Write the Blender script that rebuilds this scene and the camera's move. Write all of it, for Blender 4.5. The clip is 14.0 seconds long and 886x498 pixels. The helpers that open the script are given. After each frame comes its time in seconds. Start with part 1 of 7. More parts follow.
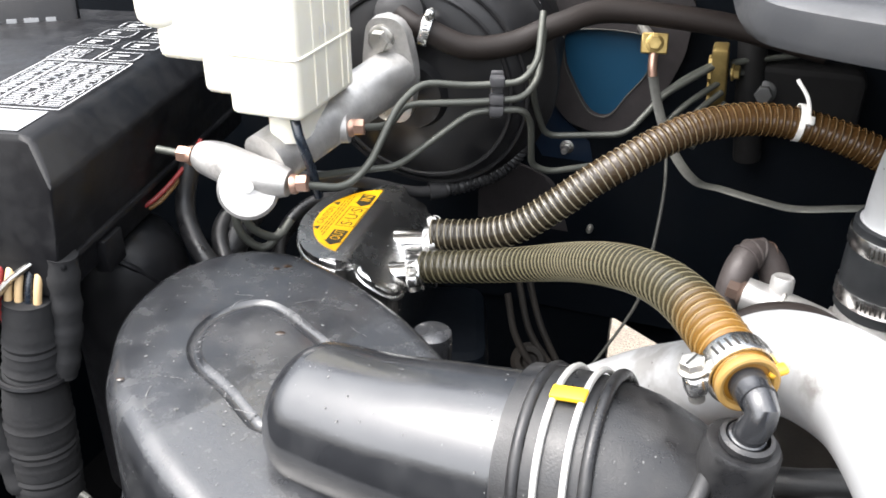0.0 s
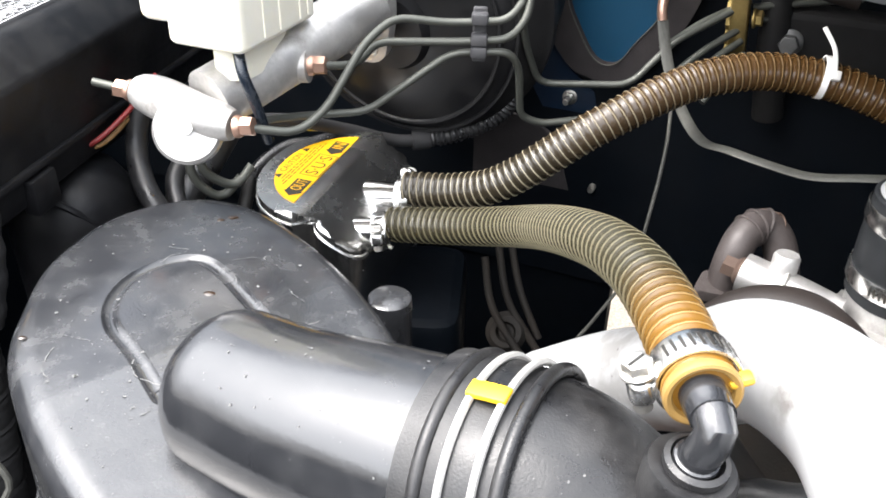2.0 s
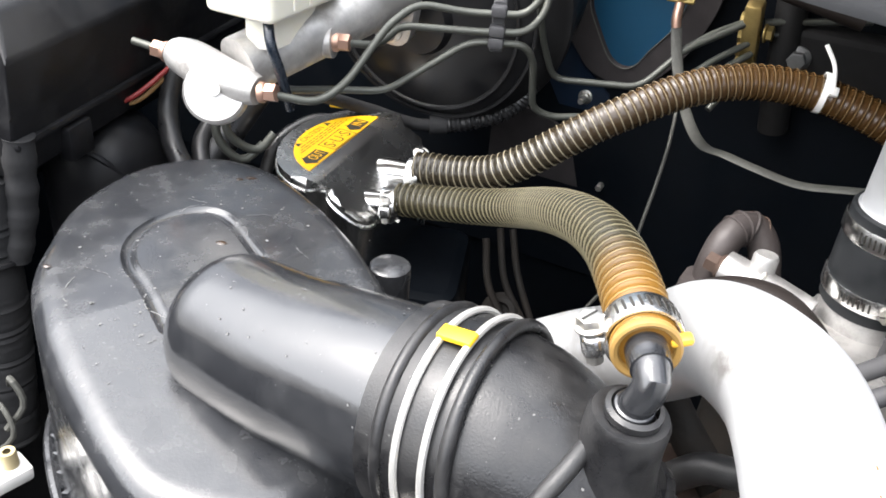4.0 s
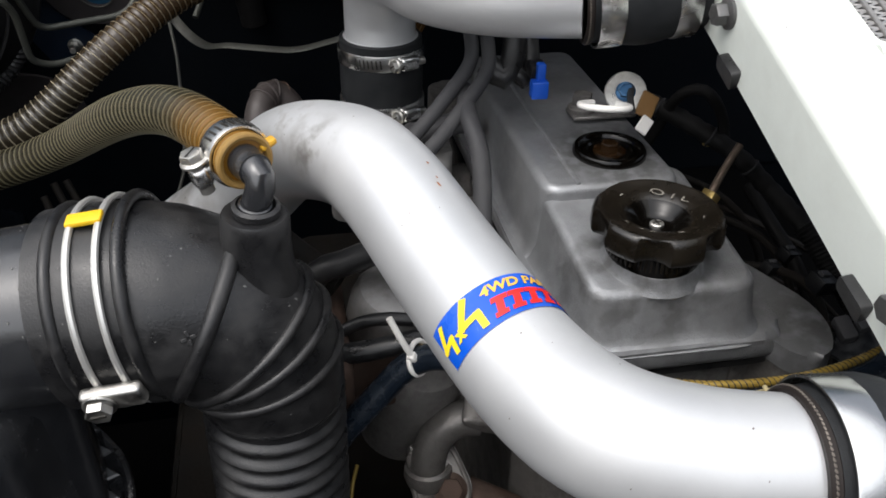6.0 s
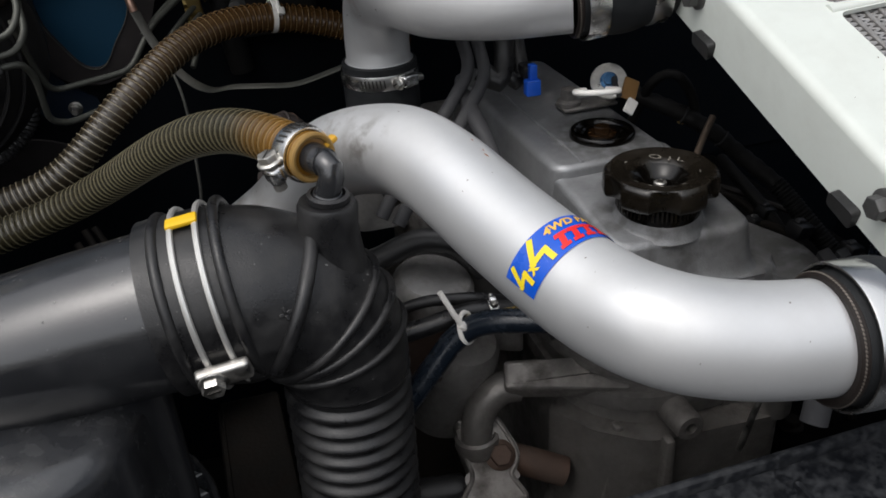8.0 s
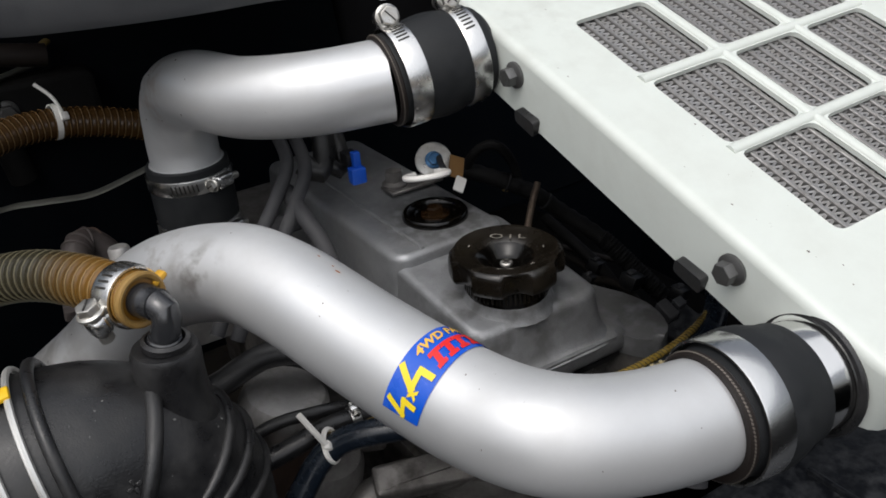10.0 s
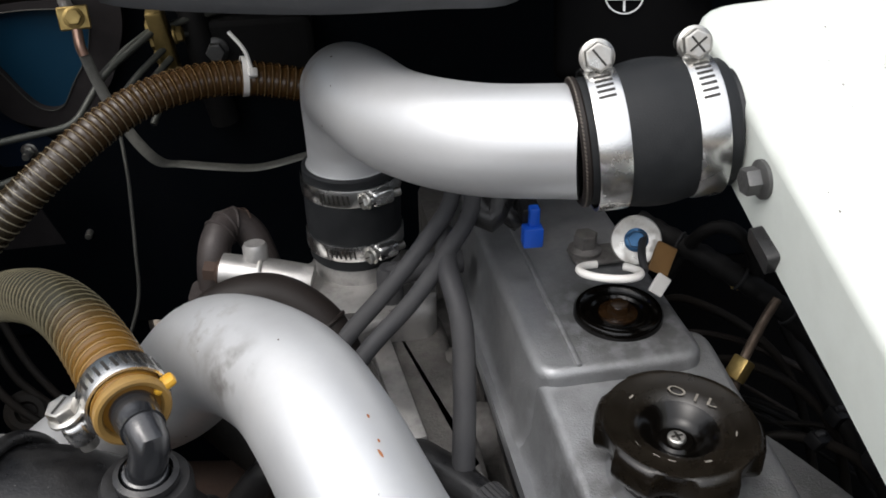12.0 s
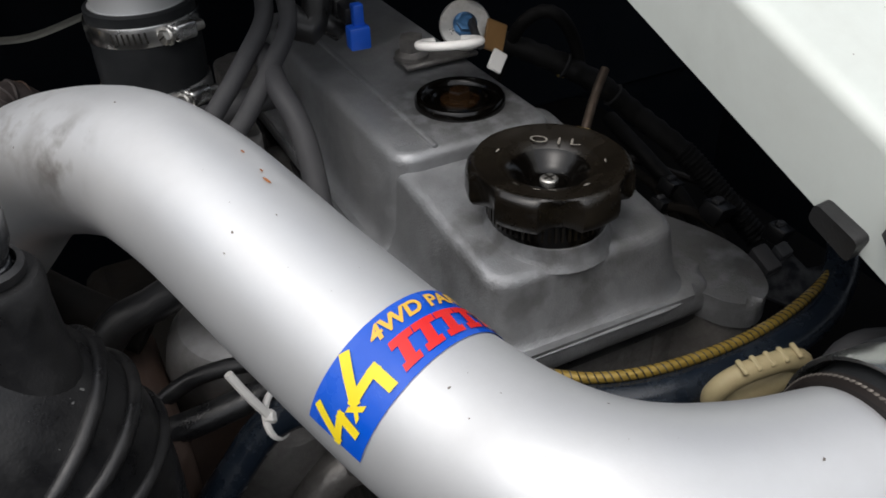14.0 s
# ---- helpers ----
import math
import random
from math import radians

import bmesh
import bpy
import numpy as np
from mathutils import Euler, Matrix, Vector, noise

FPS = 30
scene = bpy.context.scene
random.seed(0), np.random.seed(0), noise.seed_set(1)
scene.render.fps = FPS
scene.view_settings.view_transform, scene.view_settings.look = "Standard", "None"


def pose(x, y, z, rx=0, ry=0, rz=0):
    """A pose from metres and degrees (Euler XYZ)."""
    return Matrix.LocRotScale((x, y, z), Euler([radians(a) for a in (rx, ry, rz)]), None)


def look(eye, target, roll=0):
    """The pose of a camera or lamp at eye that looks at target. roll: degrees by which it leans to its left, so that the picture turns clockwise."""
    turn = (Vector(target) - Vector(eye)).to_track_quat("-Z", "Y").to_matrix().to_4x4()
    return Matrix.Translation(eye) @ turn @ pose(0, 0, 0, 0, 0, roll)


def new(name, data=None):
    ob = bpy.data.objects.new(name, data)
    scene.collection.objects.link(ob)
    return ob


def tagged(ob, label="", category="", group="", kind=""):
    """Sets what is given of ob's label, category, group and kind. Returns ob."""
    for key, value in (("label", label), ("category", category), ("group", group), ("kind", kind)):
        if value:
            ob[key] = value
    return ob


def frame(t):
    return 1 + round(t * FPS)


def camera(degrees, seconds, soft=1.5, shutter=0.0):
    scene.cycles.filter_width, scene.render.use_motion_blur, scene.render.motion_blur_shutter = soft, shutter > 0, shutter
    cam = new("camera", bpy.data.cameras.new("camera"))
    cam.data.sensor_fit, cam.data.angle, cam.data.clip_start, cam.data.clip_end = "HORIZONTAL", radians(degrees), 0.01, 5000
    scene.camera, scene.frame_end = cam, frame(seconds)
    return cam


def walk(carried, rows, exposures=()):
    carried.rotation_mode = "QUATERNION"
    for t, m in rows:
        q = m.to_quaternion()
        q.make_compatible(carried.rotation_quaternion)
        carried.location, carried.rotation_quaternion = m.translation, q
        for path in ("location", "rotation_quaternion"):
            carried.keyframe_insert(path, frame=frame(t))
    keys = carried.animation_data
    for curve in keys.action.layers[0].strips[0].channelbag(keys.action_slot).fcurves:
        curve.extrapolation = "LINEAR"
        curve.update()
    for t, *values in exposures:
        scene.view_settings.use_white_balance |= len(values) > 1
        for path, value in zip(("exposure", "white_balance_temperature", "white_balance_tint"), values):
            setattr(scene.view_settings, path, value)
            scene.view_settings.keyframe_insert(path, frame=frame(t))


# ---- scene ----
cam = camera(55.6, 14.0, soft=1.7)
PATH = [
    (0, (0.029, 0.022, 1.418), (0.004, 1.765, 0.438), 0.4),
    (0.5, (0.029, 0.033, 1.415), (0.06, 1.77, 0.424), 0.4),
    (1, (0.032, 0.047, 1.397), (0.044, 1.785, 0.406), 1.4),
    (1.5, (0.03, 0.063, 1.392), (-0.053, 1.745, 0.313), 0.6),
    (2, (0.078, 0.084, 1.391), (-0.032, 1.761, 0.308), 1.3),
    (2.2, (0.084, 0.087, 1.39), (-0.043, 1.765, 0.309), 1.1),
    (4.3, (0.103, 0.032, 1.394), (-0.067, 1.707, 0.313), 5.4),
    (4.5, (0.106, 0.02, 1.39), (-0.053, 1.702, 0.32), 4.2),
    (5, (0.108, -0.014, 1.387), (0.282, 1.672, 0.325), 2.4),
    (5.2, (0.107, -0.025, 1.387), (0.449, 1.632, 0.319), 0.8),
    (5.5, (0.085, -0.024, 1.381), (0.678, 1.546, 0.293), 2.1),
    (6, (0.059, -0.041, 1.377), (0.9, 1.404, 0.278), 0.9),
    (6.5, (0.063, -0.07, 1.375), (1.059, 1.277, 0.282), -0.5),
    (7, (0.068, -0.097, 1.372), (0.991, 1.314, 0.295), -0.5),
    (7.2, (0.049, -0.1, 1.375), (0.943, 1.364, 0.345), -1.4),
    (9.3, (-0.05, -0.016, 1.37), (1.191, 1.217, 0.401), -5.4),
    (9.5, (-0.038, -0.02, 1.373), (1.247, 1.175, 0.413), -4.3),
    (10, (-0.014, -0.027, 1.391), (1.33, 1.123, 0.458), -4.7),
    (10.5, (-0.006, -0.028, 1.391), (1.256, 1.214, 0.462), -4.4),
    (11, (0.046, -0.016, 1.373), (1.102, 1.357, 0.372), -4.8),
    (11.5, (0.103, 0.028, 1.409), (0.979, 1.555, 0.459), -0.0),
    (12, (0.145, 0.054, 1.401), (0.948, 1.551, 0.345), -1.1),
    (12.5, (0.156, 0.063, 1.386), (1.179, 1.381, 0.282), -1.8),
    (13, (0.149, 0.073, 1.361), (1.273, 1.239, 0.187), -3.6),
    (13.5, (0.122, 0.077, 1.335), (1.269, 1.223, 0.163), -3.2),
    (14, (0.105, 0.054, 1.322), (1.262, 1.207, 0.167), -1.9),
]
EXPOSURES = [(0.0, 1.9, 6350, 10), (0.5, 2.2, 6350, 10), (2.0, 2.2, 6350, 10), (4.5, 1.88, 6350, 10), (5.0, 1.45, 6350, 10), (5.5, 0.85, 6350, 10), (6.0, 0.38, 6350, 10), (6.5, -0.08, 6350, 10), (7.0, -0.3, 6350, 10), (9.5, 0.05, 6350, 10), (10.0, -0.2, 6350, 10), (10.5, -0.3, 6350, 10), (11.0, -0.1, 6350, 10), (11.5, -0.1, 6350, 10), (12.0, 0.2, 6350, 10), (12.5, 0.42, 6350, 10), (13.0, 0.75, 6350, 10), (13.5, 0.8, 6350, 10), (14.0, -0.15, 6350, 10)]
walk(cam, [(t, look(eye, target, roll)) for t, eye, target, roll in PATH], EXPOSURES)

# ---- light: bright overcast sky over an open engine bay ----
world = bpy.data.worlds.new("overcast_sky")
scene.world = world
world.use_nodes = True
wn = world.node_tree
wn.nodes.clear()
sky = wn.nodes.new("ShaderNodeTexSky")
sky.sky_type = "NISHITA"
sky.sun_disc = False
sky.sun_elevation, sky.sun_rotation = radians(62), radians(-107)
sky.dust_density = 8.0
hsv = wn.nodes.new("ShaderNodeHueSaturation")
hsv.inputs["Saturation"].default_value = 0.40
bgn = wn.nodes.new("ShaderNodeBackground")
bgn.inputs["Strength"].default_value = 0.13
won = wn.nodes.new("ShaderNodeOutputWorld")
wn.links.new(sky.outputs[0], hsv.inputs["Color"])
wn.links.new(hsv.outputs[0], bgn.inputs["Color"])
wn.links.new(bgn.outputs[0], won.inputs["Surface"])
sun_data = bpy.data.lights.new("sun", "SUN")
sun_data.energy, sun_data.angle, sun_data.color = 1.65, radians(112), (0.985, 0.992, 1.0)
sun = new("sun", sun_data)
sun.matrix_world = look((-0.55, -0.38, 3.20), (0.1, 0.3, 1.1))


# ---- materials ----
def mat(name, base, rough=0.5, metal=0.0, vary=0.25, scale=60.0, bump=0.15, bscale=400.0, dirt=None, dirt_amount=0.35,
        dirt_scale=25.0, spec=0.5, coat=0.0, depth=0.0006, edge=0.08):
    """Painted, cast or moulded surface: colour varied at two scales, dust or stains with a shape of their own, fine relief."""
    m = bpy.data.materials.new(name)
    m.use_nodes = True
    n, l = m.node_tree.nodes, m.node_tree.links
    b = n["Principled BSDF"]
    co = n.new("ShaderNodeTexCoord")
    rnd = n.new("ShaderNodeObjectInfo")
    off = n.new("ShaderNodeVectorMath")
    off.operation = "ADD"
    l.new(co.outputs["Object"], off.inputs[0])
    l.new(rnd.outputs["Random"], off.inputs[1])
    n1 = n.new("ShaderNodeTexNoise")
    n1.inputs["Scale"].default_value, n1.inputs["Detail"].default_value = scale, 6
    n2 = n.new("ShaderNodeTexNoise")
    n2.inputs["Scale"].default_value, n2.inputs["Detail"].default_value = dirt_scale, 8
    n2.inputs["Roughness"].default_value = 0.65
    n3 = n.new("ShaderNodeTexNoise")
    n3.inputs["Scale"].default_value, n3.inputs["Detail"].default_value = bscale, 3
    for q in (n1, n2, n3):
        l.new(off.outputs[0], q.inputs["Vector"])
    ramp = n.new("ShaderNodeMapRange")
    ramp.inputs["To Min"].default_value, ramp.inputs["To Max"].default_value = 1 - vary, 1 + vary
    l.new(n1.outputs["Fac"], ramp.inputs["Value"])
    mul = n.new("ShaderNodeVectorMath")
    mul.operation = "SCALE"
    mul.inputs[0].default_value = base[:3]
    l.new(ramp.outputs[0], mul.inputs["Scale"])
    colour = mul.outputs[0]
    rr = n.new("ShaderNodeMapRange")
    rr.inputs["To Min"].default_value, rr.inputs["To Max"].default_value = max(0.03, rough - 0.12), min(1, rough + 0.14)
    l.new(n2.outputs["Fac"], rr.inputs["Value"])
    rough_out = rr.outputs[0]
    if dirt:
        dm = n.new("ShaderNodeMapRange")
        dm.inputs["From Min"].default_value, dm.inputs["From Max"].default_value = 0.42, 0.80
        dm.inputs["To Max"].default_value = dirt_amount
        l.new(n2.outputs["Fac"], dm.inputs["Value"])
        mix = n.new("ShaderNodeMix")
        mix.data_type = "RGBA"
        l.new(dm.outputs[0], mix.inputs["Factor"])
        l.new(colour, mix.inputs["A"])
        mix.inputs["B"].default_value = (*dirt, 1)
        colour = mix.outputs["Result"]
        ra = n.new("ShaderNodeMath")
        ra.operation, ra.use_clamp = "ADD", True
        l.new(rough_out, ra.inputs[0])
        l.new(dm.outputs[0], ra.inputs[1])
        rough_out = ra.outputs[0]
    l.new(colour, b.inputs["Base Color"])
    l.new(rough_out, b.inputs["Roughness"])
    b.inputs["Metallic"].default_value = metal
    b.inputs["Specular IOR Level"].default_value = spec
    b.inputs["Coat Weight"].default_value = coat
    b.inputs["Coat Roughness"].default_value = 0.12
    if bump:
        bp = n.new("ShaderNodeBump")
        bp.inputs["Strength"].default_value, bp.inputs["Distance"].default_value = bump, depth
        l.new(n3.outputs["Fac"], bp.inputs["Height"])
        l.new(bp.outputs[0], b.inputs["Normal"])
    return m


M = {}
M["silver"] = mat("silver_paint", (0.605, 0.611, 0.616), 0.35, 0.52, 0.05, 30, 0.03, 1500, (0.42, 0.41, 0.395), 0.28, 13)
M["polished"] = mat("polished_steel", (0.80, 0.79, 0.77), 0.12, 1.0, 0.05, 60, 0.05, 900)
M["band"] = mat("clamp_steel", (0.74, 0.735, 0.72), 0.26, 1.0, 0.06, 80, 0.06, 900)
M["zinc"] = mat("zinc_screw", (0.56, 0.55, 0.52), 0.3, 1.0, 0.12, 150, 0.1, 900, (0.35, 0.30, 0.24), 0.5, 120)
M["rubber"] = mat("black_rubber", (0.0105, 0.0105, 0.0113), 0.29, 0, 0.25, 80, 0.25, 900, (0.075, 0.073, 0.070), 0.34, 48, spec=0.5)
M["hose_rubber"] = mat("coupling_rubber", (0.0145, 0.0158, 0.0172), 0.55, 0, 0.15, 120, 0.25, 1600, (0.06, 0.06, 0.06), 0.2, 60, spec=0.22)
M["plastic"] = mat("black_plastic", (0.022, 0.023, 0.0255), 0.14, 0, 0.3, 40, 0.12, 700, (0.13, 0.13, 0.128), 0.22, 48, spec=0.75)
M["duct"] = mat("satin_black_plastic", (0.018, 0.0188, 0.021), 0.12, 0, 0.2, 40, 0.08, 600, (0.12, 0.12, 0.118), 0.12, 40, spec=0.9)
M["darkplastic"] = mat("dark_plastic", (0.0075, 0.0075, 0.0085), 0.36, 0, 0.2, 50, 0.12, 600, (0.03, 0.03, 0.03), 0.3, 40, spec=0.25)
M["white"] = mat("pale_green_white_paint", (0.64, 0.675, 0.63), 0.42, 0, 0.03, 20, 0.05, 900, (0.42, 0.42, 0.38), 0.25, 30, coat=0.3)
M["fin"] = mat("aluminium_fin", (0.34, 0.333, 0.325), 0.42, 0.75, 0.25, 200, 0.2, 900, (0.20, 0.18, 0.15), 0.5, 120)
M["weld"] = mat("dull_weld", (0.16, 0.14, 0.12), 0.5, 0.5, 0.3, 200, 0.3, 900)
# pale base colour paints the glint of oil on the cap's letters
M["cap_letter"] = mat("oil_glint_letter", (0.20, 0.185, 0.16), 0.10, 0.0, 0.4, 300, 0.1, 600)
M["can_steel"] = mat("stainless_sheet", (0.70, 0.695, 0.68), 0.24, 1.0, 0.05, 60, 0.05, 900)
M["bolt"] = mat("dark_steel_bolt", (0.11, 0.11, 0.108), 0.42, 0.6, 0.25, 150, 0.2, 700, (0.09, 0.08, 0.07), 0.3, 120)
M["amber"] = mat("amber_cuff_plastic", (0.30, 0.18, 0.050), 0.4, 0, 0.15, 90, 0.15, 500, (0.16, 0.09, 0.03), 0.4, 60)
M["amber_bright"] = mat("bright_amber_plastic", (0.62, 0.34, 0.03), 0.35, 0, 0.15, 90, 0.1, 500)
M["fin_tube"] = mat("dull_cooling_tube", (0.30, 0.293, 0.285), 0.42, 0.65, 0.25, 200, 0.2, 900, (0.12, 0.105, 0.09), 0.5, 120)
M["blue_bolt"] = mat("blue_tinted_bolt", (0.05, 0.14, 0.28), 0.3, 0.6, 0.3, 200, 0.2, 700)
M["worn_print"] = mat("worn_print_corner", (0.38, 0.39, 0.40), 0.5, 0, 0.35, 60, 0.1, 300)
M["chip"] = mat("orange_rust_chip", (0.34, 0.13, 0.045), 0.7, 0, 0.3, 300, 0.3, 900)
M["dull_alu"] = mat("dull_aluminium", (0.34, 0.33, 0.32), 0.42, 0.8, 0.12, 40, 0.15, 500, (0.08, 0.07, 0.06), 0.7, 30)
M["core"] = mat("dusty_core", (0.035, 0.034, 0.032), 0.8, 0, 0.3, 200, 0.2, 900)
M["cast"] = mat("cast_cover_paint", (0.335, 0.341, 0.35), 0.44, 0.7, 0.16, 70, 0.5, 900, (0.19, 0.19, 0.19), 0.32, 34)
M["alu"] = mat("cast_aluminium", (0.54, 0.53, 0.515), 0.42, 0.85, 0.2, 60, 0.15, 700, (0.12, 0.105, 0.09), 0.6, 34)
M["alu_dark"] = mat("greasy_cast_aluminium", (0.20, 0.19, 0.18), 0.5, 0.7, 0.25, 50, 0.6, 500, (0.035, 0.029, 0.025), 0.65, 35)
M["iron"] = mat("grimy_iron", (0.013, 0.012, 0.011), 0.65, 0.3, 0.35, 50, 0.6, 300, (0.040, 0.030, 0.022), 0.4, 30, spec=0.15)
M["rust"] = mat("rusty_heat_shield", (0.07, 0.042, 0.03), 0.6, 0.5, 0.4, 50, 0.5, 300, (0.11, 0.095, 0.085), 0.5, 24)
M["cap"] = mat("oily_black_cap", (0.0068, 0.0054, 0.0038), 0.20, 0, 0.35, 60, 0.05, 400, (0.034, 0.024, 0.013), 0.28, 30)
# oil-wet black; on the cap's bowl and neck it also carries their shade
M["wet_black"] = mat("oily_shade_black", (0.0022, 0.0018, 0.0014), 0.12, 0, 0.3, 60, 0.03, 400, spec=0.35)
M["old_steel"] = mat("browned_steel", (0.15, 0.115, 0.09), 0.42, 0.7, 0.3, 150, 0.2, 700, (0.05, 0.035, 0.025), 0.5, 90)
M["oil"] = mat("wet_oil", (0.022, 0.011, 0.0045), 0.10, 0, 0.4, 60, 0.05, 300, spec=0.7)
M["yellow"] = mat("yellow_label", (0.80, 0.43, 0.006), 0.35, 0, 0.05, 30, 0.03, 600)
M["yellow_clip"] = mat("yellow_plastic_clip", (0.78, 0.48, 0.012), 0.45, 0, 0.06, 80, 0.1, 600)
M["ink"] = mat("black_ink", (0.020, 0.018, 0.015), 0.45, 0, 0.1, 60, 0.02, 600)
M["white_ink"] = mat("white_print", (0.48, 0.49, 0.49), 0.6, 0, 0.2, 300, 0.05, 900)
M["sticker"] = mat("blue_sticker", (0.004, 0.085, 0.56), 0.22, 0, 0.10, 60, 0.05, 400, (0.30, 0.42, 0.70), 0.1, 60)
M["sticker_y"] = mat("sticker_yellow", (0.86, 0.66, 0.02), 0.3, 0, 0.05, 60, 0.0)
M["sticker_o"] = mat("sticker_gold", (0.80, 0.47, 0.06), 0.3, 0, 0.05, 60, 0.0)
M["sticker_r"] = mat("sticker_red", (0.72, 0.022, 0.020), 0.3, 0, 0.05, 60, 0.0)
M["wire_steel"] = mat("clamp_wire", (0.70, 0.69, 0.66), 0.38, 0.7, 0.06, 80, 0.03, 900)
M["white_plastic"] = mat("white_plastic", (0.80, 0.78, 0.74), 0.45, 0, 0.05, 80, 0.08, 500)
M["cream"] = mat("cream_plastic", (0.36, 0.3, 0.165), 0.5, 0, 0.14, 90, 0.15, 500, (0.25, 0.17, 0.08), 0.4, 60)
M["blue"] = mat("blue_connector", (0.012, 0.10, 0.60), 0.35, 0, 0.08, 80, 0.05, 500)
M["brown_tag"] = mat("brown_tag", (0.24, 0.13, 0.045), 0.5, 0, 0.25, 100, 0.2, 500)
M["brass"] = mat("brass", (0.42, 0.31, 0.12), 0.42, 0.9, 0.15, 120, 0.2, 600, (0.24, 0.15, 0.05), 0.3, 90)
M["copper"] = mat("copper_nut", (0.46, 0.29, 0.22), 0.38, 0.8, 0.15, 120, 0.1, 600)
M["line"] = mat("grey_green_brake_line", (0.080, 0.083, 0.072), 0.46, 0.5, 0.15, 90, 0.1, 600)
M["booster"] = mat("satin_black_steel", (0.009, 0.009, 0.010), 0.40, 0, 0.2, 30, 0.1, 500, (0.032, 0.030, 0.028), 0.45, 20, spec=0.35)
# blue body paint taken down to near black: the bay's shade is in the colour
M["firewall"] = mat("shaded_blue_body_paint", (0.0022, 0.0033, 0.0050), 0.5, 0, 0.2, 20, 0.1, 300, (0.0038, 0.0040, 0.0046), 0.4, 14, spec=0.06)
M["blue_paint"] = mat("teal_blue_body_paint", (0.006, 0.040, 0.080), 0.35, 0, 0.1, 20, 0.06, 300, spec=0.4)
M["navy_paint"] = mat("navy_body_paint", (0.003, 0.011, 0.027), 0.35, 0, 0.15, 20, 0.06, 300, (0.010, 0.012, 0.016), 0.4, 30, spec=0.35)
M["pad"] = mat("insulation_pad", (0.030, 0.027, 0.0275), 0.85, 0, 0.25, 60, 0.6, 250, (0.045, 0.042, 0.042), 0.35, 30, spec=0.1)
M["vac_hose"] = mat("old_vacuum_hose", (0.015, 0.0115, 0.010), 0.55, 0, 0.2, 60, 0.2, 600, spec=0.25)
M["grey_plastic"] = mat("grey_cowl_plastic", (0.042, 0.044, 0.048), 0.42, 0, 0.12, 30, 0.2, 600, (0.05, 0.05, 0.05), 0.5, 22)
M["tape"] = mat("cloth_tape", (0.026, 0.026, 0.027), 0.70, 0, 0.25, 60, 0.7, 180, (0.04, 0.039, 0.037), 0.35, 40, spec=0.12)
M["sleeve"] = mat("glossy_black_sleeve", (0.020, 0.020, 0.021), 0.26, 0, 0.2, 80, 0.1, 700, (0.07, 0.068, 0.064), 0.25, 60, spec=0.6)
M["egr"] = mat("scaled_steel_pipe", (0.045, 0.037, 0.035), 0.5, 0.2, 0.3, 60, 0.4, 500, (0.032, 0.024, 0.021), 0.6, 40)
M["braid"] = mat("braided_strap", (0.062, 0.062, 0.055), 0.6, 0.4, 0.3, 300, 0.6, 900)
M["gold_braid"] = mat("gold_braid", (0.26, 0.175, 0.03), 0.45, 0.3, 0.25, 300, 0.5, 900)
M["navy"] = mat("navy_hose", (0.008, 0.012, 0.019), 0.22, 0, 0.3, 200, 0.12, 700, (0.09, 0.11, 0.13), 0.12, 90, spec=0.6)
M["engine_hose"] = mat("dusty_grey_hose", (0.046, 0.046, 0.049), 0.55, 0, 0.2, 60, 0.2, 600, (0.10, 0.097, 0.092), 0.35, 30, spec=0.28)
# almost no albedo: stands in for the deep shade under the bonnet
M["dark"] = mat("bay_shade_black", (0.0018, 0.0018, 0.002), 0.8, 0, 0.3, 20, 0.3, 100, spec=0.04)
M["red_wire"] = mat("red_wire", (0.20, 0.016, 0.016), 0.45, 0, 0.05)
M["tan_wire"] = mat("tan_wire", (0.60, 0.42, 0.22), 0.45, 0, 0.05)
M["body_paint"] = mat("outer_body_paint", (0.03, 0.06, 0.09), 0.3, 0, 0.05, 8, 0.02, 100)
M["shroud"] = mat("dusty_shroud_plastic", (0.0085, 0.0095, 0.012), 0.34, 0, 0.4, 60, 0.4, 260, (0.14, 0.145, 0.15), 0.42, 150, spec=0.4)
M["grease"] = mat("greasy_grey_casting", (0.175, 0.165, 0.155), 0.36, 0.6, 0.35, 45, 0.6, 300, (0.028, 0.022, 0.018), 0.85, 40)
M["wire_dark"] = mat("matte_wire_sheath", (0.0065, 0.0063, 0.0063), 0.6, 0, 0.25, 60, 0.2, 600, (0.022, 0.02, 0.018), 0.3, 40, spec=0.18)
M["dust"] = mat("dried_dust", (0.13, 0.13, 0.127), 0.8, 0, 0.4, 300, 0.0, 300, spec=0.2)
M["grey_decal"] = mat("worn_grey_corner", (0.16, 0.165, 0.17), 0.5, 0, 0.2, 60, 0.1, 300)



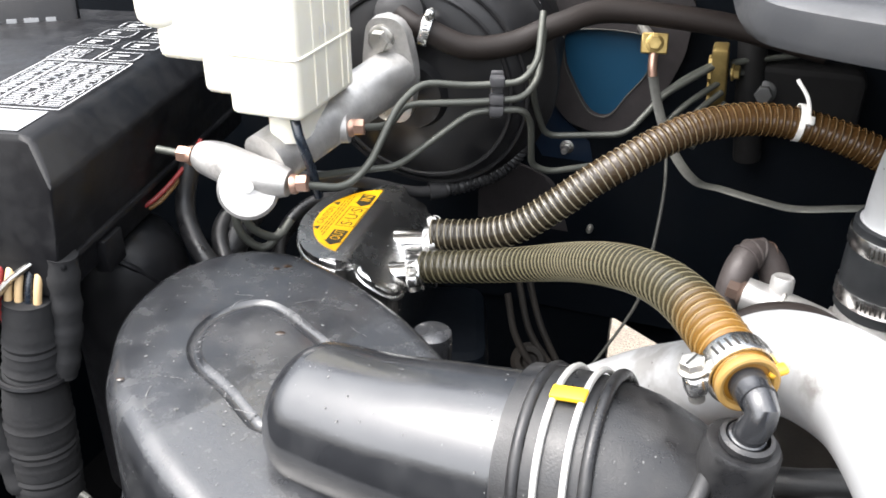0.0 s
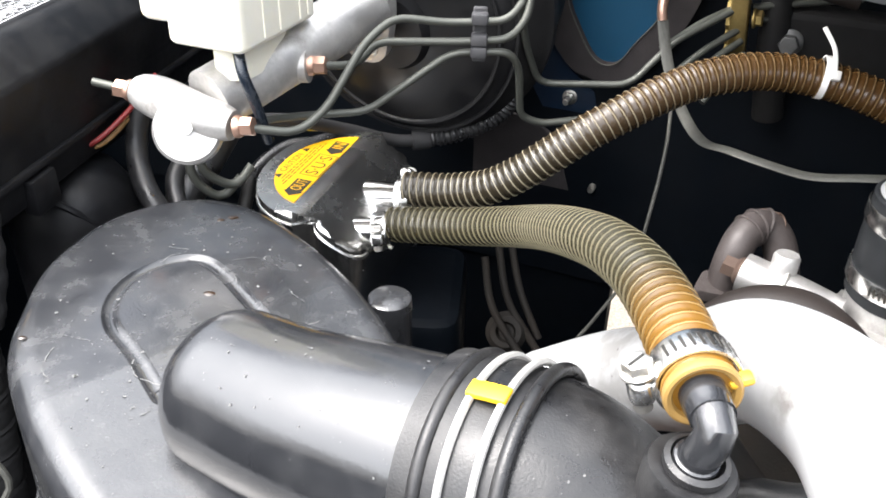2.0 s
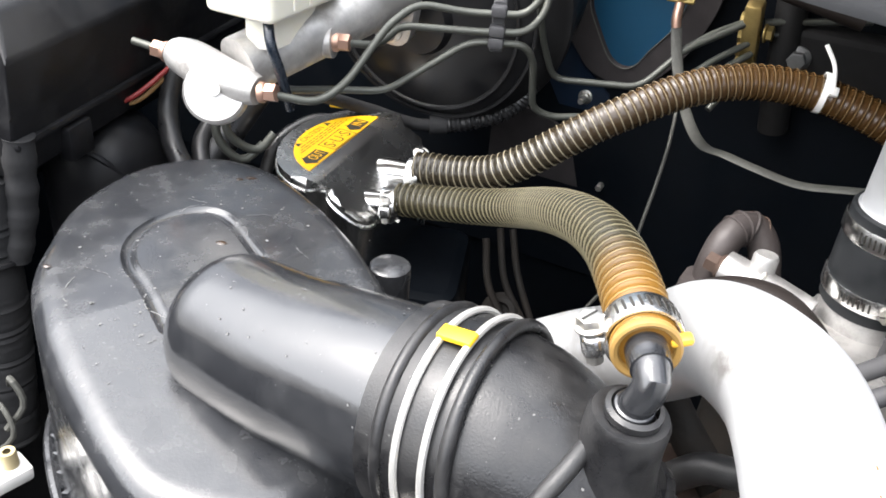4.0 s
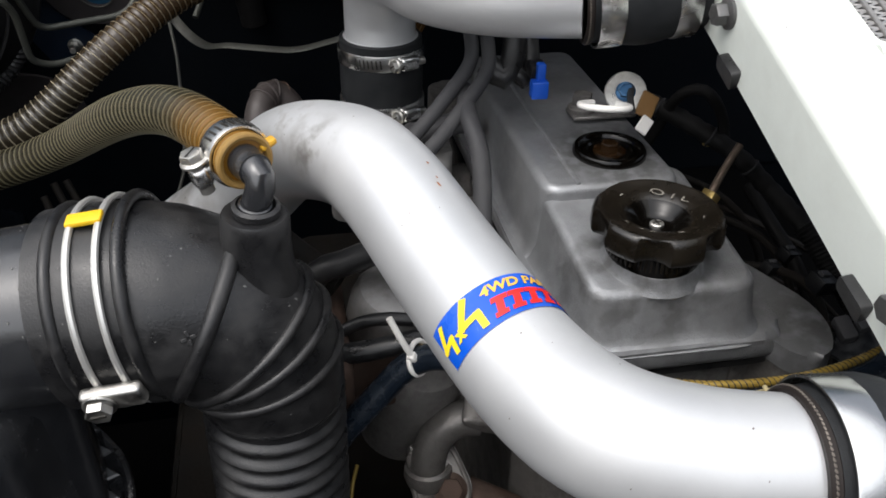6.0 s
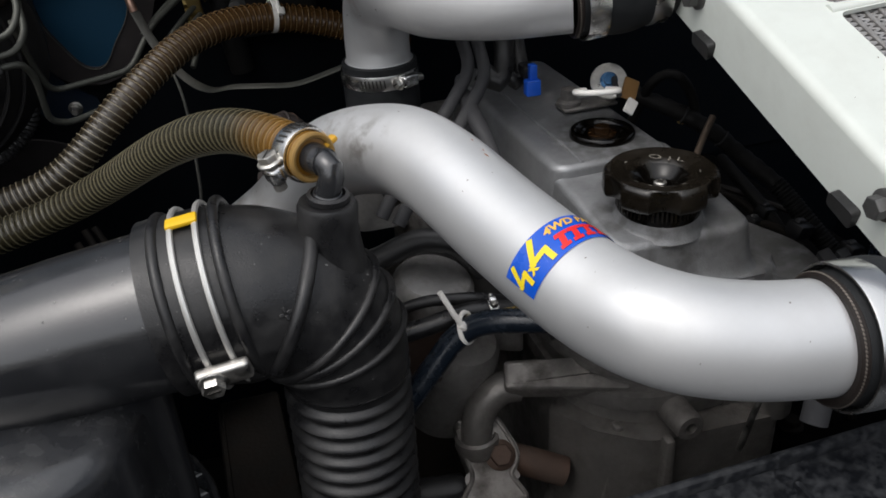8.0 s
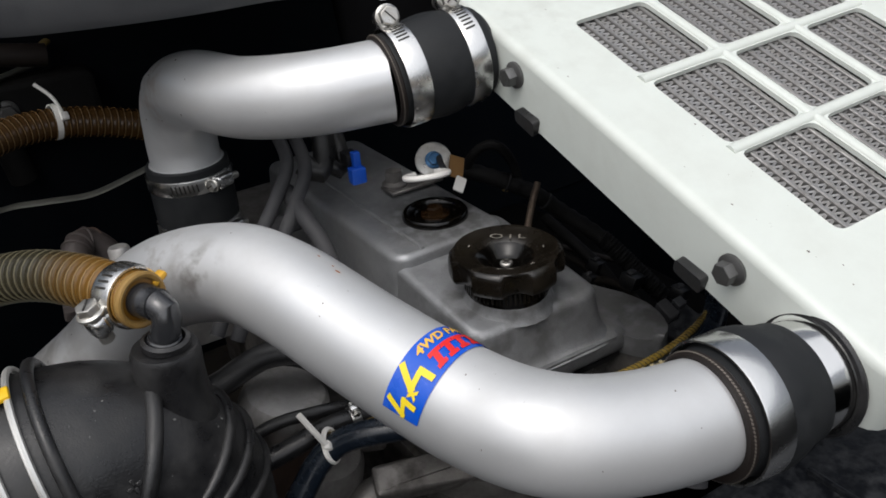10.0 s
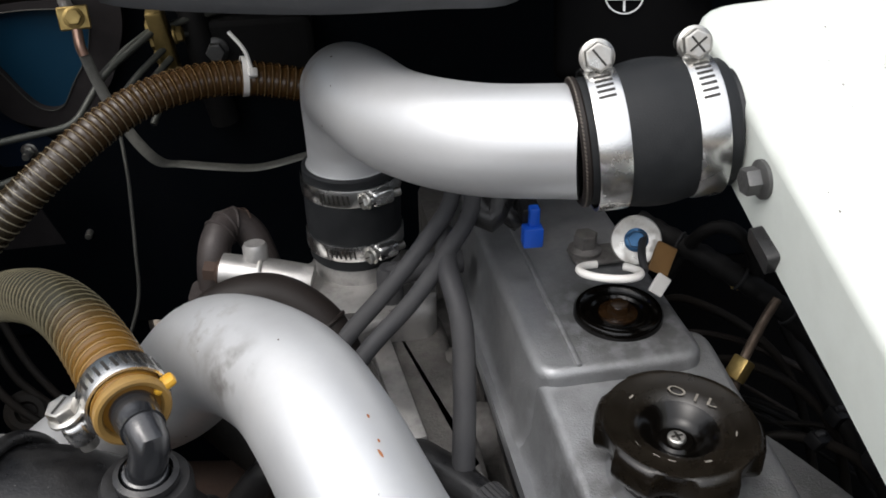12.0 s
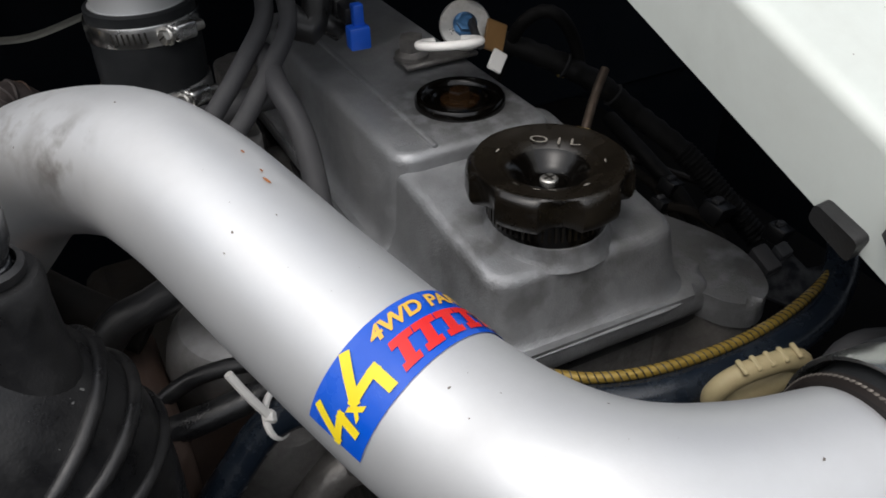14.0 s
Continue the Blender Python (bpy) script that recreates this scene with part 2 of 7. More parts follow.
def stain_shade(m, at, reach, colour, amount=0.8, scale=60.0, cut=0.5):
    """A dirty, rusty or painted-shade patch about a point of a surface, broken up by noise."""
    n, l = m.node_tree.nodes, m.node_tree.links
    b = n["Principled BSDF"]
    old = b.inputs["Base Color"].links[0].from_socket
    geo = n.new("ShaderNodeNewGeometry")
    far = n.new("ShaderNodeVectorMath")
    far.operation = "DISTANCE"
    far.inputs[1].default_value = at
    l.new(geo.outputs["Position"], far.inputs[0])
    near = n.new("ShaderNodeMapRange")
    near.inputs["From Min"].default_value, near.inputs["From Max"].default_value = reach, reach * 0.2
    l.new(far.outputs["Value"], near.inputs["Value"])
    no = n.new("ShaderNodeTexNoise")
    no.inputs["Scale"].default_value, no.inputs["Detail"].default_value = scale, 8
    l.new(geo.outputs["Position"], no.inputs["Vector"])
    cutoff = n.new("ShaderNodeMapRange")
    cutoff.inputs["From Min"].default_value, cutoff.inputs["From Max"].default_value = cut - 0.06, cut + 0.14
    l.new(no.outputs["Fac"], cutoff.inputs["Value"])
    both = n.new("ShaderNodeMath")
    both.operation = "MULTIPLY"
    l.new(near.outputs[0], both.inputs[0])
    l.new(cutoff.outputs[0], both.inputs[1])
    fac = n.new("ShaderNodeMath")
    fac.operation = "MULTIPLY"
    fac.inputs[1].default_value = amount
    l.new(both.outputs[0], fac.inputs[0])
    mix = n.new("ShaderNodeMix")
    mix.data_type = "RGBA"
    mix.inputs["B"].default_value = (*colour, 1)
    l.new(fac.outputs[0], mix.inputs["Factor"])
    l.new(old, mix.inputs["A"])
    l.new(mix.outputs["Result"], b.inputs["Base Color"])


stain_shade(M["silver"], (0.187, 0.311, 1.193), 0.022, (0.14, 0.12, 0.10), 0.75, 90)
stain_shade(M["silver"], (0.187, 0.340, 1.195), 0.022, (0.22, 0.19, 0.16), 0.5, 150, 0.55)
stain_shade(M["silver"], (0.300, 0.480, 1.235), 0.030, (0.26, 0.13, 0.07), 0.6, 120, 0.5)
stain_shade(M["silver"], (0.160, 0.420, 1.115), 0.060, (0.20, 0.18, 0.16), 0.6, 60, 0.45)
stain_shade(M["cast"], (0.402, 0.332, 1.130), 0.055, (0.03, 0.022, 0.015), 0.8, 90, 0.42)
stain_shade(M["cast"], (0.360, 0.242, 1.112), 0.080, (0.05, 0.043, 0.035), 0.6, 70, 0.48)
# side lobe: grease, and the shade of deck and intercooler painted in
stain_shade(M["cast"], (0.452, 0.186, 1.073), 0.075, (0.075, 0.070, 0.064), 0.75, 55, 0.36)
stain_shade(M["white"], (0.440, 0.300, 1.26), 0.12, (0.45, 0.46, 0.42), 0.4, 60, 0.55)


def hose_material(name, stain_from, stain_to, wall, stain_shade):
    """Yellowed clear plastic hose wall, browner towards one end."""
    m = bpy.data.materials.new(name)
    m.use_nodes = True
    n, l = m.node_tree.nodes, m.node_tree.links
    b = n["Principled BSDF"]
    geo = n.new("ShaderNodeNewGeometry")
    sub = n.new("ShaderNodeVectorMath")
    sub.operation = "SUBTRACT"
    sub.inputs[1].default_value = stain_from
    l.new(geo.outputs["Position"], sub.inputs[0])
    way = Vector(stain_to) - Vector(stain_from)
    dot = n.new("ShaderNodeVectorMath")
    dot.operation = "DOT_PRODUCT"
    dot.inputs[1].default_value = way / way.length_squared
    l.new(sub.outputs[0], dot.inputs[0])
    no = n.new("ShaderNodeTexNoise")
    no.inputs["Scale"].default_value, no.inputs["Detail"].default_value = 45, 5
    l.new(geo.outputs["Position"], no.inputs["Vector"])
    add = n.new("ShaderNodeMath")
    add.operation = "MULTIPLY_ADD"
    add.inputs[1].default_value = 0.5
    l.new(no.outputs["Fac"], add.inputs[0])
    sh = n.new("ShaderNodeMath")
    sh.inputs[1].default_value = -0.25
    l.new(dot.outputs["Value"], sh.inputs[0])
    l.new(sh.outputs[0], add.inputs[2])
    mix = n.new("ShaderNodeMix")
    mix.data_type = "RGBA"
    mix.inputs["A"].default_value, mix.inputs["B"].default_value = (*wall, 1), (*stain_shade, 1)
    mix.clamp_factor = True
    l.new(add.outputs[0], mix.inputs["Factor"])
    l.new(mix.outputs["Result"], b.inputs["Base Color"])
    b.inputs["Roughness"].default_value = 0.26
    b.inputs["Specular IOR Level"].default_value = 0.45
    b.inputs["Coat Weight"].default_value = 0.0
    b.inputs["Coat Roughness"].default_value = 0.2
    return m


M["hose_a"] = hose_material("breather_hose_wall_a", (0.10, 0.64, 1.12), (0.28, 0.66, 1.17), (0.024, 0.0195, 0.0125), (0.052, 0.026, 0.008))
M["hose_b"] = hose_material("breather_hose_wall_b", (0.145, 0.372, 1.195), (0.153, 0.306, 1.2), (0.026, 0.0225, 0.0125), (0.20, 0.095, 0.013))
M["rib_a"] = hose_material("hose_rib_a", (0.14, 0.64, 1.15), (0.26, 0.66, 1.17), (0.23, 0.20, 0.14), (0.13, 0.082, 0.036))
M["rib_b"] = hose_material("hose_rib_b", (0.145, 0.372, 1.195), (0.153, 0.306, 1.2), (0.115, 0.103, 0.066), (0.28, 0.155, 0.038))


def gravel_material():
    m = mat("pale_gravel", (0.27, 0.228, 0.180), 0.9, 0, 0.75, 170, 0.9, 160, (0.09, 0.08, 0.07), 0.7, 110, depth=0.01)
    return m


M["gravel"] = gravel_material()


def reservoir_material():
    m = mat("translucent_reservoir", (0.86, 0.83, 0.72), 0.38, 0, 0.05, 30, 0.05, 300, (0.70, 0.58, 0.34), 0.35, 14)
    b = m.node_tree.nodes["Principled BSDF"]
    b.inputs["Subsurface Weight"].default_value = 0.25
    b.inputs["Subsurface Radius"].default_value = (0.02, 0.018, 0.012)
    return m


M["reservoir"] = reservoir_material()

# ---- mesh helpers ----
PLACE = {}


def link(name, bm, material, smooth=True):
    me = bpy.data.meshes.new(name)
    bmesh.ops.recalc_face_normals(bm, faces=bm.faces[:])
    bm.to_mesh(me)
    bm.free()
    me.materials.append(material)
    if smooth:
        for p in me.polygons:
            p.use_smooth = True
        me.set_sharp_from_angle(angle=radians(38))
    return new(name, me)


def thing(name, at, label, category, group="", kind=""):
    ob = new(name)
    ob.empty_display_size = 0.01
    ob.location = at
    PLACE[ob.name] = Matrix.Translation(-Vector(at))
    return tagged(ob, label, category, group, kind)


def part(name, bm, material, parent, label="", smooth=True):
    ob = link(name, bm, material, smooth)
    ob.parent = parent
    ob.matrix_parent_inverse = PLACE.get(parent.name, Matrix())
    if label:
        ob["label"] = label
    return ob


def solid(name, bm, material, label, category, group="", kind="", smooth=True):
    return tagged(link(name, bm, material, smooth), label, category, group, kind)


def smooth_path(points, k=8):
    p = [Vector(q) for q in points]
    if len(p) == 2:
        return p
    q = [2 * p[0] - p[1], *p, 2 * p[-1] - p[-2]]
    out = []
    for i in range(len(p) - 1):
        a, b, c, d = q[i:i + 4]
        for j in range(k):
            u = j / k
            out.append(0.5 * (2 * b + (c - a) * u + (2 * a - 5 * b + 4 * c - d) * u * u + (3 * b - a - 3 * c + d) * u ** 3))
    return out + [p[-1]]


def even(points, step):
    """The same way in steps of equal length."""
    out, rest = [points[0].copy()], step
    for a, b in zip(points, points[1:]):
        length, done = (b - a).length, 0.0
        while length - done >= rest:
            done += rest
            out.append(a.lerp(b, done / length))
            rest = step
        rest -= length - done
    if (out[-1] - points[-1]).length > step * 0.3:
        out.append(points[-1].copy())
    return out


def frames(points, up=(0.13, 0.21, 0.97)):
    """Tangent and two normals at each point, carried along without twist."""
    n = len(points)
    tan = [(points[min(i + 1, n - 1)] - points[max(i - 1, 0)]).normalized() for i in range(n)]
    u = Vector(up)
    u = (u - tan[0] * u.dot(tan[0]))
    if u.length < 1e-4:
        u = tan[0].orthogonal()
    u.normalize()
    out = []
    for t in tan:
        u = (u - t * u.dot(t)).normalized()
        out.append((t, u.copy(), t.cross(u)))
    return out


def tube(points, r, seg=20, caps=True, bm=None, squash=1.0, up=(0.13, 0.21, 0.97)):
    """A round bar or pipe along points; r is a number or a function of the share of the way."""
    bm = bm or bmesh.new()
    fr, rings, n = frames(points, up), [], len(points)
    for i, (p, (t, u, v)) in enumerate(zip(points, fr)):
        rr = r(i / (n - 1)) if callable(r) else r
        rings.append([bm.verts.new(p + u * (rr * squash * math.cos(a)) + v * (rr * math.sin(a))) for a in [2 * math.pi * k / seg for k in range(seg)]])
    for a, b in zip(rings, rings[1:]):
        for k in range(seg):
            bm.faces.new((a[k], a[(k + 1) % seg], b[(k + 1) % seg], b[k]))
    if caps:
        bm.faces.new(rings[0][::-1])
        bm.faces.new(rings[-1])
    return bm


def axes(way, up=(0, 0, 1)):
    """A turn whose z points along way."""
    z = Vector(way).normalized()
    x = Vector(up).cross(z)
    if x.length < 1e-4:
        x = z.orthogonal()
    x.normalize()
    return Matrix((x, z.cross(x), z)).transposed().to_4x4()


def placed(at, way=(0, 0, 1), up=(0, 1, 0)):
    return Matrix.Translation(at) @ axes(way, up)


def lathe(profile, m, seg=32, bm=None, close=False):
    """A turned shape: profile of (radius, height), about the z of m."""
    bm = bm or bmesh.new()
    rings = []
    for r, h in profile:
        if r < 1e-6:
            rings.append([bm.verts.new(m @ Vector((0, 0, h)))])
        else:
            rings.append([bm.verts.new(m @ Vector((r * math.cos(2 * math.pi * k / seg), r * math.sin(2 * math.pi * k / seg), h))) for k in range(seg)])
    pairs = list(zip(rings, rings[1:])) + ([(rings[-1], rings[0])] if close else [])
    for a, b in pairs:
        for k in range(seg):
            q = [a[k % len(a)], a[(k + 1) % len(a)], b[(k + 1) % len(b)], b[k % len(b)]]
            q = list(dict.fromkeys(q))
            if len(q) > 2:
                bm.faces.new(q)
    return bm


def box(size, m, bevel=0.0, seg=2, bm=None):
    part_bm = bmesh.new()
    bmesh.ops.create_cube(part_bm, size=1.0)
    bmesh.ops.scale(part_bm, vec=Vector(size), verts=part_bm.verts[:])
    if bevel:
        bmesh.ops.bevel(part_bm, geom=part_bm.edges[:], offset=bevel, segments=seg, profile=0.5, affect="EDGES")
    bmesh.ops.transform(part_bm, matrix=m, verts=part_bm.verts[:])
    if bm is None:
        return part_bm
    return merge(bm, part_bm)


def merge(bm, other):
    made = {v: bm.verts.new(v.co) for v in other.verts}
    for f in other.faces:
        bm.faces.new([made[v] for v in f.verts])
    other.free()
    return bm


def prism(outline, z0, z1, m=Matrix(), bevel=0.0, seg=3, bottom=0.0, taper=1.0, bm=None):
    """An outline drawn up from z0 to z1; its upper rim is rounded by bevel, its lower one by bottom."""
    pb = bmesh.new()
    c = sum((Vector((*q, 0)) for q in outline), Vector()) / len(outline)
    low = [pb.verts.new((c.x + (x - c.x) * taper, c.y + (y - c.y) * taper, z0)) for x, y in outline]
    top = [pb.verts.new((x, y, z1)) for x, y in outline]
    n = len(outline)
    for k in range(n):
        pb.faces.new((low[k], low[(k + 1) % n], top[(k + 1) % n], top[k]))
    ft, fl = pb.faces.new(top), pb.faces.new(low[::-1])
    if bevel:
        bmesh.ops.bevel(pb, geom=list(ft.edges), offset=bevel, segments=seg, profile=0.5, affect="EDGES")
        flat = [f for f in pb.faces if all(abs(v.co.z - z1) < 1e-7 for v in f.verts)]
        bmesh.ops.inset_region(pb, faces=flat, thickness=0.0006)
    if bottom:
        fl = [f for f in pb.faces if all(abs(v.co.z - z0) < 1e-7 for v in f.verts)]
        bmesh.ops.bevel(pb, geom=list(fl[0].edges), offset=bottom, segments=seg, profile=0.5, affect="EDGES")
    bmesh.ops.transform(pb, matrix=m, verts=pb.verts[:])
    return merge(bm, pb) if bm else pb


def domed(outline, z0, z1, r, n=8, flare=0.0, foot=()):
    """An outline drawn up from z0 to z1 with its upper rim rounded by r and its foot flared outwards."""
    bm = bmesh.new()
    pts = [Vector(q) for q in outline]
    k = len(pts)
    turn = sum(pts[i - 1].x * pts[i].y - pts[i].x * pts[i - 1].y for i in range(k))
    out = []
    for i in range(k):
        d = (pts[(i + 1) % k] - pts[i - 1]).normalized()
        out.append(Vector((d.y, -d.x)) * (1 if turn > 0 else -1))
    steps = list(foot) + [(flare, z0)] + [(-r * (1 - math.cos(math.pi / 2 * j / n)), z1 - r + r * math.sin(math.pi / 2 * j / n)) for j in range(n + 1)]
    rings = [[bm.verts.new((*(p + o * off), z)) for p, o in zip(pts, out)] for off, z in steps]
    for a, b in zip(rings, rings[1:]):
        for i in range(k):
            bm.faces.new((a[i], a[(i + 1) % k], b[(i + 1) % k], b[i]))
    bm.faces.new(rings[-1])
    bm.faces.new(rings[0][::-1])
    return bm


def carved(bm, cutter):
    """A bmesh with the solid of another one cut out of it."""
    obs = []
    for b in (bm, cutter):
        me = bpy.data.meshes.new("blank")
        bmesh.ops.recalc_face_normals(b, faces=b.faces[:])
        b.to_mesh(me)
        ob = bpy.data.objects.new("blank", me)
        bpy.context.scene.collection.objects.link(ob)
        obs.append(ob)
    mod = obs[0].modifiers.new("cut", "BOOLEAN")
    mod.operation, mod.solver, mod.use_self, mod.object = "DIFFERENCE", "EXACT", True, obs[1]
    dg = bpy.context.evaluated_depsgraph_get()
    dg.update()
    out = bmesh.new()
    done = bpy.data.meshes.new_from_object(obs[0].evaluated_get(dg))
    out.from_mesh(done)
    for ob in obs:
        me = ob.data
        bpy.data.objects.remove(ob)
        bpy.data.meshes.remove(me)
    bpy.data.meshes.remove(done)
    return out


def rounded(points, r, n=4):
    """A closed 2D outline with rounded corners."""
    out, k = [], len(points)
    for i in range(k):
        p, a, b = Vector(points[i]), Vector(points[i - 1]), Vector(points[(i + 1) % k])
        u, v = (a - p), (b - p)
        d = min(r, u.length * 0.45, v.length * 0.45)
        s, e = p + u.normalized() * d, p + v.normalized() * d
        for j in range(n + 1):
            f = j / n
            out.append(tuple((1 - f) ** 2 * s + 2 * f * (1 - f) * p + f * f * e))
    return out


def round_outline(points, k=6):
    """A closed smooth 2D outline through points."""
    n, out = len(points), []
    for i in range(n):
        a, b, c, d = [Vector(points[(i + j) % n]) for j in (-1, 0, 1, 2)]
        for j in range(k):
            u = j / k
            out.append(tuple(0.5 * (2 * b + (c - a) * u + (2 * a - 5 * b + 4 * c - d) * u * u + (3 * b - a - 3 * c + d) * u ** 3)))
    return out


def hexagon(r, h, m, flange=0.0, bm=None):
    bm = bm or bmesh.new()
    if flange:
        lathe([(0, 0), (flange, 0), (flange, h * 0.18), (r * 1.0, h * 0.34), (0, h * 0.34)], m, 24, bm)
    return prism([(r * math.cos(math.pi / 3 * k), r * math.sin(math.pi / 3 * k)) for k in range(6)], h * 0.2 if flange else 0, h, m, r * 0.12, 2, bm=bm)


def ring(R, r, m, seg=48, sides=10, bm=None):
    """A round-section ring about the z of m."""
    return lathe([(R + r * math.cos(2 * math.pi * k / sides), r * math.sin(2 * math.pi * k / sides)) for k in range(sides)], m, seg, bm, close=True)


def lettering(text, height, bold=0.0):
    """Letters of the built-in font as flat points and faces, with the lower left at 0, 0; and their width."""
    cu = bpy.data.curves.new("letters", "FONT")
    cu.body, cu.size, cu.offset = text, 1.0, bold
    ob = new("letters", cu)
    me = bpy.data.meshes.new_from_object(ob.evaluated_get(bpy.context.evaluated_depsgraph_get()))
    pts = [v.co.copy() for v in me.vertices]
    faces = [tuple(p.vertices) for p in me.polygons]
    bpy.data.objects.remove(ob)
    bpy.data.curves.remove(cu)
    bpy.data.meshes.remove(me)
    x0, y0 = min(p.x for p in pts), min(p.y for p in pts)
    f = height / (max(p.y for p in pts) - y0)
    pts = [Vector(((p.x - x0) * f, (p.y - y0) * f, 0)) for p in pts]
    return pts, faces, max(p.x for p in pts)


def letter_mesh(text, height, to_place, fit=None, bm=None, bold=0.0):
    """Letters carried to their surface by to_place(x, y); fit: the width to fill."""
    bm = bm or bmesh.new()
    pts, faces, w = lettering(text, height, bold)
    k = fit / w if fit else 1.0
    vs = [bm.verts.new(to_place(p.x * k, p.y)) for p in pts]
    for f in faces:
        try:
            bm.faces.new([vs[i] for i in f])
        except ValueError:
            pass
    return bm


def outline_bars(pts, width, to_place, bm=None, closed=True, fine=False):
    """A drawn line of a given width along a flat outline."""
    bm = bm or bmesh.new()
    n = len(pts)
    for i in range(n if closed else n - 1):
        a, b = Vector(pts[i]), Vector(pts[(i + 1) % n])
        d = (b - a).normalized() * (width / 2)
        s = Vector((-d.y, d.x))
        a, b = a - d, b + d
        k = max(1, min(12, round((b - a).length / 0.0012))) if fine else 1
        row = [[bm.verts.new(to_place(*(a.lerp(b, j / k) + s * q))) for q in (1, 0, -1)] for j in range(k + 1)]
        for p, q in zip(row, row[1:]):
            bm.faces.new((p[0], q[0], q[1], p[1]))
            bm.faces.new((p[1], q[1], q[2], p[2]))
    return bm


def patch(x0, x1, y0, y1, to_place, nx=1, ny=1, bm=None):
    bm = bm or bmesh.new()
    g = [[bm.verts.new(to_place(x0 + (x1 - x0) * i / nx, y0 + (y1 - y0) * j / ny)) for i in range(nx + 1)] for j in range(ny + 1)]
    for j in range(ny):
        for i in range(nx):
            bm.faces.new((g[j][i], g[j][i + 1], g[j + 1][i + 1], g[j + 1][i]))
    return bm


def specks(way, radius, count, lean, spread, size, seed, first=0):
    """Tiny uneven flecks scattered on a pipe; lean: how far round from its top, in radians."""
    r_ = random.Random(seed)
    fr_ = frames(way)
    bm = bmesh.new()
    for k in range(count):
        i = r_.randrange(first, len(way) - 1)
        t = fr_[i][0]
        top = Vector((0, 0, 1)) - t * t.z
        top = top.normalized() if top.length > 0.05 else fr_[i][1]
        side_ = t.cross(top)
        a0 = r_.gauss(lean, spread)
        nrm = top * math.cos(a0) + side_ * math.sin(a0)
        flat = t.cross(nrm)
        c = way[i] + nrm * (radius(i) + 0.0003) + t * 0.004 * (r_.random() - 0.5)
        q = size * (0.25 + r_.random() ** 4)
        long = 0.6 + 1.2 * r_.random() ** 2
        bm.faces.new([bm.verts.new(c + (t * (long * math.cos(a)) + flat * math.sin(a)) * q * (0.5 + r_.random())) for a in (0, 1.3, 2.5, 3.8, 5.1)])
    return bm


# ---- the car's own directions: back towards the bulkhead, and across ----
BACK, ACROSS, UP = Vector((0.320, 0.947, 0)).normalized(), Vector((0.947, -0.320, 0)).normalized(), Vector((0, 0, 1))


def car(o, w, e, z=0.0):
    """A point w across and e back from o."""
    return Vector(o) + ACROSS * w + BACK * e + UP * z


def car_frame(o):
    m = Matrix((ACROSS, BACK, UP)).transposed().to_4x4()
    return Matrix.Translation(o) @ m


# ---- setting: ground, bay walls, bulkhead, open bonnet ----
def sheet(name, corners, thick, material, label, category):
    a, b, c, d = [Vector(q) for q in corners]
    n = (b - a).cross(d - a).normalized() * thick
    bm = bmesh.new()
    lo, hi = [bm.verts.new(q) for q in (a, b, c, d)], [bm.verts.new(q + n) for q in (a, b, c, d)]
    bm.faces.new(lo), bm.faces.new(hi)
    for k in range(4):
        bm.faces.new((lo[k], lo[(k + 1) % 4], hi[(k + 1) % 4], hi[k]))
    return solid(name, bm, material, label, category, kind="structure", smooth=False)


bm = bmesh.new()
bmesh.ops.create_grid(bm, x_segments=2, y_segments=2, size=150)
solid("ground", bm, M["gravel"], "pale gravel ground under the car", "ground", kind="structure", smooth=False)

FW = Vector((0.20, 0.83, 0))
# bulkhead, toe boards and wings wear the paint with the shade in it
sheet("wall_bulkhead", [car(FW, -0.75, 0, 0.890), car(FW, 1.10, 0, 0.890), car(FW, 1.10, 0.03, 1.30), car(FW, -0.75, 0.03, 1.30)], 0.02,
      M["firewall"], "blue painted steel bulkhead behind the engine, bay shade in its colour", "bulkhead")
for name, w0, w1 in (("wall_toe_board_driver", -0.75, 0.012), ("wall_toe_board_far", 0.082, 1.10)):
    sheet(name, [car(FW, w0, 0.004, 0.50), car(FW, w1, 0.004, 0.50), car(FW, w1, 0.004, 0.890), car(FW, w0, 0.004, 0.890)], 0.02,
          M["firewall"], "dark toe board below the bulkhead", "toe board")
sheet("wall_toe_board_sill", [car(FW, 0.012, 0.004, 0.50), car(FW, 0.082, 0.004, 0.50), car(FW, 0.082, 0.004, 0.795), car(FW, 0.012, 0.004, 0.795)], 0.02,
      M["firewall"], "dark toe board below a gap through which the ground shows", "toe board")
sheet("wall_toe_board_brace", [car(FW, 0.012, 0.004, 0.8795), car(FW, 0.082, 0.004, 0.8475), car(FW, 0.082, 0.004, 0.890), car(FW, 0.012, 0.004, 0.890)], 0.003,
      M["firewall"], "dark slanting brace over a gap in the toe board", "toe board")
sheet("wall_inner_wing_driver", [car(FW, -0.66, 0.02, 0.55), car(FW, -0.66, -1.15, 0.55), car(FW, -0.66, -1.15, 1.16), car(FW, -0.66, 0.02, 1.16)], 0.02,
      M["firewall"], "blue inner wing beside the fuse box, coloured near black for shade", "inner wing")
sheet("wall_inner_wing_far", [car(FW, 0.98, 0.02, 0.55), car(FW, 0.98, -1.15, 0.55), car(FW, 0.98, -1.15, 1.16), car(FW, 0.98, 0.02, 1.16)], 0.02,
      M["firewall"], "blue inner wing beyond the intercooler, coloured near black for shade", "inner wing")
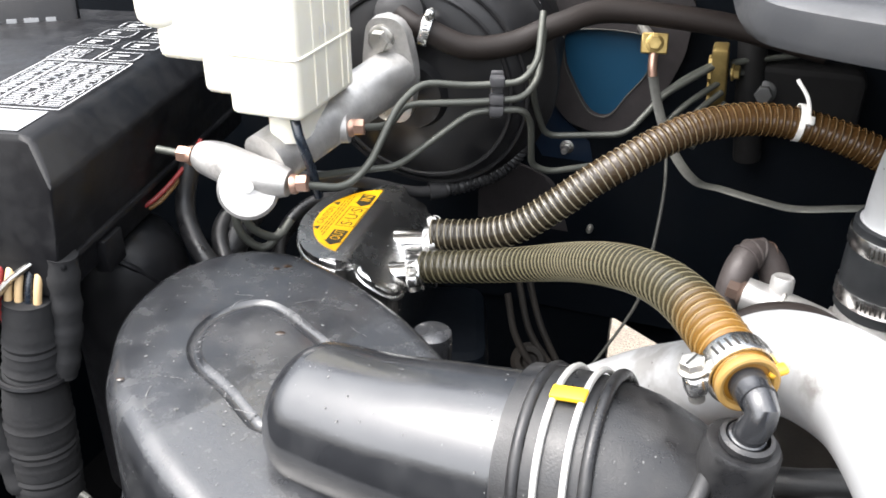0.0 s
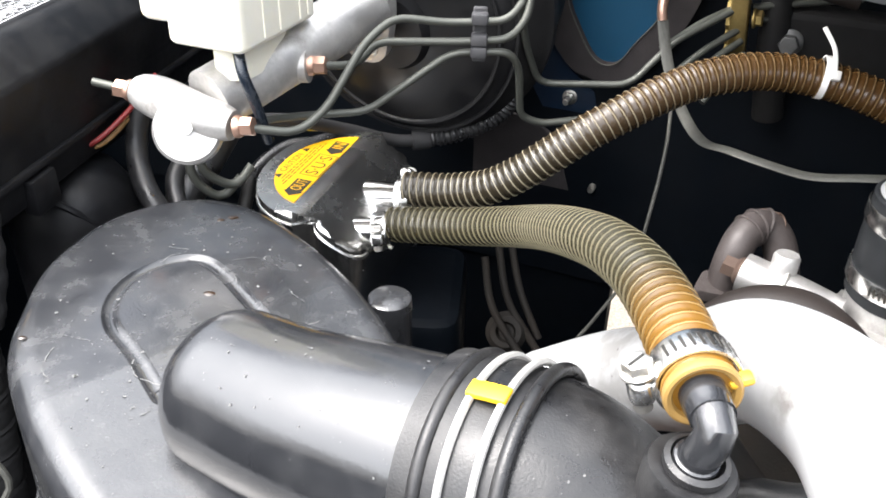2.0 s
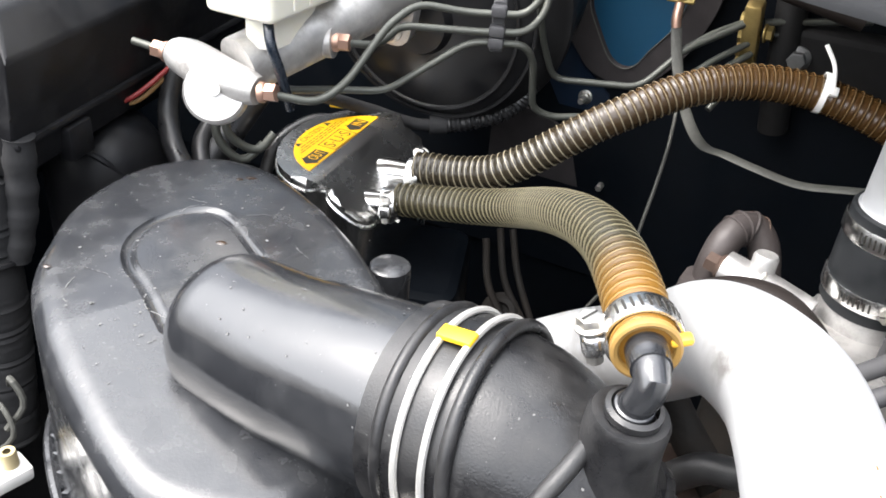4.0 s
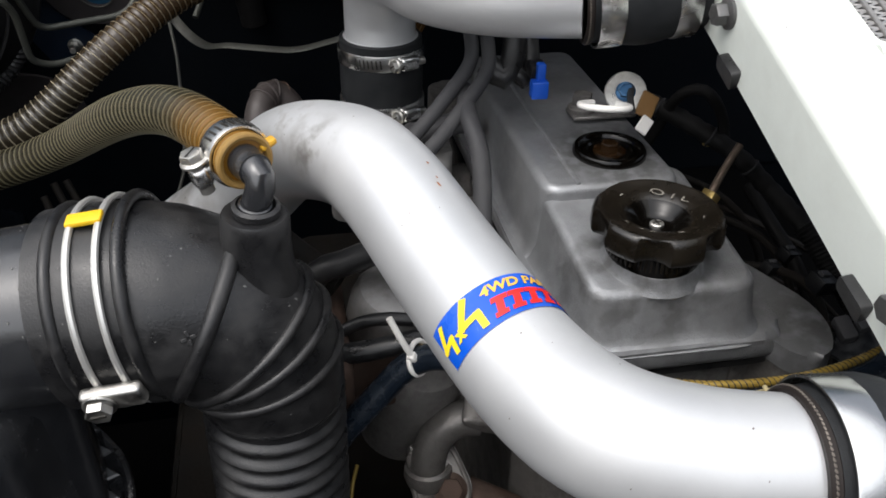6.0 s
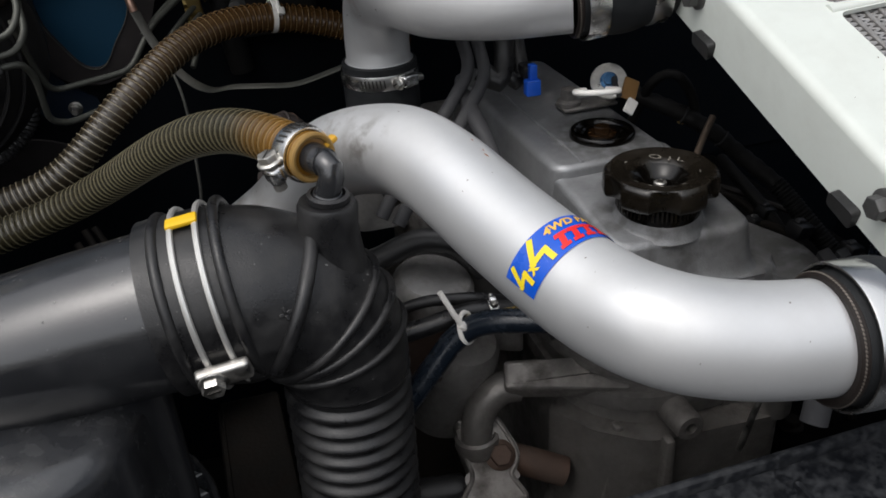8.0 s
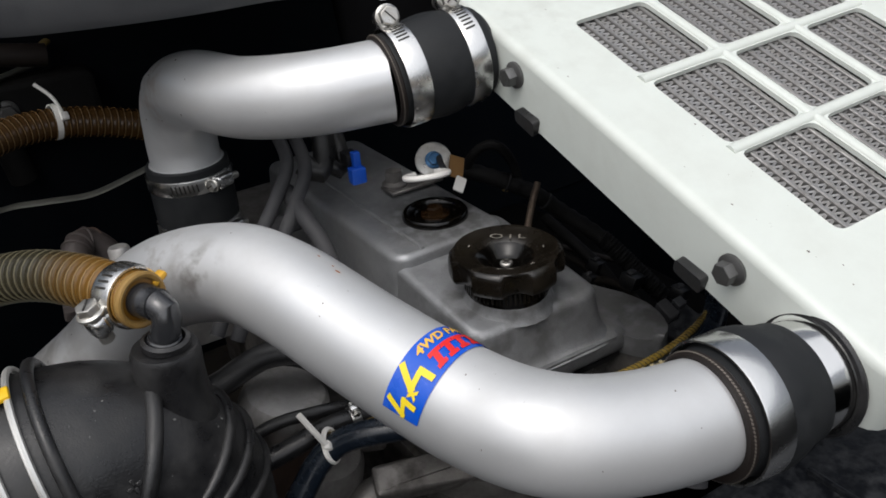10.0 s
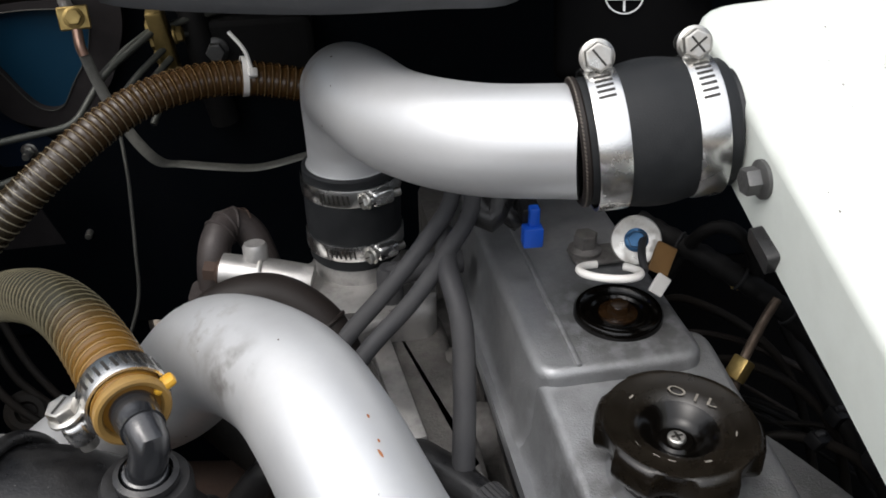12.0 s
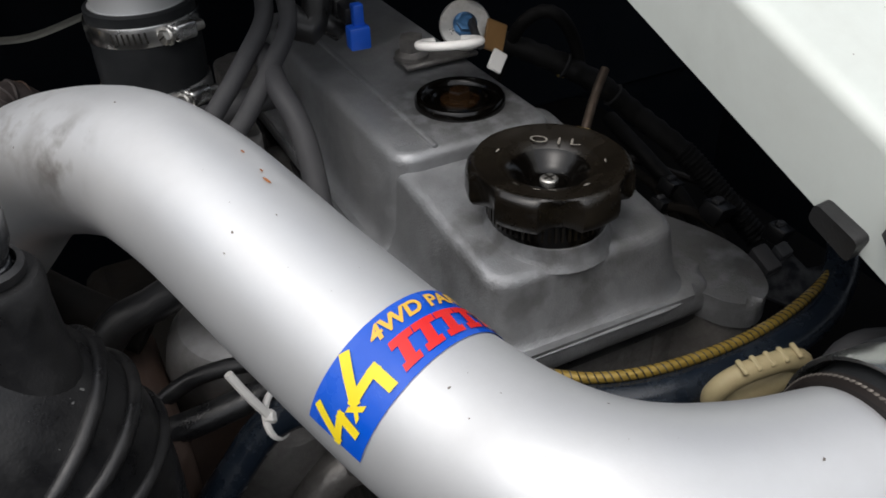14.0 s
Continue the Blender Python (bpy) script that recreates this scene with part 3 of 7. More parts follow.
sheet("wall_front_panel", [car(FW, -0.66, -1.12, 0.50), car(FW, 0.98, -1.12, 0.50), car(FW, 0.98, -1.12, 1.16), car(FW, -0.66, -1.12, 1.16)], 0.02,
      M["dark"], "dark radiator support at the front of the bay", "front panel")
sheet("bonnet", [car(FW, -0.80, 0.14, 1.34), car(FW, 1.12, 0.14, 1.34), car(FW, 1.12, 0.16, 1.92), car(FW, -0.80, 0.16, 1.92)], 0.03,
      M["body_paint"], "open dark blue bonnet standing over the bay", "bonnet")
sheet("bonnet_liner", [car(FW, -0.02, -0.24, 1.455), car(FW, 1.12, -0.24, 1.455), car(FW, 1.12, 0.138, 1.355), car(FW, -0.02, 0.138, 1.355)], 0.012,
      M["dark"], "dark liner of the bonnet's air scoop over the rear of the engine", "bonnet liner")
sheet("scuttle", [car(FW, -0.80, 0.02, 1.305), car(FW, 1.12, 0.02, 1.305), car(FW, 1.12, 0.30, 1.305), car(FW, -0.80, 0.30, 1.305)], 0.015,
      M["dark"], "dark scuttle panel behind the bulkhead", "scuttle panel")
# floor pan below the engine and the air cleaner, its deep shade given by a black colour
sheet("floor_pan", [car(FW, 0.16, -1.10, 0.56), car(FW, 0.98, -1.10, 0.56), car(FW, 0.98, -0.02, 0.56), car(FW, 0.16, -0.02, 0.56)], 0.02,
      M["dark"], "under tray below the engine, coloured black for the bay's shade", "under tray")
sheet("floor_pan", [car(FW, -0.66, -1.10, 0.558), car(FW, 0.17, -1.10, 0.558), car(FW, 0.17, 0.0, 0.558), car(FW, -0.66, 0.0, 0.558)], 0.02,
      M["dark"], "under tray below the air cleaner, coloured black for the bay's shade", "under tray")

# insulation pad with a heart-shaped cut-out showing body paint
fwm = Matrix((ACROSS, UP, -BACK)).transposed().to_4x4()
fwm.translation = car(FW, 0, -0.004)


def on_bulkhead(x, z, d=0.0):
    """A point of the bulkhead's face at a world x and height, d in front of it."""
    w = (x - FW.x) / ACROSS.x
    return car(FW, w, -d, z)


def bulk2d(pts):
    return [((x - FW.x) / ACROSS.x, z) for x, z in pts]


pad_out = bulk2d([(0.104, 1.245), (0.108, 1.196), (0.116, 1.154), (0.148, 1.112), (0.180, 1.104), (0.206, 1.113), (0.232, 1.147), (0.248, 1.190), (0.252, 1.245)])
hole = bulk2d([(0.146, 1.206), (0.140, 1.178), (0.152, 1.150), (0.168, 1.126), (0.186, 1.124), (0.200, 1.145), (0.218, 1.175), (0.216, 1.206)])
hole = round_outline(hole, 4)
bm = bmesh.new()
edges = []
for loop in (rounded(pad_out, 0.012, 4), hole):
    vs = [bm.verts.new((x, y, 0.012)) for x, y in loop]
    edges += [bm.edges.new((vs[i], vs[(i + 1) % len(vs)])) for i in range(len(vs))]
bmesh.ops.triangle_fill(bm, edges=edges, use_beauty=True)
ex = bmesh.ops.extrude_face_region(bm, geom=bm.faces[:])
bmesh.ops.translate(bm, vec=(0, 0, -0.010), verts=[v for v in ex["geom"] if isinstance(v, bmesh.types.BMVert)])
bmesh.ops.transform(bm, matrix=fwm, verts=bm.verts[:])
pad = thing("insulation_pad", on_bulkhead(0.18, 1.16, 0.006), "dark felt insulation pad with a cut-out on the bulkhead", "insulation pad")
part("felt", bm, M["pad"], pad)
bm = prism(hole, 0.0005, 0.003, fwm)
solid("bulkhead_paint", bm, M["blue_paint"], "teal blue body paint showing through the pad's cut-out", "body panel", kind="structure")
bm = tube(even(smooth_path([fwm @ Vector((x, y, 0.0125)) for x, y in hole + hole[:1]], 2), 0.004), 0.0006, 6)
part("edge_seam", bm, M["braid"], pad, "thin pale edge seam")
bm = prism(rounded(bulk2d([(0.060, 1.060), (0.109, 1.056), (0.139, 1.043), (0.165, 0.964), (0.150, 0.900), (0.060, 0.900)]), 0.012, 4), 0.001, 0.009, fwm, 0.003, 2)
part("felt_skirt", bm, M["pad"], pad, "lower skirt of dark felt")
bm = prism(bulk2d([(0.100, 1.170), (0.146, 1.109), (0.170, 1.090), (0.196, 0.975), (0.190, 0.900), (0.155, 0.900), (0.139, 1.043), (0.105, 1.100)]), 0.0005, 0.0030, fwm)
solid("bulkhead_paint", bm, M["navy_paint"], "bare navy blue body paint between the felt pads", "body panel", kind="structure")
for x, z in ((0.148, 1.082), (0.180, 0.996)):
    st = thing("stud", on_bulkhead(x, z, 0.004), "dull steel stud with a nut on the bulkhead", "stud", "bulkhead studs")
    sm_ = Matrix.Translation(on_bulkhead(x, z, 0.006)) @ axes(-BACK)
    part("shank", lathe([(0, -0.004), (0.0034, -0.004), (0.0034, 0.014), (0.0028, 0.016), (0, 0.016)], sm_, 14), M["zinc"], st)
    part("nut", hexagon(0.0058, 0.005, sm_, 0.0075), M["zinc"], st)


# ---- pipes ----
PIPE_R = 0.0264
LOWER = [(0.116, 0.460, 1.050), (0.150, 0.439, 1.084), (0.175, 0.401, 1.121), (0.194, 0.366, 1.162), (0.209, 0.319, 1.180), (0.214, 0.279, 1.180),
         (0.215, 0.217, 1.165), (0.216, 0.159, 1.154), (0.223, 0.121, 1.152), (0.249, 0.096, 1.147), (0.284, 0.075, 1.144)]
UPPER = [(0.324, 0.512, 1.158), (0.324, 0.512, 1.185), (0.318, 0.495, 1.218), (0.308, 0.455, 1.233), (0.311, 0.410, 1.233), (0.330, 0.366, 1.236), (0.367, 0.333, 1.239)]
lower_way = even(smooth_path(LOWER, 10), 0.005)
upper_way = even(smooth_path(UPPER, 10), 0.005)


def cut_edge(R, m, parent):
    """The cut end of a rubber sleeve: a brownish lip with the ripples of its woven ply."""
    part("cut_lip", lathe([(R - 0.0030, -0.0006), (R - 0.0002, -0.0010), (R + 0.0012, 0.0004), (R + 0.0014, 0.0024), (R - 0.0002, 0.0040), (R - 0.0030, 0.0040)], m, 56, close=True), M["vac_hose"], parent, "brownish cut rubber lip")
    bm = bmesh.new()
    for k in range(104):
        a = 2 * math.pi * k / 104
        c = m @ Vector(((R + 0.0010) * math.cos(a), (R + 0.0010) * math.sin(a), 0.0006))
        lathe([(0, -0.0011), (0.0005, -0.0004), (0.0005, 0.0004), (0, 0.0011)], placed(c, m.to_3x3() @ Vector((-math.sin(a), math.cos(a), 0.35))), 5, bm)
    ob = part("woven_ply", bm, M["weld"], parent, "rippled woven ply showing at the cut")
    ob["kind"] = "stuff"


lower_pipe = thing("intercooler_pipe", LOWER[4], "silver painted intercooler pipe in an S-bend with a blue sticker", "intercooler pipe", "intercooler pipes")
part("pipe", tube(lower_way, PIPE_R, 40), M["silver"], lower_pipe)
ob = part("paint_fleck", specks(lower_way, lambda i: PIPE_R - 0.0002, 55, 0.2, 0.8, 0.00042, 21), M["weld"], lower_pipe, "small dark flecks and chips in the paint")
ob["kind"] = "stuff"
LOW_DIR = Vector((0.900, -0.405, -0.03)).normalized()
low_end = Vector(LOWER[-1])

upper_pipe = thing("intercooler_pipe", UPPER[3], "silver painted intercooler elbow pipe over the rear of the engine", "intercooler pipe", "intercooler pipes")
part("pipe", tube(upper_way, PIPE_R, 40), M["silver"], upper_pipe)
ob = part("paint_fleck", specks(upper_way, lambda i: PIPE_R - 0.0002, 28, 0.3, 0.9, 0.00042, 22), M["weld"], upper_pipe, "small dark flecks and chips in the paint")
ob["kind"] = "stuff"
UP_DIR = Vector((0.880, -0.440, 0.12)).normalized()
up_end = Vector(UPPER[-1])
part("bend_seam", ring(PIPE_R + 0.0001, 0.0009, placed((0.3175, 0.490, 1.222), (-0.1, -0.72, 0.68)), 48, 8), M["silver"], upper_pipe, "faint welded seam at the bend")
part("lower_bead", ring(PIPE_R + 0.001, 0.0022, placed(Vector(UPPER[0]) + Vector((0, 0, 0.006)), (0, 0, 1)), 48, 10), M["silver"], upper_pipe)


# sticker on the lower pipe
def sticker_frame():
    """Where the sticker starts: the nearest place on the pipe, and the way round it."""
    near = Vector((0.188, 0.167, 1.158))
    i = min(range(len(lower_way)), key=lambda k: (lower_way[k] - near).length)
    return i + 1, near


STICK_I, STICK_NEAR = sticker_frame()
STICK_H, STICK_L = 0.0225, 0.074
_c, _t = lower_way[STICK_I], (lower_way[STICK_I + 1] - lower_way[STICK_I - 1]).normalized()
_n = STICK_NEAR - _c
_n = (_n - _t * _n.dot(_t)).normalized()
_b = _t.cross(_n)
if _b.z < 0:
    _b = -_b


def on_pipe(lift):
    def place(x, y):
        """x round the pipe, y back along it; the band is laid on a little askew and widens."""
        d = (0.0074 - 0.07 * x + y * (0.79 + 2.5 * x)) / 0.005
        k = STICK_I - math.floor(d)
        f = d - math.floor(d)
        c = lower_way[k].lerp(lower_way[k - 1], f)
        t = (lower_way[k + 1] - lower_way[k - 1]).normalized()
        n = (_n - t * _n.dot(t)).normalized()
        b = (_b - t * _b.dot(t) - n * _b.dot(n)).normalized()
        a = x / PIPE_R
        return c + (n * math.cos(a) + b * math.sin(a)) * (PIPE_R + lift)
    return place


sticker = part("sticker", patch(0, STICK_L, -0.001, STICK_H, on_pipe(0.0004), 40, 6), M["sticker"], lower_pipe, "glossy blue printed sticker")


def slanted(px, py, k):
    return lambda x, y: on_pipe(0.0008)(px + x + y * k, py + y)


bm = letter_mesh("4WD PARTS", 0.0055, lambda x, y: on_pipe(0.0008)(0.0270 + x + 0.25 * y, 0.0150 + y), fit=0.041, bold=0.035)
part("lettering", bm, M["sticker_o"], sticker, "gold words 4WD PARTS")
for pts, w in ((((0.0062, 0.0192), (0.0018, 0.0088), (0.0082, 0.0108), (0.0072, 0.0040)), 0.0026), (((0.0205, 0.0200), (0.0140, 0.0092), (0.0228, 0.0100), (0.0226, 0.0030)), 0.0032)):
    part("lettering", outline_bars(pts, w, on_pipe(0.0009), closed=False, fine=True), M["sticker_y"], sticker, "large yellow figure 4")
bm = letter_mesh("x", 0.0052, slanted(0.0094, 0.0048, 0.1), fit=0.0056, bold=0.04)
part("lettering", bm, M["sticker_y"], sticker, "small yellow x")
for k in range(6):
    x0 = 0.0265 + k * 0.0075
    lean = lambda x, y: on_pipe(0.0008)(x + 0.3 * y, y)
    bm = patch(x0 - 0.0006, x0 + 0.0066, 0.0098, 0.0126, lean, 4, 1)
    patch(x0 + 0.0014, x0 + 0.0047, 0.0042, 0.0098, lean, 3, 1, bm)
    patch(x0 + 0.0002, x0 + 0.0060, 0.0018, 0.0042, lean, 4, 1, bm)
    part("brand_bar", bm, M["sticker_r"], sticker, "bold red printed bar")
# chips and scuffs in the silver paint
rng = random.Random(4)


def pipe_spot(way, i, angle, w, l, bm, lift=0.0003, R=PIPE_R):
    t, u, v = frames(way)[i]
    n = max(5, 7)
    pts = []
    for k in range(n):
        a = 2 * math.pi * k / n
        q = 0.7 + 0.6 * rng.random()
        da, dl = w * math.cos(a) * q / R, l * math.sin(a) * q
        pts.append(bm.verts.new(way[i] + t * dl + (u * math.cos(angle + da) + v * math.sin(angle + da)) * (R + lift)))
    bm.faces.new(pts)


for spot, w, l in (((0.2202, 0.2425, 1.1980), 0.0007, 0.0019), ((0.2218, 0.2475, 1.1990), 0.0004, 0.0010), ((0.2226, 0.2537, 1.2000), 0.0005, 0.0009)):
    i = min(range(len(lower_way)), key=lambda k: (lower_way[k] - Vector(spot)).length)
    t, u, v = frames(lower_way)[i]
    d = Vector(spot) - lower_way[i]
    bm = bmesh.new()
    pipe_spot(lower_way, i, math.atan2(d.dot(v), d.dot(u)), w, l, bm)
    part("paint_chip", bm, M["chip"], lower_pipe, "small rusty paint chip")
for k in range(9):
    bm = bmesh.new()
    pipe_spot(lower_way, 15 + rng.randrange(12), 0.6 + rng.random() * 2.2, 0.0003 + 0.0005 * rng.random(), 0.0003 + 0.0006 * rng.random(), bm)
    part("scuff", bm, M["alu_dark"], lower_pipe, "small dull scuff in the paint")
for k in range(9):
    bm = bmesh.new()
    pipe_spot(upper_way, 5 + rng.randrange(22), 0.4 + rng.random() * 4, 0.0006, 0.0009, bm)
    part("scuff", bm, M["rust"], upper_pipe, "tiny paint chip")


# ---- hose clamps and couplings ----
def hose_clamp(at, way, R, out, head, width=0.0135, label="bright steel worm-drive hose clamp round a hose", screw=0.0045, length=0.026, slots=9, group="hose clamps", cross=False):
    """A worm-drive clamp: at the centre of its band, about way; out: the side on which the screw sits; head: the way its head points."""
    z = Vector(way).normalized()
    x = Vector(out)
    x = (x - z * x.dot(z)).normalized()
    y = z.cross(x)
    if y.dot(Vector(head)) < 0:
        z, y = -z, -y
    m = Matrix.Translation(at) @ Matrix((x, y, z)).transposed().to_4x4()
    th = thing("hose_clamp", at, label, "hose clamp", group)
    w = width / 2
    part("band", lathe([(R, -w), (R + 0.0010, -w), (R + 0.0013, -w * 0.85), (R + 0.0013, w * 0.85), (R + 0.0010, w), (R, w)], m, 56, close=True), M["band"], th)
    for k in range(slots):
        a = (length * 0.45 + 0.004 + k * 0.0030) / R
        c = m @ Matrix.Rotation(a, 4, "Z") @ Matrix.Translation((R + 0.0012, 0, 0)) @ Matrix.Rotation(0.12, 4, "X")
        part("slot", box((0.0006, 0.0012, width * 0.55), c, 0), M["ink"], th)
    h = m @ Matrix.Translation((R + screw * 0.95, 0, 0))
    part("screw_housing", box((screw * 1.9, length * 0.52, width * 0.92), h @ Matrix.Translation((0, -length * 0.08, 0)), screw * 0.7, 3), M["band"], th)
    sm = h @ Matrix.Rotation(radians(-90), 4, "X")
    part("screw_thread", lathe([(0, -length * 0.5), (screw * 0.72, -length * 0.5), (screw * 0.72, length * 0.4), (0, length * 0.4)], sm, 18), M["zinc"], th)
    bm = hexagon(screw * 1.10, screw * 1.15, sm @ Matrix.Translation((0, 0, length * 0.26)), screw * 1.32)
    head_ob = part("screw_head", bm, M["zinc"], th)
    bm = box((screw * 1.5, 0.0009, 0.0006), sm @ Matrix.Translation((0, 0, length * 0.26 + screw * 1.15)) @ Matrix.Rotation(0.6, 4, "Z"))
    if cross:
        box((0.0009, screw * 1.5, 0.0006), sm @ Matrix.Translation((0, 0, length * 0.26 + screw * 1.15)) @ Matrix.Rotation(0.6, 4, "Z"), bm=bm)
    part("screw_slot", bm, M["ink"], head_ob)
    return th


def coupling(at, way, length, R, label, bulge=0.0008, cut=False):
    """A thick rubber sleeve."""
    m = placed(at, way)
    n = 14
    prof = [(R - 0.004, 0), (R - 0.001, 0), (R, 0.0012)]
    prof += [(R + bulge * math.sin(math.pi * k / n) ** 2, 0.0012 + (length - 0.0024) * k / n) for k in range(1, n)]
    prof += [(R, length - 0.0012), (R - 0.001, length), (R - 0.004, length)]
    th = thing("rubber_coupling", at, label, "rubber coupling", "rubber couplings")
    part("sleeve", lathe(prof, m, 48, close=True), M["hose_rubber"], th)
    if cut:
        cut_edge(R - 0.0004, m, th)
    return th


CR = PIPE_R + 0.0036
coupling(low_end - LOW_DIR * 0.0090, LOW_DIR, 0.0490, CR - 0.0006, "black rubber coupling between silver pipe and intercooler inlet", 0.0048, True)
hose_clamp(low_end + LOW_DIR * 0.0042, LOW_DIR, CR + 0.0026, (0.3, 0.6, -0.7), (-0.5, -0.8, 0.2), 0.0150, "polished steel band clamp on the front coupling", slots=0)
coupling(up_end - UP_DIR * 0.003, UP_DIR, 0.068, CR - 0.0012, "black rubber coupling at the rear intercooler inlet", 0.0048, True)
hose_clamp(up_end + UP_DIR * 0.0098, UP_DIR, CR + 0.0014, (0.05, 0.30, 0.95), (-0.4, -0.9, 0), 0.0140, "steel worm-drive clamp with a hex screw on the rear coupling", screw=0.0060, slots=5, length=0.024)
hose_clamp(up_end + UP_DIR * 0.0523, UP_DIR, CR + 0.0010, (0.05, 0.30, 0.95), (-0.4, -0.9, 0), 0.0125, "steel worm-drive clamp with a cross-head screw on the rear coupling", screw=0.0060, slots=7, length=0.024, cross=True)
neck = Vector((0.324, 0.512, 1.100))
coupling(neck, (0, 0, 1), 0.066, CR + 0.001, "black rubber sleeve under the silver elbow pipe", 0.0006)
hose_clamp(neck + Vector((0, 0, 0.054)), (0, 0, 1), CR + 0.0012, (0.10, -0.99, 0), (-0.9, -0.2, 0), 0.0115, "worm-drive clamp at the top of the rubber sleeve", screw=0.0040, length=0.030, slots=7)
hose_clamp(neck + Vector((0, 0, 0.014)), (0, 0, 1), CR + 0.0012, (0.14, -0.99, 0), (-0.9, -0.2, 0), 0.0110, "worm-drive clamp at the foot of the rubber sleeve", screw=0.0040, length=0.030, slots=7)


# ---- intercooler ----
ICA = Vector((0.310, 0.890, 0.334)).normalized()
ICB = Vector((0.930, -0.350, 0.060))
ICB = (ICB - ICA * ICB.dot(ICA)).normalized()
ICC = ICB.cross(ICA)
IC0 = Vector((0.433, 0.185, 1.237))
icm = Matrix((ICB, ICA, ICC)).transposed().to_4x4()
icm.translation = IC0
ic = thing("intercooler", icm @ Vector((0.09, -0.03, -0.05)), "top-mounted intercooler under a pale white slotted cover", "intercooler")
X0, X1, Y0, Y1 = -0.050, 0.235, -0.219, 0.162


def rect(x0, x1, y0, y1, r, n=6):
    return rounded([(x0, y0), (x1, y0), (x1, y1), (x0, y1)], r, n)


bm = bmesh.new()
levels = [(0.0018, -0.043), (0.0, -0.041), (0.0, -0.006)] + [(0.006 * (1 - math.cos(a)), -0.006 + 0.006 * math.sin(a)) for a in (0.3, 0.6, 0.9, 1.2, 1.5708)] + [(0.0072, 0.0)]
loops = []
for inset, c in levels:
    loops.append([bm.verts.new((x, y, c)) for x, y in rect(X0 + inset, X1 - inset, Y0 + inset, Y1 - inset, 0.020 - inset * 0.4)])
for a, b in zip(loops, loops[1:]):
    n = len(a)
    for k in range(n):
        bm.faces.new((a[k], a[(k + 1) % n], b[(k + 1) % n], b[k]))
n = len(loops[-1])
edges = [bm.edges.get((loops[-1][k], loops[-1][(k + 1) % n])) for k in range(n)]
COLS, ROWS_Y = [(0.001, 0.0605), (0.0695, 0.1260), (0.135, 0.191)], [(-0.1395, -0.0710), (-0.063, 0.0015), (0.0105, 0.0755)]
holes = []
for x0, x1 in COLS:
    for y0, y1 in ROWS_Y:
        vs = [bm.verts.new((x, y, 0)) for x, y in rect(x0, x1, y0, y1, 0.0065, 4)]
        holes.append(vs)
        edges += [bm.edges.new((vs[k], vs[(k + 1) % len(vs)])) for k in range(len(vs))]
bmesh.ops.triangle_fill(bm, edges=edges, use_beauty=True)
for vs in holes:
    low = [bm.verts.new((v.co.x, v.co.y, -0.0030)) for v in vs]
    for k in range(len(vs)):
        bm.faces.new((vs[k], vs[(k + 1) % len(vs)], low[(k + 1) % len(vs)], low[k]))
bmesh.ops.transform(bm, matrix=icm, verts=bm.verts[:])
cover = part("cover", bm, M["white"], ic, "pale greenish white painted cover with nine openings")
for x in (0.0650, 0.1305):
    part("bar", tube([icm @ Vector((x, -0.143, -0.0012)), icm @ Vector((x, 0.079, -0.0012))], 0.0040, 12, squash=0.8, up=tuple(ICC)), M["white"], cover)
for y in (-0.0670, 0.0060):
    part("bar", tube([icm @ Vector((-0.002, y, -0.0010)), icm @ Vector((0.195, y, -0.0010))], 0.0040, 12, squash=0.8, up=tuple(ICC)), M["white"], cover)
part("core", box((0.20, 0.24, 0.02), icm @ Matrix.Translation((0.0985, -0.032, -0.030)), 0), M["core"], ic, "dark dusty core")
# cooling tubes and folded fins, each running front to back
tube_me, fin_me = None, None
PITCH = 0.0093
for k in range(21):
    x = 0.0025 + k * PITCH
    if tube_me is None:
        ob = part("cooling_tube", box((0.0030, 0.232, 0.010), icm @ Matrix.Translation((x, -0.032, -0.0084)), 0.0005, 1), M["fin_tube"], ic)
        tube_me = ob
    else:
        ob = new("cooling_tube", tube_me.data)
        ob.parent, ob.matrix_parent_inverse = ic, PLACE[ic.name]
        ob.matrix_basis = Matrix.Translation(ICB * (k * PITCH))
for k in range(20):
    x = 0.0025 + (k + 0.5) * PITCH
    if fin_me is None:
        bm = bmesh.new()
        prev = None
        steps = 100
        for j in range(steps + 1):
            y = -0.146 + 0.230 * j / steps
            s = (0.0038 if j % 2 else -0.0038)
            v = [bm.verts.new(icm @ Vector((x + s, y + dy, c))) for dy, c in ((0.0007, -0.0046), (0.0018, -0.016), (-0.0007, -0.0050))]
            if prev:
                bm.faces.new((prev[0], v[0], v[1], prev[1]))
                bm.faces.new((prev[2], v[2], v[0], prev[0]))
            prev = v
        ob = part("fin", bm, M["fin"], ic, smooth=False)
        fin_me = ob
    else:
        ob = new("fin", fin_me.data)
        ob.parent, ob.matrix_parent_inverse = ic, PLACE[ic.name]
        ob.matrix_basis = Matrix.Translation(ICB * (k * PITCH) + ICA * (0.0011 * (k % 3)))
for a in (0.0635, -0.123):
    m = icm @ placed((X0, a, -0.0165), (-1, 0, 0))
    part("bolt", hexagon(0.0062, 0.0090, m, 0.0085), M["bolt"], ic, "dark flanged hex bolt")
for a in (0.044, -0.103):
    bm = prism(rounded([(-0.010, -0.004), (0.010, -0.004), (0.010, 0.006), (-0.010, 0.008)], 0.003), -0.003, 0.005, icm @ Matrix.Translation((X0 - 0.001, a, -0.040)) @ Matrix.Rotation(radians(90), 4, "Z") @ Matrix.Rotation(radians(80), 4, "X"), 0.0015)
    part("rubber_stop", bm, M["rubber"], ic, "small black rubber stop")
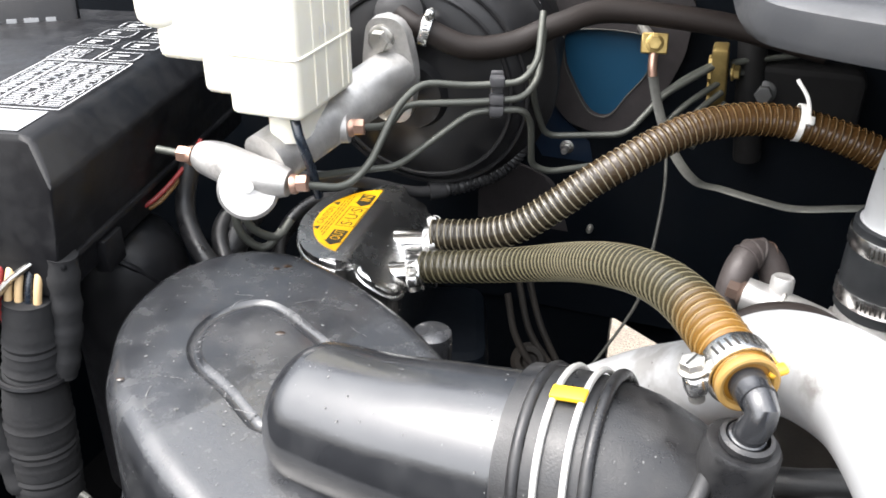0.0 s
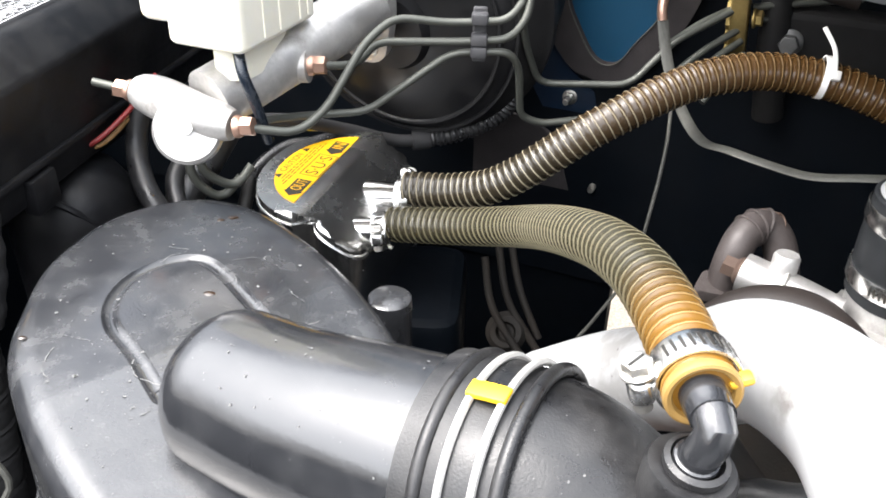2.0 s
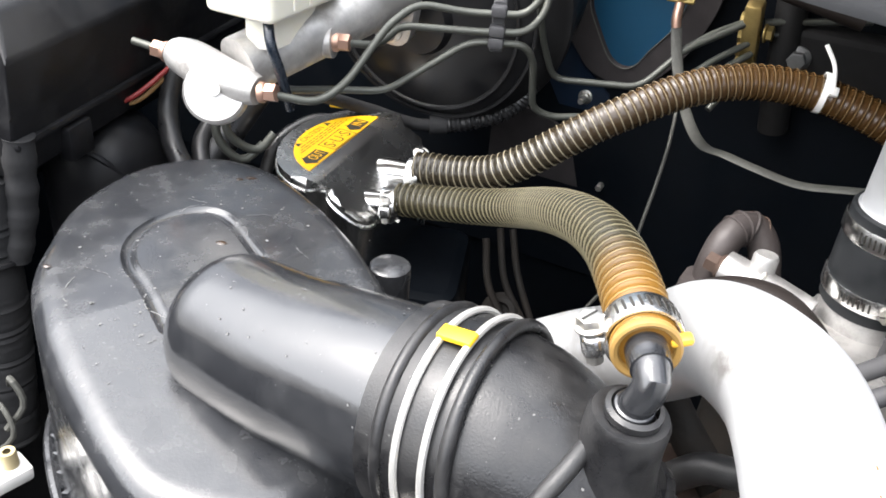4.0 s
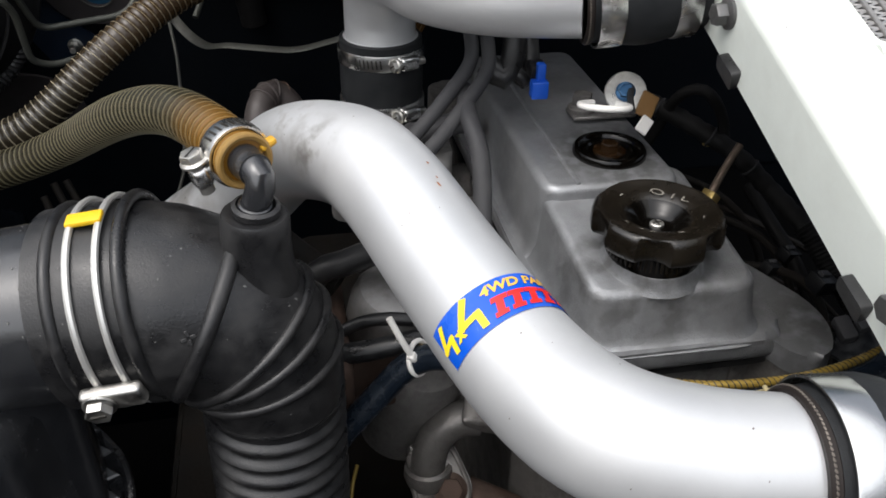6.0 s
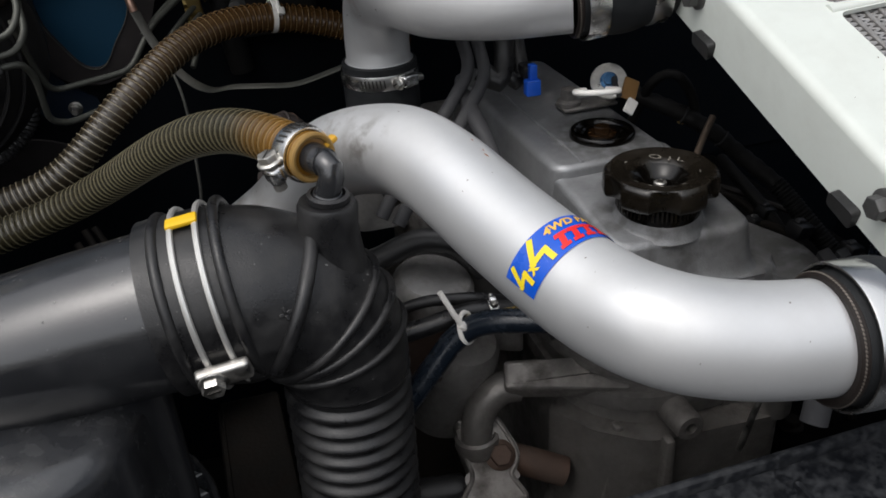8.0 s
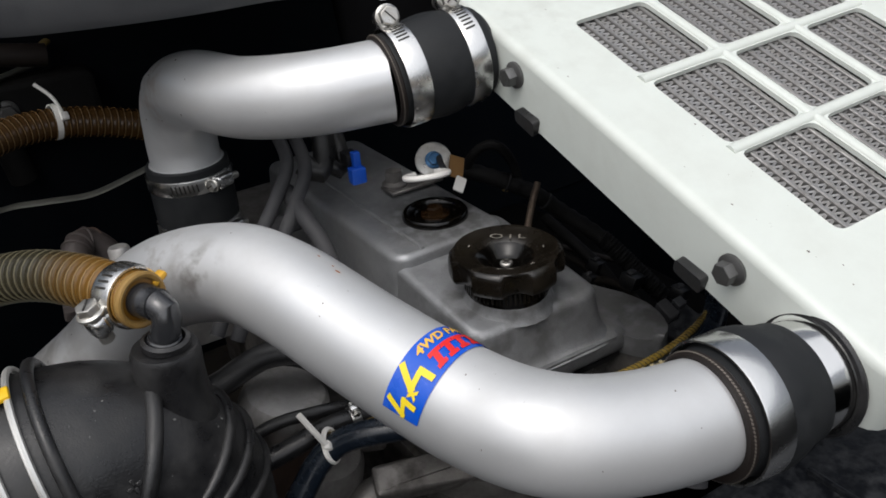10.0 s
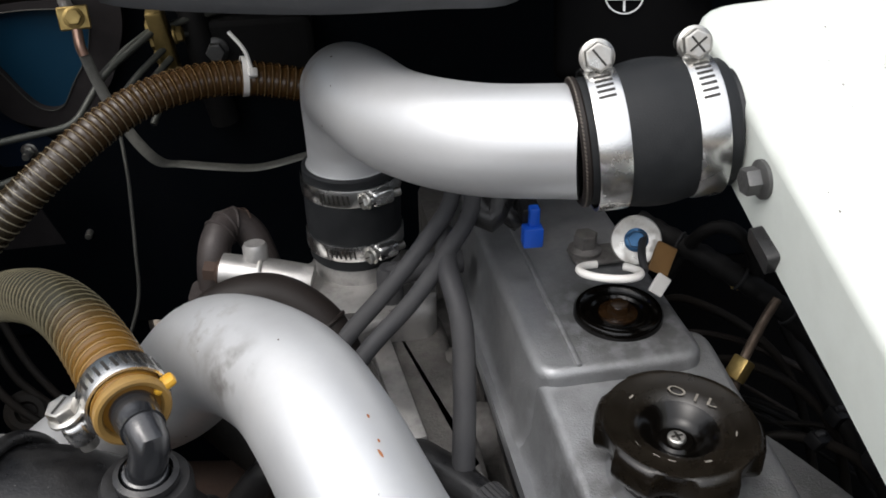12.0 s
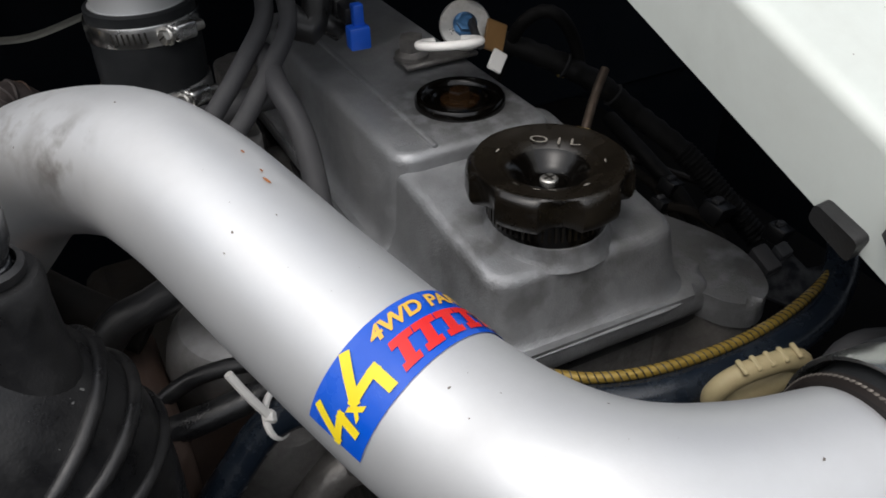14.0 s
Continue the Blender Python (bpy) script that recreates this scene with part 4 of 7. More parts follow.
part("inlet", lathe([(CR - 0.006, 0.0), (CR - 0.0042, 0.0), (CR - 0.0030, 0.008), (CR - 0.0022, 0.027), (CR - 0.006, 0.027)], placed(low_end + LOW_DIR * 0.036, LOW_DIR), 40, close=True), M["polished"], ic, "polished metal inlet pipe")
part("inlet_seal", ring(CR - 0.0006, 0.0024, placed(low_end + LOW_DIR * 0.0560, LOW_DIR), 44, 8), M["rubber"], ic, "black ring between inlet and cover")
part("inlet", lathe([(CR - 0.008, 0.0), (CR - 0.0052, 0.0), (CR - 0.0052, 0.030), (CR - 0.008, 0.030)], placed(up_end + UP_DIR * 0.038, UP_DIR), 40, close=True), M["rubber"], ic, "dark inlet stub inside the rear coupling")
# dirt specks on the cover's top
bm = bmesh.new()
rng = random.Random(4)
for k in range(36):
    x, y = rng.uniform(X0 + 0.006, -0.003) if k % 3 else rng.uniform(0.0, 0.19), rng.uniform(-0.17, 0.15)
    if k % 3 == 0 and any(a - 0.002 < x < b + 0.002 for a, b in COLS) and any(a - 0.002 < y < b + 0.002 for a, b in ROWS_Y):
        continue
    r = 0.00016 + 0.0005 * rng.random() ** 4
    bm.faces.new([bm.verts.new(icm @ Vector((x + r * math.cos(a) * (0.5 + rng.random()), y + 1.6 * r * math.sin(a) * (0.5 + rng.random()), 0.0003))) for a in (0, 1.3, 2.5, 3.8, 5.1)])
ob = part("dirt_speck", bm, M["weld"], cover, "small dark dirt specks")
ob["kind"] = "stuff"
# pressed brand lettering: plain raised bars
bm = bmesh.new()
for k in range(9):
    x = 0.043 + k * 0.0118
    box((0.0075, 0.012, 0.0014), icm @ Matrix.Translation((x, 0.108, 0.0003)), 0.0006, 1, bm=bm)
prism([(0, 0.009), (-0.008, -0.004), (0.008, -0.004)], -0.0004, 0.0010, icm @ Matrix.Translation((0.024, 0.106, 0)), bm=bm)
part("pressed_mark", bm, M["white"], cover, "row of raised pressed marks")


# ---- engine ----
VC = Vector((0.335, 0.312, 0))
vcm = car_frame(VC)
engine_cover = thing("valve_cover", car(VC, 0.045, 0.03, 1.06), "grey painted cast valve cover with an oily filler recess", "valve cover")
# raised rear deck
FOOT = ((0.0125, 1.0745), (0.0085, 1.0762), (0.0055, 1.0790), (0.0042, 1.0830))
bm = domed(rounded([(0.0, 0.0), (0.090, 0.0), (0.090, 0.230), (0.0, 0.230)], 0.014, 7), 1.088, 1.129, 0.0058, 6, 0.0034, FOOT)
bm.transform(vcm)
part("rear_deck", bm, M["cast"], engine_cover)
# groove ridge along the deck
bm = box((0.0035, 0.225, 0.0028), vcm @ Matrix.Translation((0.0225, 0.116, 1.129)), 0.0012, 2)
part("ridge", bm, M["cast"], engine_cover)
# lower front deck
bm = domed(rounded([(0.003, -0.084), (0.101, -0.087), (0.101, 0.03), (0.001, 0.03)], 0.014, 7), 1.087, 1.109, 0.0058, 6, 0.0028, FOOT)
# its top rises towards the step
for v in bm.verts:
    v.co.z += 0.130 * (v.co.y + 0.086) * min(1.0, max(0.0, (v.co.z - 1.0875) / 0.0150))
bm.transform(vcm)
part("front_deck", bm, M["cast"], engine_cover)
bm = lathe([(0.0268, -0.010), (0.0258, 0.0010), (0.0250, 0.0060), (0.0245, 0.0105), (0.0235, 0.0120), (0, 0.0120)], vcm @ Matrix.Translation((0.0465, -0.0582, 1.1088)), 40)
part("filler_boss", bm, M["cast"], engine_cover, "raised round filler boss")
bm = lathe([(0, 0.0085), (0.0252, 0.0085), (0.0264, 0.0079), (0.0272, 0.0060), (0.0280, 0.0028), (0.0292, 0.0006), (0.0310, -0.002)], vcm @ Matrix.Translation((0.0465, -0.0582, 1.1122)) @ Matrix.Rotation(radians(7.4), 4, "X"), 48)
part("filler_pad", bm, M["cast"], engine_cover, "raised round pad under the filler cap")
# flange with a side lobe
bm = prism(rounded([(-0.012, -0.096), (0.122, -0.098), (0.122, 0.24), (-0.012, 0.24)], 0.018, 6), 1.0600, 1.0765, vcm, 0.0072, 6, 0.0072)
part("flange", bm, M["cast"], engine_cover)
LOBE = [(0.092, -0.080), (0.1060, -0.0865), (0.1110, -0.0960), (0.1165, -0.1070), (0.1270, -0.1135), (0.1390, -0.1090), (0.1460, -0.0990), (0.1505, -0.0860), (0.1512, -0.0700), (0.1450, -0.0480), (0.122, 0.0), (0.100, 0.0)]
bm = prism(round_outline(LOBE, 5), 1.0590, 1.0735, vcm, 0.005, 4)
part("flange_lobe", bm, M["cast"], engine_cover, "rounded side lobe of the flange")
bm = prism(rounded([(-0.011, -0.092), (0.120, -0.094), (0.120, 0.24), (-0.011, 0.24)], 0.016, 4), 1.0555, 1.0599, vcm)
part("gasket", bm, M["rubber"], engine_cover, "thin dark gasket")
bm = prism(round_outline([(0.122 + (w - 0.122) * 0.93, -0.06 + (e + 0.06) * 0.93) for w, e in LOBE], 4), 0.955, 1.0585, vcm, 0.003, 2)
part("lobe_casting", bm, M["grease"], engine_cover, "rough greasy casting under the side lobe")
# filler recess with a wet bolt
rm = vcm @ Matrix.Translation((0.056, 0.041, 1.129))
bm = lathe([(0.0240, -0.002), (0.0240, 0.0030), (0.0228, 0.0046), (0.0208, 0.0048), (0.0192, 0.0036), (0.0184, 0.0016), (0.0165, 0.0024), (0.0150, 0.0024), (0.0138, 0.0010), (0, 0.0010)], rm, 44)
recess = part("grommet", bm, M["wet_black"], engine_cover, "oil-wet black sealing grommet")
part("bolt", hexagon(0.0062, 0.0065, rm @ Matrix.Translation((0, 0, 0.001)), 0.0105), M["oil"], recess, "oil-wet hex bolt")

# oil filler cap with grips round its rim
cap = thing("oil_filler_cap", (0.361, 0.242, 1.110), "black oily filler cap with six grips and raised OIL lettering", "oil filler cap")
cm = Matrix.Translation((0.360, 0.242, 1.1225)) @ Matrix.Rotation(math.atan2(BACK.y, BACK.x) - math.pi / 2 + radians(4), 4, "Z") @ Matrix.Diagonal((1.015, 1.015, 1.0, 1.0))
bm = bmesh.new()
rings = []
N = 96
for r0, h, wave in ((0.0306, 0.0068, 0.9), (0.0340, 0.0072, 1.0), (0.0354, 0.0090, 1.0), (0.0360, 0.0120, 1.0), (0.0358, 0.0178, 0.9), (0.0351, 0.0208, 0.6), (0.0338, 0.0224, 0.2), (0.0325, 0.0231, 0), (0.0308, 0.0229, 0), (0.0290, 0.0220, 0), (0.0230, 0.0212, 0), (0.0190, 0.0200, 0), (0.0172, 0.0186, 0)):
    rr = []
    for k in range(N):
        a = 2 * math.pi * k / N
        dent = max(0.0, math.cos(6 * a)) ** 0.6
        r = r0 - wave * 0.0058 * dent
        rr.append(bm.verts.new(cm @ Vector((r * math.cos(a), r * math.sin(a), h))))
    rings.append(rr)
for a, b in zip(rings, rings[1:]):
    for k in range(N):
        bm.faces.new((a[k], a[(k + 1) % N], b[(k + 1) % N], b[k]))
part("cap_body", bm, M["cap"], cap)
# bowl blacker than the cap round it: wet oil plus painted recess shade
part("bowl", lathe([(0.0172, 0.0186), (0.0150, 0.0172), (0.0122, 0.0138), (0.0100, 0.0116), (0.0080, 0.0110), (0.0068, 0.0122), (0.0048, 0.0122), (0, 0.0122)], cm, 48), M["wet_black"], cap, "deep oil-wet bowl, its shade put into the black colour")
for k in range(60):
    a = 2 * math.pi * k / 60
    part("knurl", box((0.0012, 0.0012, 0.0095), cm @ Matrix.Rotation(a, 4, "Z") @ Matrix.Translation((0.0264, 0, 0.0030)), 0.0), M["cap"], cap)
# neck coloured black for the shade under the cap
part("neck", lathe([(0, -0.012), (0.0262, -0.012), (0.0262, -0.002), (0.0240, 0.010), (0, 0.010)], cm, 40), M["wet_black"], cap, "dark threaded neck under the cap")
bm = lathe([(0, 0.0068), (0.0040, 0.0068), (0.0040, 0.0134), (0.0033, 0.0140), (0, 0.0140)], cm, 20)
scr = part("screw", bm, M["zinc"], cap, "small steel cross-head screw")
bm = box((0.0052, 0.0010, 0.0008), cm @ Matrix.Translation((0, 0, 0.0140)))
box((0.0010, 0.0052, 0.0008), cm @ Matrix.Translation((0, 0, 0.0140)), bm=bm)
part("cross_slot", bm, M["ink"], scr)


def on_cap(x, y):
    r = math.hypot(x, y)
    return cm @ Vector((x, y, 0.0214 + (r - 0.023) * 0.12 + 0.0004))


TURN = Matrix.Rotation(radians(-45), 2)
# letters and marks lighter than the cap: oil glints painted as colour
bm = letter_mesh("O I L", 0.0048, lambda x, y: on_cap(*(TURN @ Vector((x - 0.0115, y + 0.0172)))), fit=0.0225)
part("lettering", bm, M["cap_letter"], cap, "raised letters OIL, pale colour for the glint of wet oil")
for a in (2.08, -0.63, 3.16, -2.9, -2.5, -2.23, -1.6):
    bm = bmesh.new()
    patch(0, 0.0030, 0, 0.0010, lambda x, y, a=a: on_cap(0.0235 * math.cos(a) - x * math.sin(a), 0.0235 * math.sin(a) + x * math.cos(a) + y), 2, 1, bm)
    part("raised_mark", bm, M["cap_letter"], cap, "small raised marks, pale colour for oil glints")

# bracket bolt, lifting eye, tag, ring and connector at the back of the cover
bk = thing("lifting_bracket", car(VC, 0.060, 0.10, 1.130), "small steel bracket bolted to the valve cover", "bracket")
bm = box((0.046, 0.020, 0.0030), vcm @ Matrix.Translation((0.070, 0.096, 1.1325)), 0.001, 1)
part("plate", bm, M["alu_dark"], bk)
part("bolt", hexagon(0.0072, 0.0125, vcm @ Matrix.Translation((0.056, 0.099, 1.134)), 0.0098), M["alu_dark"], bk, "dull flanged bolt")
eye = Vector((0.424, 0.350, 1.160))
bm = tube(smooth_path([car(VC, 0.088, 0.092, 1.134), car(VC, 0.088, 0.080, 1.148), eye], 6), 0.0035, 10)
part("stem", bm, M["alu_dark"], bk)
ed = Vector((-0.52, -0.62, 0.58))
em = placed(eye, ed)
eyelet = thing("earth_terminal", eye, "round galvanised earth washer with a blue-tinted bolt", "washer")
part("washer", lathe([(0.004, 0), (0.0135, 0), (0.0138, 0.0006), (0.0138, 0.0016), (0.0132, 0.0021), (0.004, 0.0021)], em, 32, close=True), M["zinc"], eyelet)
part("bolt", hexagon(0.0050, 0.0065, em @ Matrix.Translation((0, 0, 0.002)), 0.0066), M["blue_bolt"], eyelet, "blue-tinted bolt head")
bm = tube(smooth_path([eye + Vector((0.001, -0.004, 0.004)), eye + Vector((-0.010, -0.016, 0.004)), eye + Vector((-0.016, -0.026, 0.0))], 5), 0.0022, 8)
part("cable", bm, M["engine_hose"], eyelet)
tag = box((0.0120, 0.0020, 0.0165), placed(eye + Vector((0.0015, -0.0200, -0.0015)), (0.60, 0.30, 0.7), (0.5, 0.8, 0)), 0.0006, 1)
solid("brown_tag", tag, M["brown_tag"], "worn brown metal tag hanging at the terminal", "tag")
bm = box((0.0085, 0.0022, 0.0110), placed(eye + Vector((-0.007, -0.029, -0.010)), (0.65, 0.1, 0.7), (0.5, 0.8, 0)), 0.0006, 1)
solid("white_tag", bm, M["white_plastic"], "small white plastic tag below the terminal", "tag")
rc, rr_ = Vector((0.381, 0.320, 1.171)), 0.0150
rx, ry = Vector((0.80, -0.60, 0.0)), Vector((0.50, 0.66, -0.45))
pts = [rc + rx * (rr_ * math.cos(a)) + ry * (rr_ * 0.85 * math.sin(a)) + Vector((0, 0, 0.003 * math.sin(a))) for a in [radians(115 + 305 * k / 28) for k in range(29)]]
solid("white_loop", tube(pts, 0.0021, 10), M["white_plastic"], "white plastic loop lying at the filler recess", "plastic loop")
conn = thing("wiring_connector", (0.381, 0.382, 1.150), "bright blue plastic wiring connector behind the valve cover", "connector")
m = Matrix.Translation((0.380, 0.386, 1.158)) @ Matrix.Rotation(radians(-22), 4, "Z") @ Matrix.Scale(0.82, 4)
part("housing", box((0.014, 0.011, 0.015), m, 0.0015, 2), M["blue"], conn)
part("latch", box((0.0070, 0.008, 0.014), m @ Matrix.Translation((0.001, 0.002, 0.014)), 0.001, 2), M["blue"], conn)
part("plug", box((0.013, 0.018, 0.012), m @ Matrix.Translation((0, 0.013, 0.012)), 0.002, 2), M["darkplastic"], conn, "black mating plug")


def hose(name, pts, r, material, label, category, group="", seg=14, step=0.006):
    return solid(name, tube(even(smooth_path(pts, 8), step), r, seg), M[material], label, category, group)


# twin breather hoses
hose("coolant_hose", [(0.362, 0.450, 1.190), (0.352, 0.428, 1.170), (0.328, 0.417, 1.153), (0.299, 0.409, 1.134), (0.270, 0.402, 1.117), (0.245, 0.398, 1.090)], 0.0050, "engine_hose", "grey rubber hose beside the valve cover", "hose", "twin hoses")
hose("coolant_hose", [(0.370, 0.440, 1.188), (0.358, 0.416, 1.167), (0.335, 0.404, 1.151), (0.307, 0.394, 1.133), (0.276, 0.388, 1.115), (0.250, 0.384, 1.088)], 0.0050, "engine_hose", "grey rubber hose beside the valve cover", "hose", "twin hoses")
hose("breather_pipe", [(0.345, 0.425, 1.150), (0.331, 0.396, 1.146), (0.325, 0.370, 1.128), (0.313, 0.346, 1.100), (0.300, 0.325, 1.070), (0.295, 0.315, 1.03)], 0.0062, "engine_hose", "grey rubber hose running down beside the cover", "hose")
hose("coolant_hose", [(0.385, 0.425, 1.20), (0.380, 0.418, 1.172), (0.370, 0.414, 1.158), (0.362, 0.425, 1.166)], 0.0085, "rubber", "short black hose bend behind the valve cover", "hose")
hose("coolant_hose", [(0.395, 0.425, 1.195), (0.390, 0.410, 1.162), (0.382, 0.408, 1.156), (0.375, 0.42, 1.170)], 0.006, "rubber", "short black hose bend behind the valve cover", "hose")

# engine block, head and manifolds below
block = thing("engine_block", car(VC, 0.05, 0.05, 0.62), "grimy dark engine block under the valve cover", "engine block")
HEAD = [(-0.010, 0.36), (-0.010, -0.030), (0.004, -0.062), (0.032, -0.082), (0.125, -0.084), (0.125, 0.36)]
part("head", prism(rounded(HEAD, 0.018, 4), 0.60, 1.0552, vcm, 0.004, 2), M["alu_dark"], block, "grimy cast aluminium cylinder head")
for z0, z1, grow in ((0.997, 1.010, 0.002), (0.972, 0.986, 0.005)):
    lip = [(-0.010 - grow, 0.36), (-0.010 - grow, -0.030 - grow), (0.004 - grow, -0.062 - grow), (0.032, -0.084 - grow), (0.125 + grow, -0.086 - grow), (0.125 + grow, 0.36)]
    part("head_lip", prism(rounded(lip, 0.022, 6), z0, z1, vcm, 0.004, 3, 0.003), M["alu_dark"], block, "rounded greasy lip of the cylinder head")
bm = prism(rounded([(-0.024, -0.036), (-0.004, -0.074), (0.030, -0.100), (0.130, -0.108), (0.130, -0.06), (0.0, -0.03)], 0.010, 4), 0.62, 0.958, vcm, 0.005, 3)
part("timing_cover", bm, M["grease"], block, "dull greasy cast timing cover")
for w, e, way in ((-0.020, -0.040, 12), (0.004, -0.078, 6), (0.040, -0.104, 0)):
    part("rib", box((0.008, 0.010, 0.20), vcm @ Matrix.Translation((w, e, 0.862)) @ Matrix.Rotation(radians(way), 4, "Y"), 0.003, 2), M["grease"], block, "upright casting rib")
for w, e, z in ((0.052, -0.100, 0.972),):
    m = vcm @ Matrix.Translation((w, e, z)) @ Matrix.Rotation(radians(90), 4, "X")
    part("boss", lathe([(0.0045, 0.004), (0.0045, 0.011), (0.0095, 0.011), (0.0105, 0.009), (0.0115, -0.02), (0.0045, -0.02)], m, 22, close=True), M["grease"], block, "hollow round casting boss")
# inlet manifold with machined edges
man = thing("inlet_manifold", (0.29, 0.42, 1.04), "cast aluminium inlet manifold beside the cylinder head", "inlet manifold")
bm = prism(rounded([(-0.075, 0.03), (-0.022, 0.0), (-0.022, 0.20), (-0.075, 0.20)], 0.010, 3), 0.98, 1.062, vcm, 0.008, 3)
part("plenum", bm, M["alu_dark"], man)
bm = box((0.014, 0.150, 0.010), vcm @ Matrix.Translation((-0.066, 0.105, 1.064)) @ Matrix.Rotation(radians(6), 4, "Z"), 0.002, 2)
part("machined_edge", bm, M["alu"], man, "bright rough-milled edge")
for k in range(3):
    bm = tube(smooth_path([car(VC, -0.03, 0.05 + k * 0.055, 1.04), car(VC, -0.012, 0.05 + k * 0.055, 1.045), car(VC, 0.0, 0.05 + k * 0.055, 1.02)], 5), 0.019, 16)
    part("runner", bm, M["alu_dark"], man)
# inlet casting under the rubber sleeve
tb = thing("inlet_casting", (0.30, 0.49, 1.09), "bright cast aluminium inlet housing under the rubber sleeve", "inlet housing")
part("neck", lathe([(0, 0), (CR - 0.001, 0), (CR - 0.001, 0.022), (CR - 0.004, 0.026), (0, 0.026)], placed(neck - Vector((0, 0, 0.022)), (0, 0, 1)), 40), M["alu"], tb)
bm = prism(rounded([(-0.048, -0.036), (0.045, -0.040), (0.050, 0.030), (-0.045, 0.034)], 0.015, 4), 1.040, 1.088, car_frame((0.318, 0.492, 0)), 0.010, 4)
part("body", bm, M["alu"], tb)
part("pipe", tube(smooth_path([(0.286, 0.500, 1.090), (0.262, 0.515, 1.095), (0.236, 0.531, 1.0985)], 6), 0.0125, 20), M["alu"], tb)
part("clip", ring(0.0132, 0.0016, placed((0.258, 0.518, 1.0955), (-0.85, 0.5, 0.1)), 28, 8), M["zinc"], tb)
part("bolt", hexagon(0.0070, 0.012, placed((0.236, 0.531, 1.0985), (-0.85, 0.5, 0.1)), 0.009), M["rust"], tb, "rusty banjo bolt")
part("bracket", box((0.030, 0.016, 0.006), placed((0.302, 0.446, 1.088), (0, 0.2, 1)), 0.002, 2), M["alu"], tb)
part("stub", lathe([(0, 0), (0.0085, 0), (0.0085, 0.020), (0.0065, 0.024), (0, 0.024)], placed((0.325, 0.462, 1.088), (0, 0, 1)), 20), M["engine_hose"], tb, "grey rubber-capped stub")
hose("vacuum_hose", [(0.325, 0.462, 1.105), (0.345, 0.452, 1.112), (0.368, 0.446, 1.112)], 0.0080, "engine_hose", "short grey hose from the inlet housing", "hose")
eg = thing("recirculation_pipe", (0.236, 0.55, 1.07), "scaled grey-brown steel gas pipe arching behind the inlet housing", "steel pipe")
ew_ = even(smooth_path([(0.231, 0.548, 1.065), (0.235, 0.553, 1.092), (0.243, 0.562, 1.107), (0.256, 0.570, 1.110), (0.267, 0.566, 1.100), (0.271, 0.555, 1.080), (0.271, 0.545, 1.06)], 8), 0.003)
part("pipe", tube(ew_, 0.0110, 22), M["egr"], eg)
part("flange", prism(rounded([(-0.021, -0.009), (0.014, -0.013), (0.021, 0.008), (-0.010, 0.014)], 0.006, 4), -0.004, 0.004, placed((0.231, 0.547, 1.074), (0.1, -0.15, 1)), 0.0015, 2), M["egr"], eg, "two-bolt pipe flange")
for k in (17, 19, 21):
    part("crimp", ring(0.0112, 0.0011, placed(ew_[k], ew_[k + 1] - ew_[k]), 26, 8), M["egr"], eg)
part("stub", lathe([(0, -0.004), (0.0080, -0.004), (0.0080, 0.013), (0.0068, 0.0150), (0, 0.0150)], placed((0.257, 0.522, 1.103), (0.05, 0.1, 1)), 22), M["alu"], eg, "cast stub on the alloy pipe")
hose("vacuum_hose", [(0.196, 0.352, 1.020), (0.205, 0.342, 1.044), (0.219, 0.336, 1.054), (0.233, 0.328, 1.058), (0.246, 0.320, 1.058), (0.262, 0.312, 1.056), (0.285, 0.31, 1.045)], 0.0042, "rubber", "thin black hose running across the compressor housing", "hose")
hose("oil_hose", [(0.190, 0.38, 1.045), (0.209, 0.371, 1.074), (0.224, 0.365, 1.080), (0.239, 0.359, 1.086), (0.252, 0.351, 1.089), (0.268, 0.338, 1.085), (0.285, 0.33, 1.06)], 0.0085, "rubber", "black hose over the compressor housing", "hose")
coil = placed((0.252, 0.570, 1.1100), (0.8, 0.1, -0.25))
solid("hose_spring", tube([coil @ Vector((0.0113 * math.cos(k * math.pi / 10), 0.0113 * math.sin(k * math.pi / 10), 0.00018 * k)) for k in range(81)], 0.0006, 6), M["rust"], "thin rusty spring wire round a hose elbow", "spring")
# turbo side: heat shield, black coupling ring, silver casting
arch = thing("rubber_elbow", (0.225, 0.44, 1.09), "dark ribbed rubber elbow behind the silver pipe's bend", "rubber elbow")
aw = even(smooth_path([(0.178, 0.442, 1.085), (0.196, 0.446, 1.114), (0.218, 0.447, 1.130), (0.243, 0.438, 1.133), (0.262, 0.420, 1.120), (0.270, 0.402, 1.095)], 8), 0.003)
part("elbow", tube(aw, 0.013, 22), M["vac_hose"], arch)
af = frames(aw)
for i in (8, len(aw) - 10):
    part("rib", ring(0.0132, 0.0013, placed(aw[i], af[i][0]), 28, 8), M["vac_hose"], arch)
sh = thing("heat_shield", (0.17, 0.37, 1.02), "rusty pressed heat shield over the exhaust side", "heat shield")
bm = prism(rounded([(0.13, 0.33), (0.20, 0.30), (0.235, 0.40), (0.16, 0.44)], 0.012, 3), 1.020, 1.050, Matrix(), 0.008, 3)
part("plate", bm, M["rust"], sh)
part("fold", box((0.09, 0.012, 0.05), placed((0.205, 0.325, 1.02), (0.1, 0, 1)), 0.004, 2), M["rust"], sh)
turbo = thing("turbo_housing", (0.255, 0.33, 1.03), "dull silver cast compressor housing under the pipe", "turbo housing")
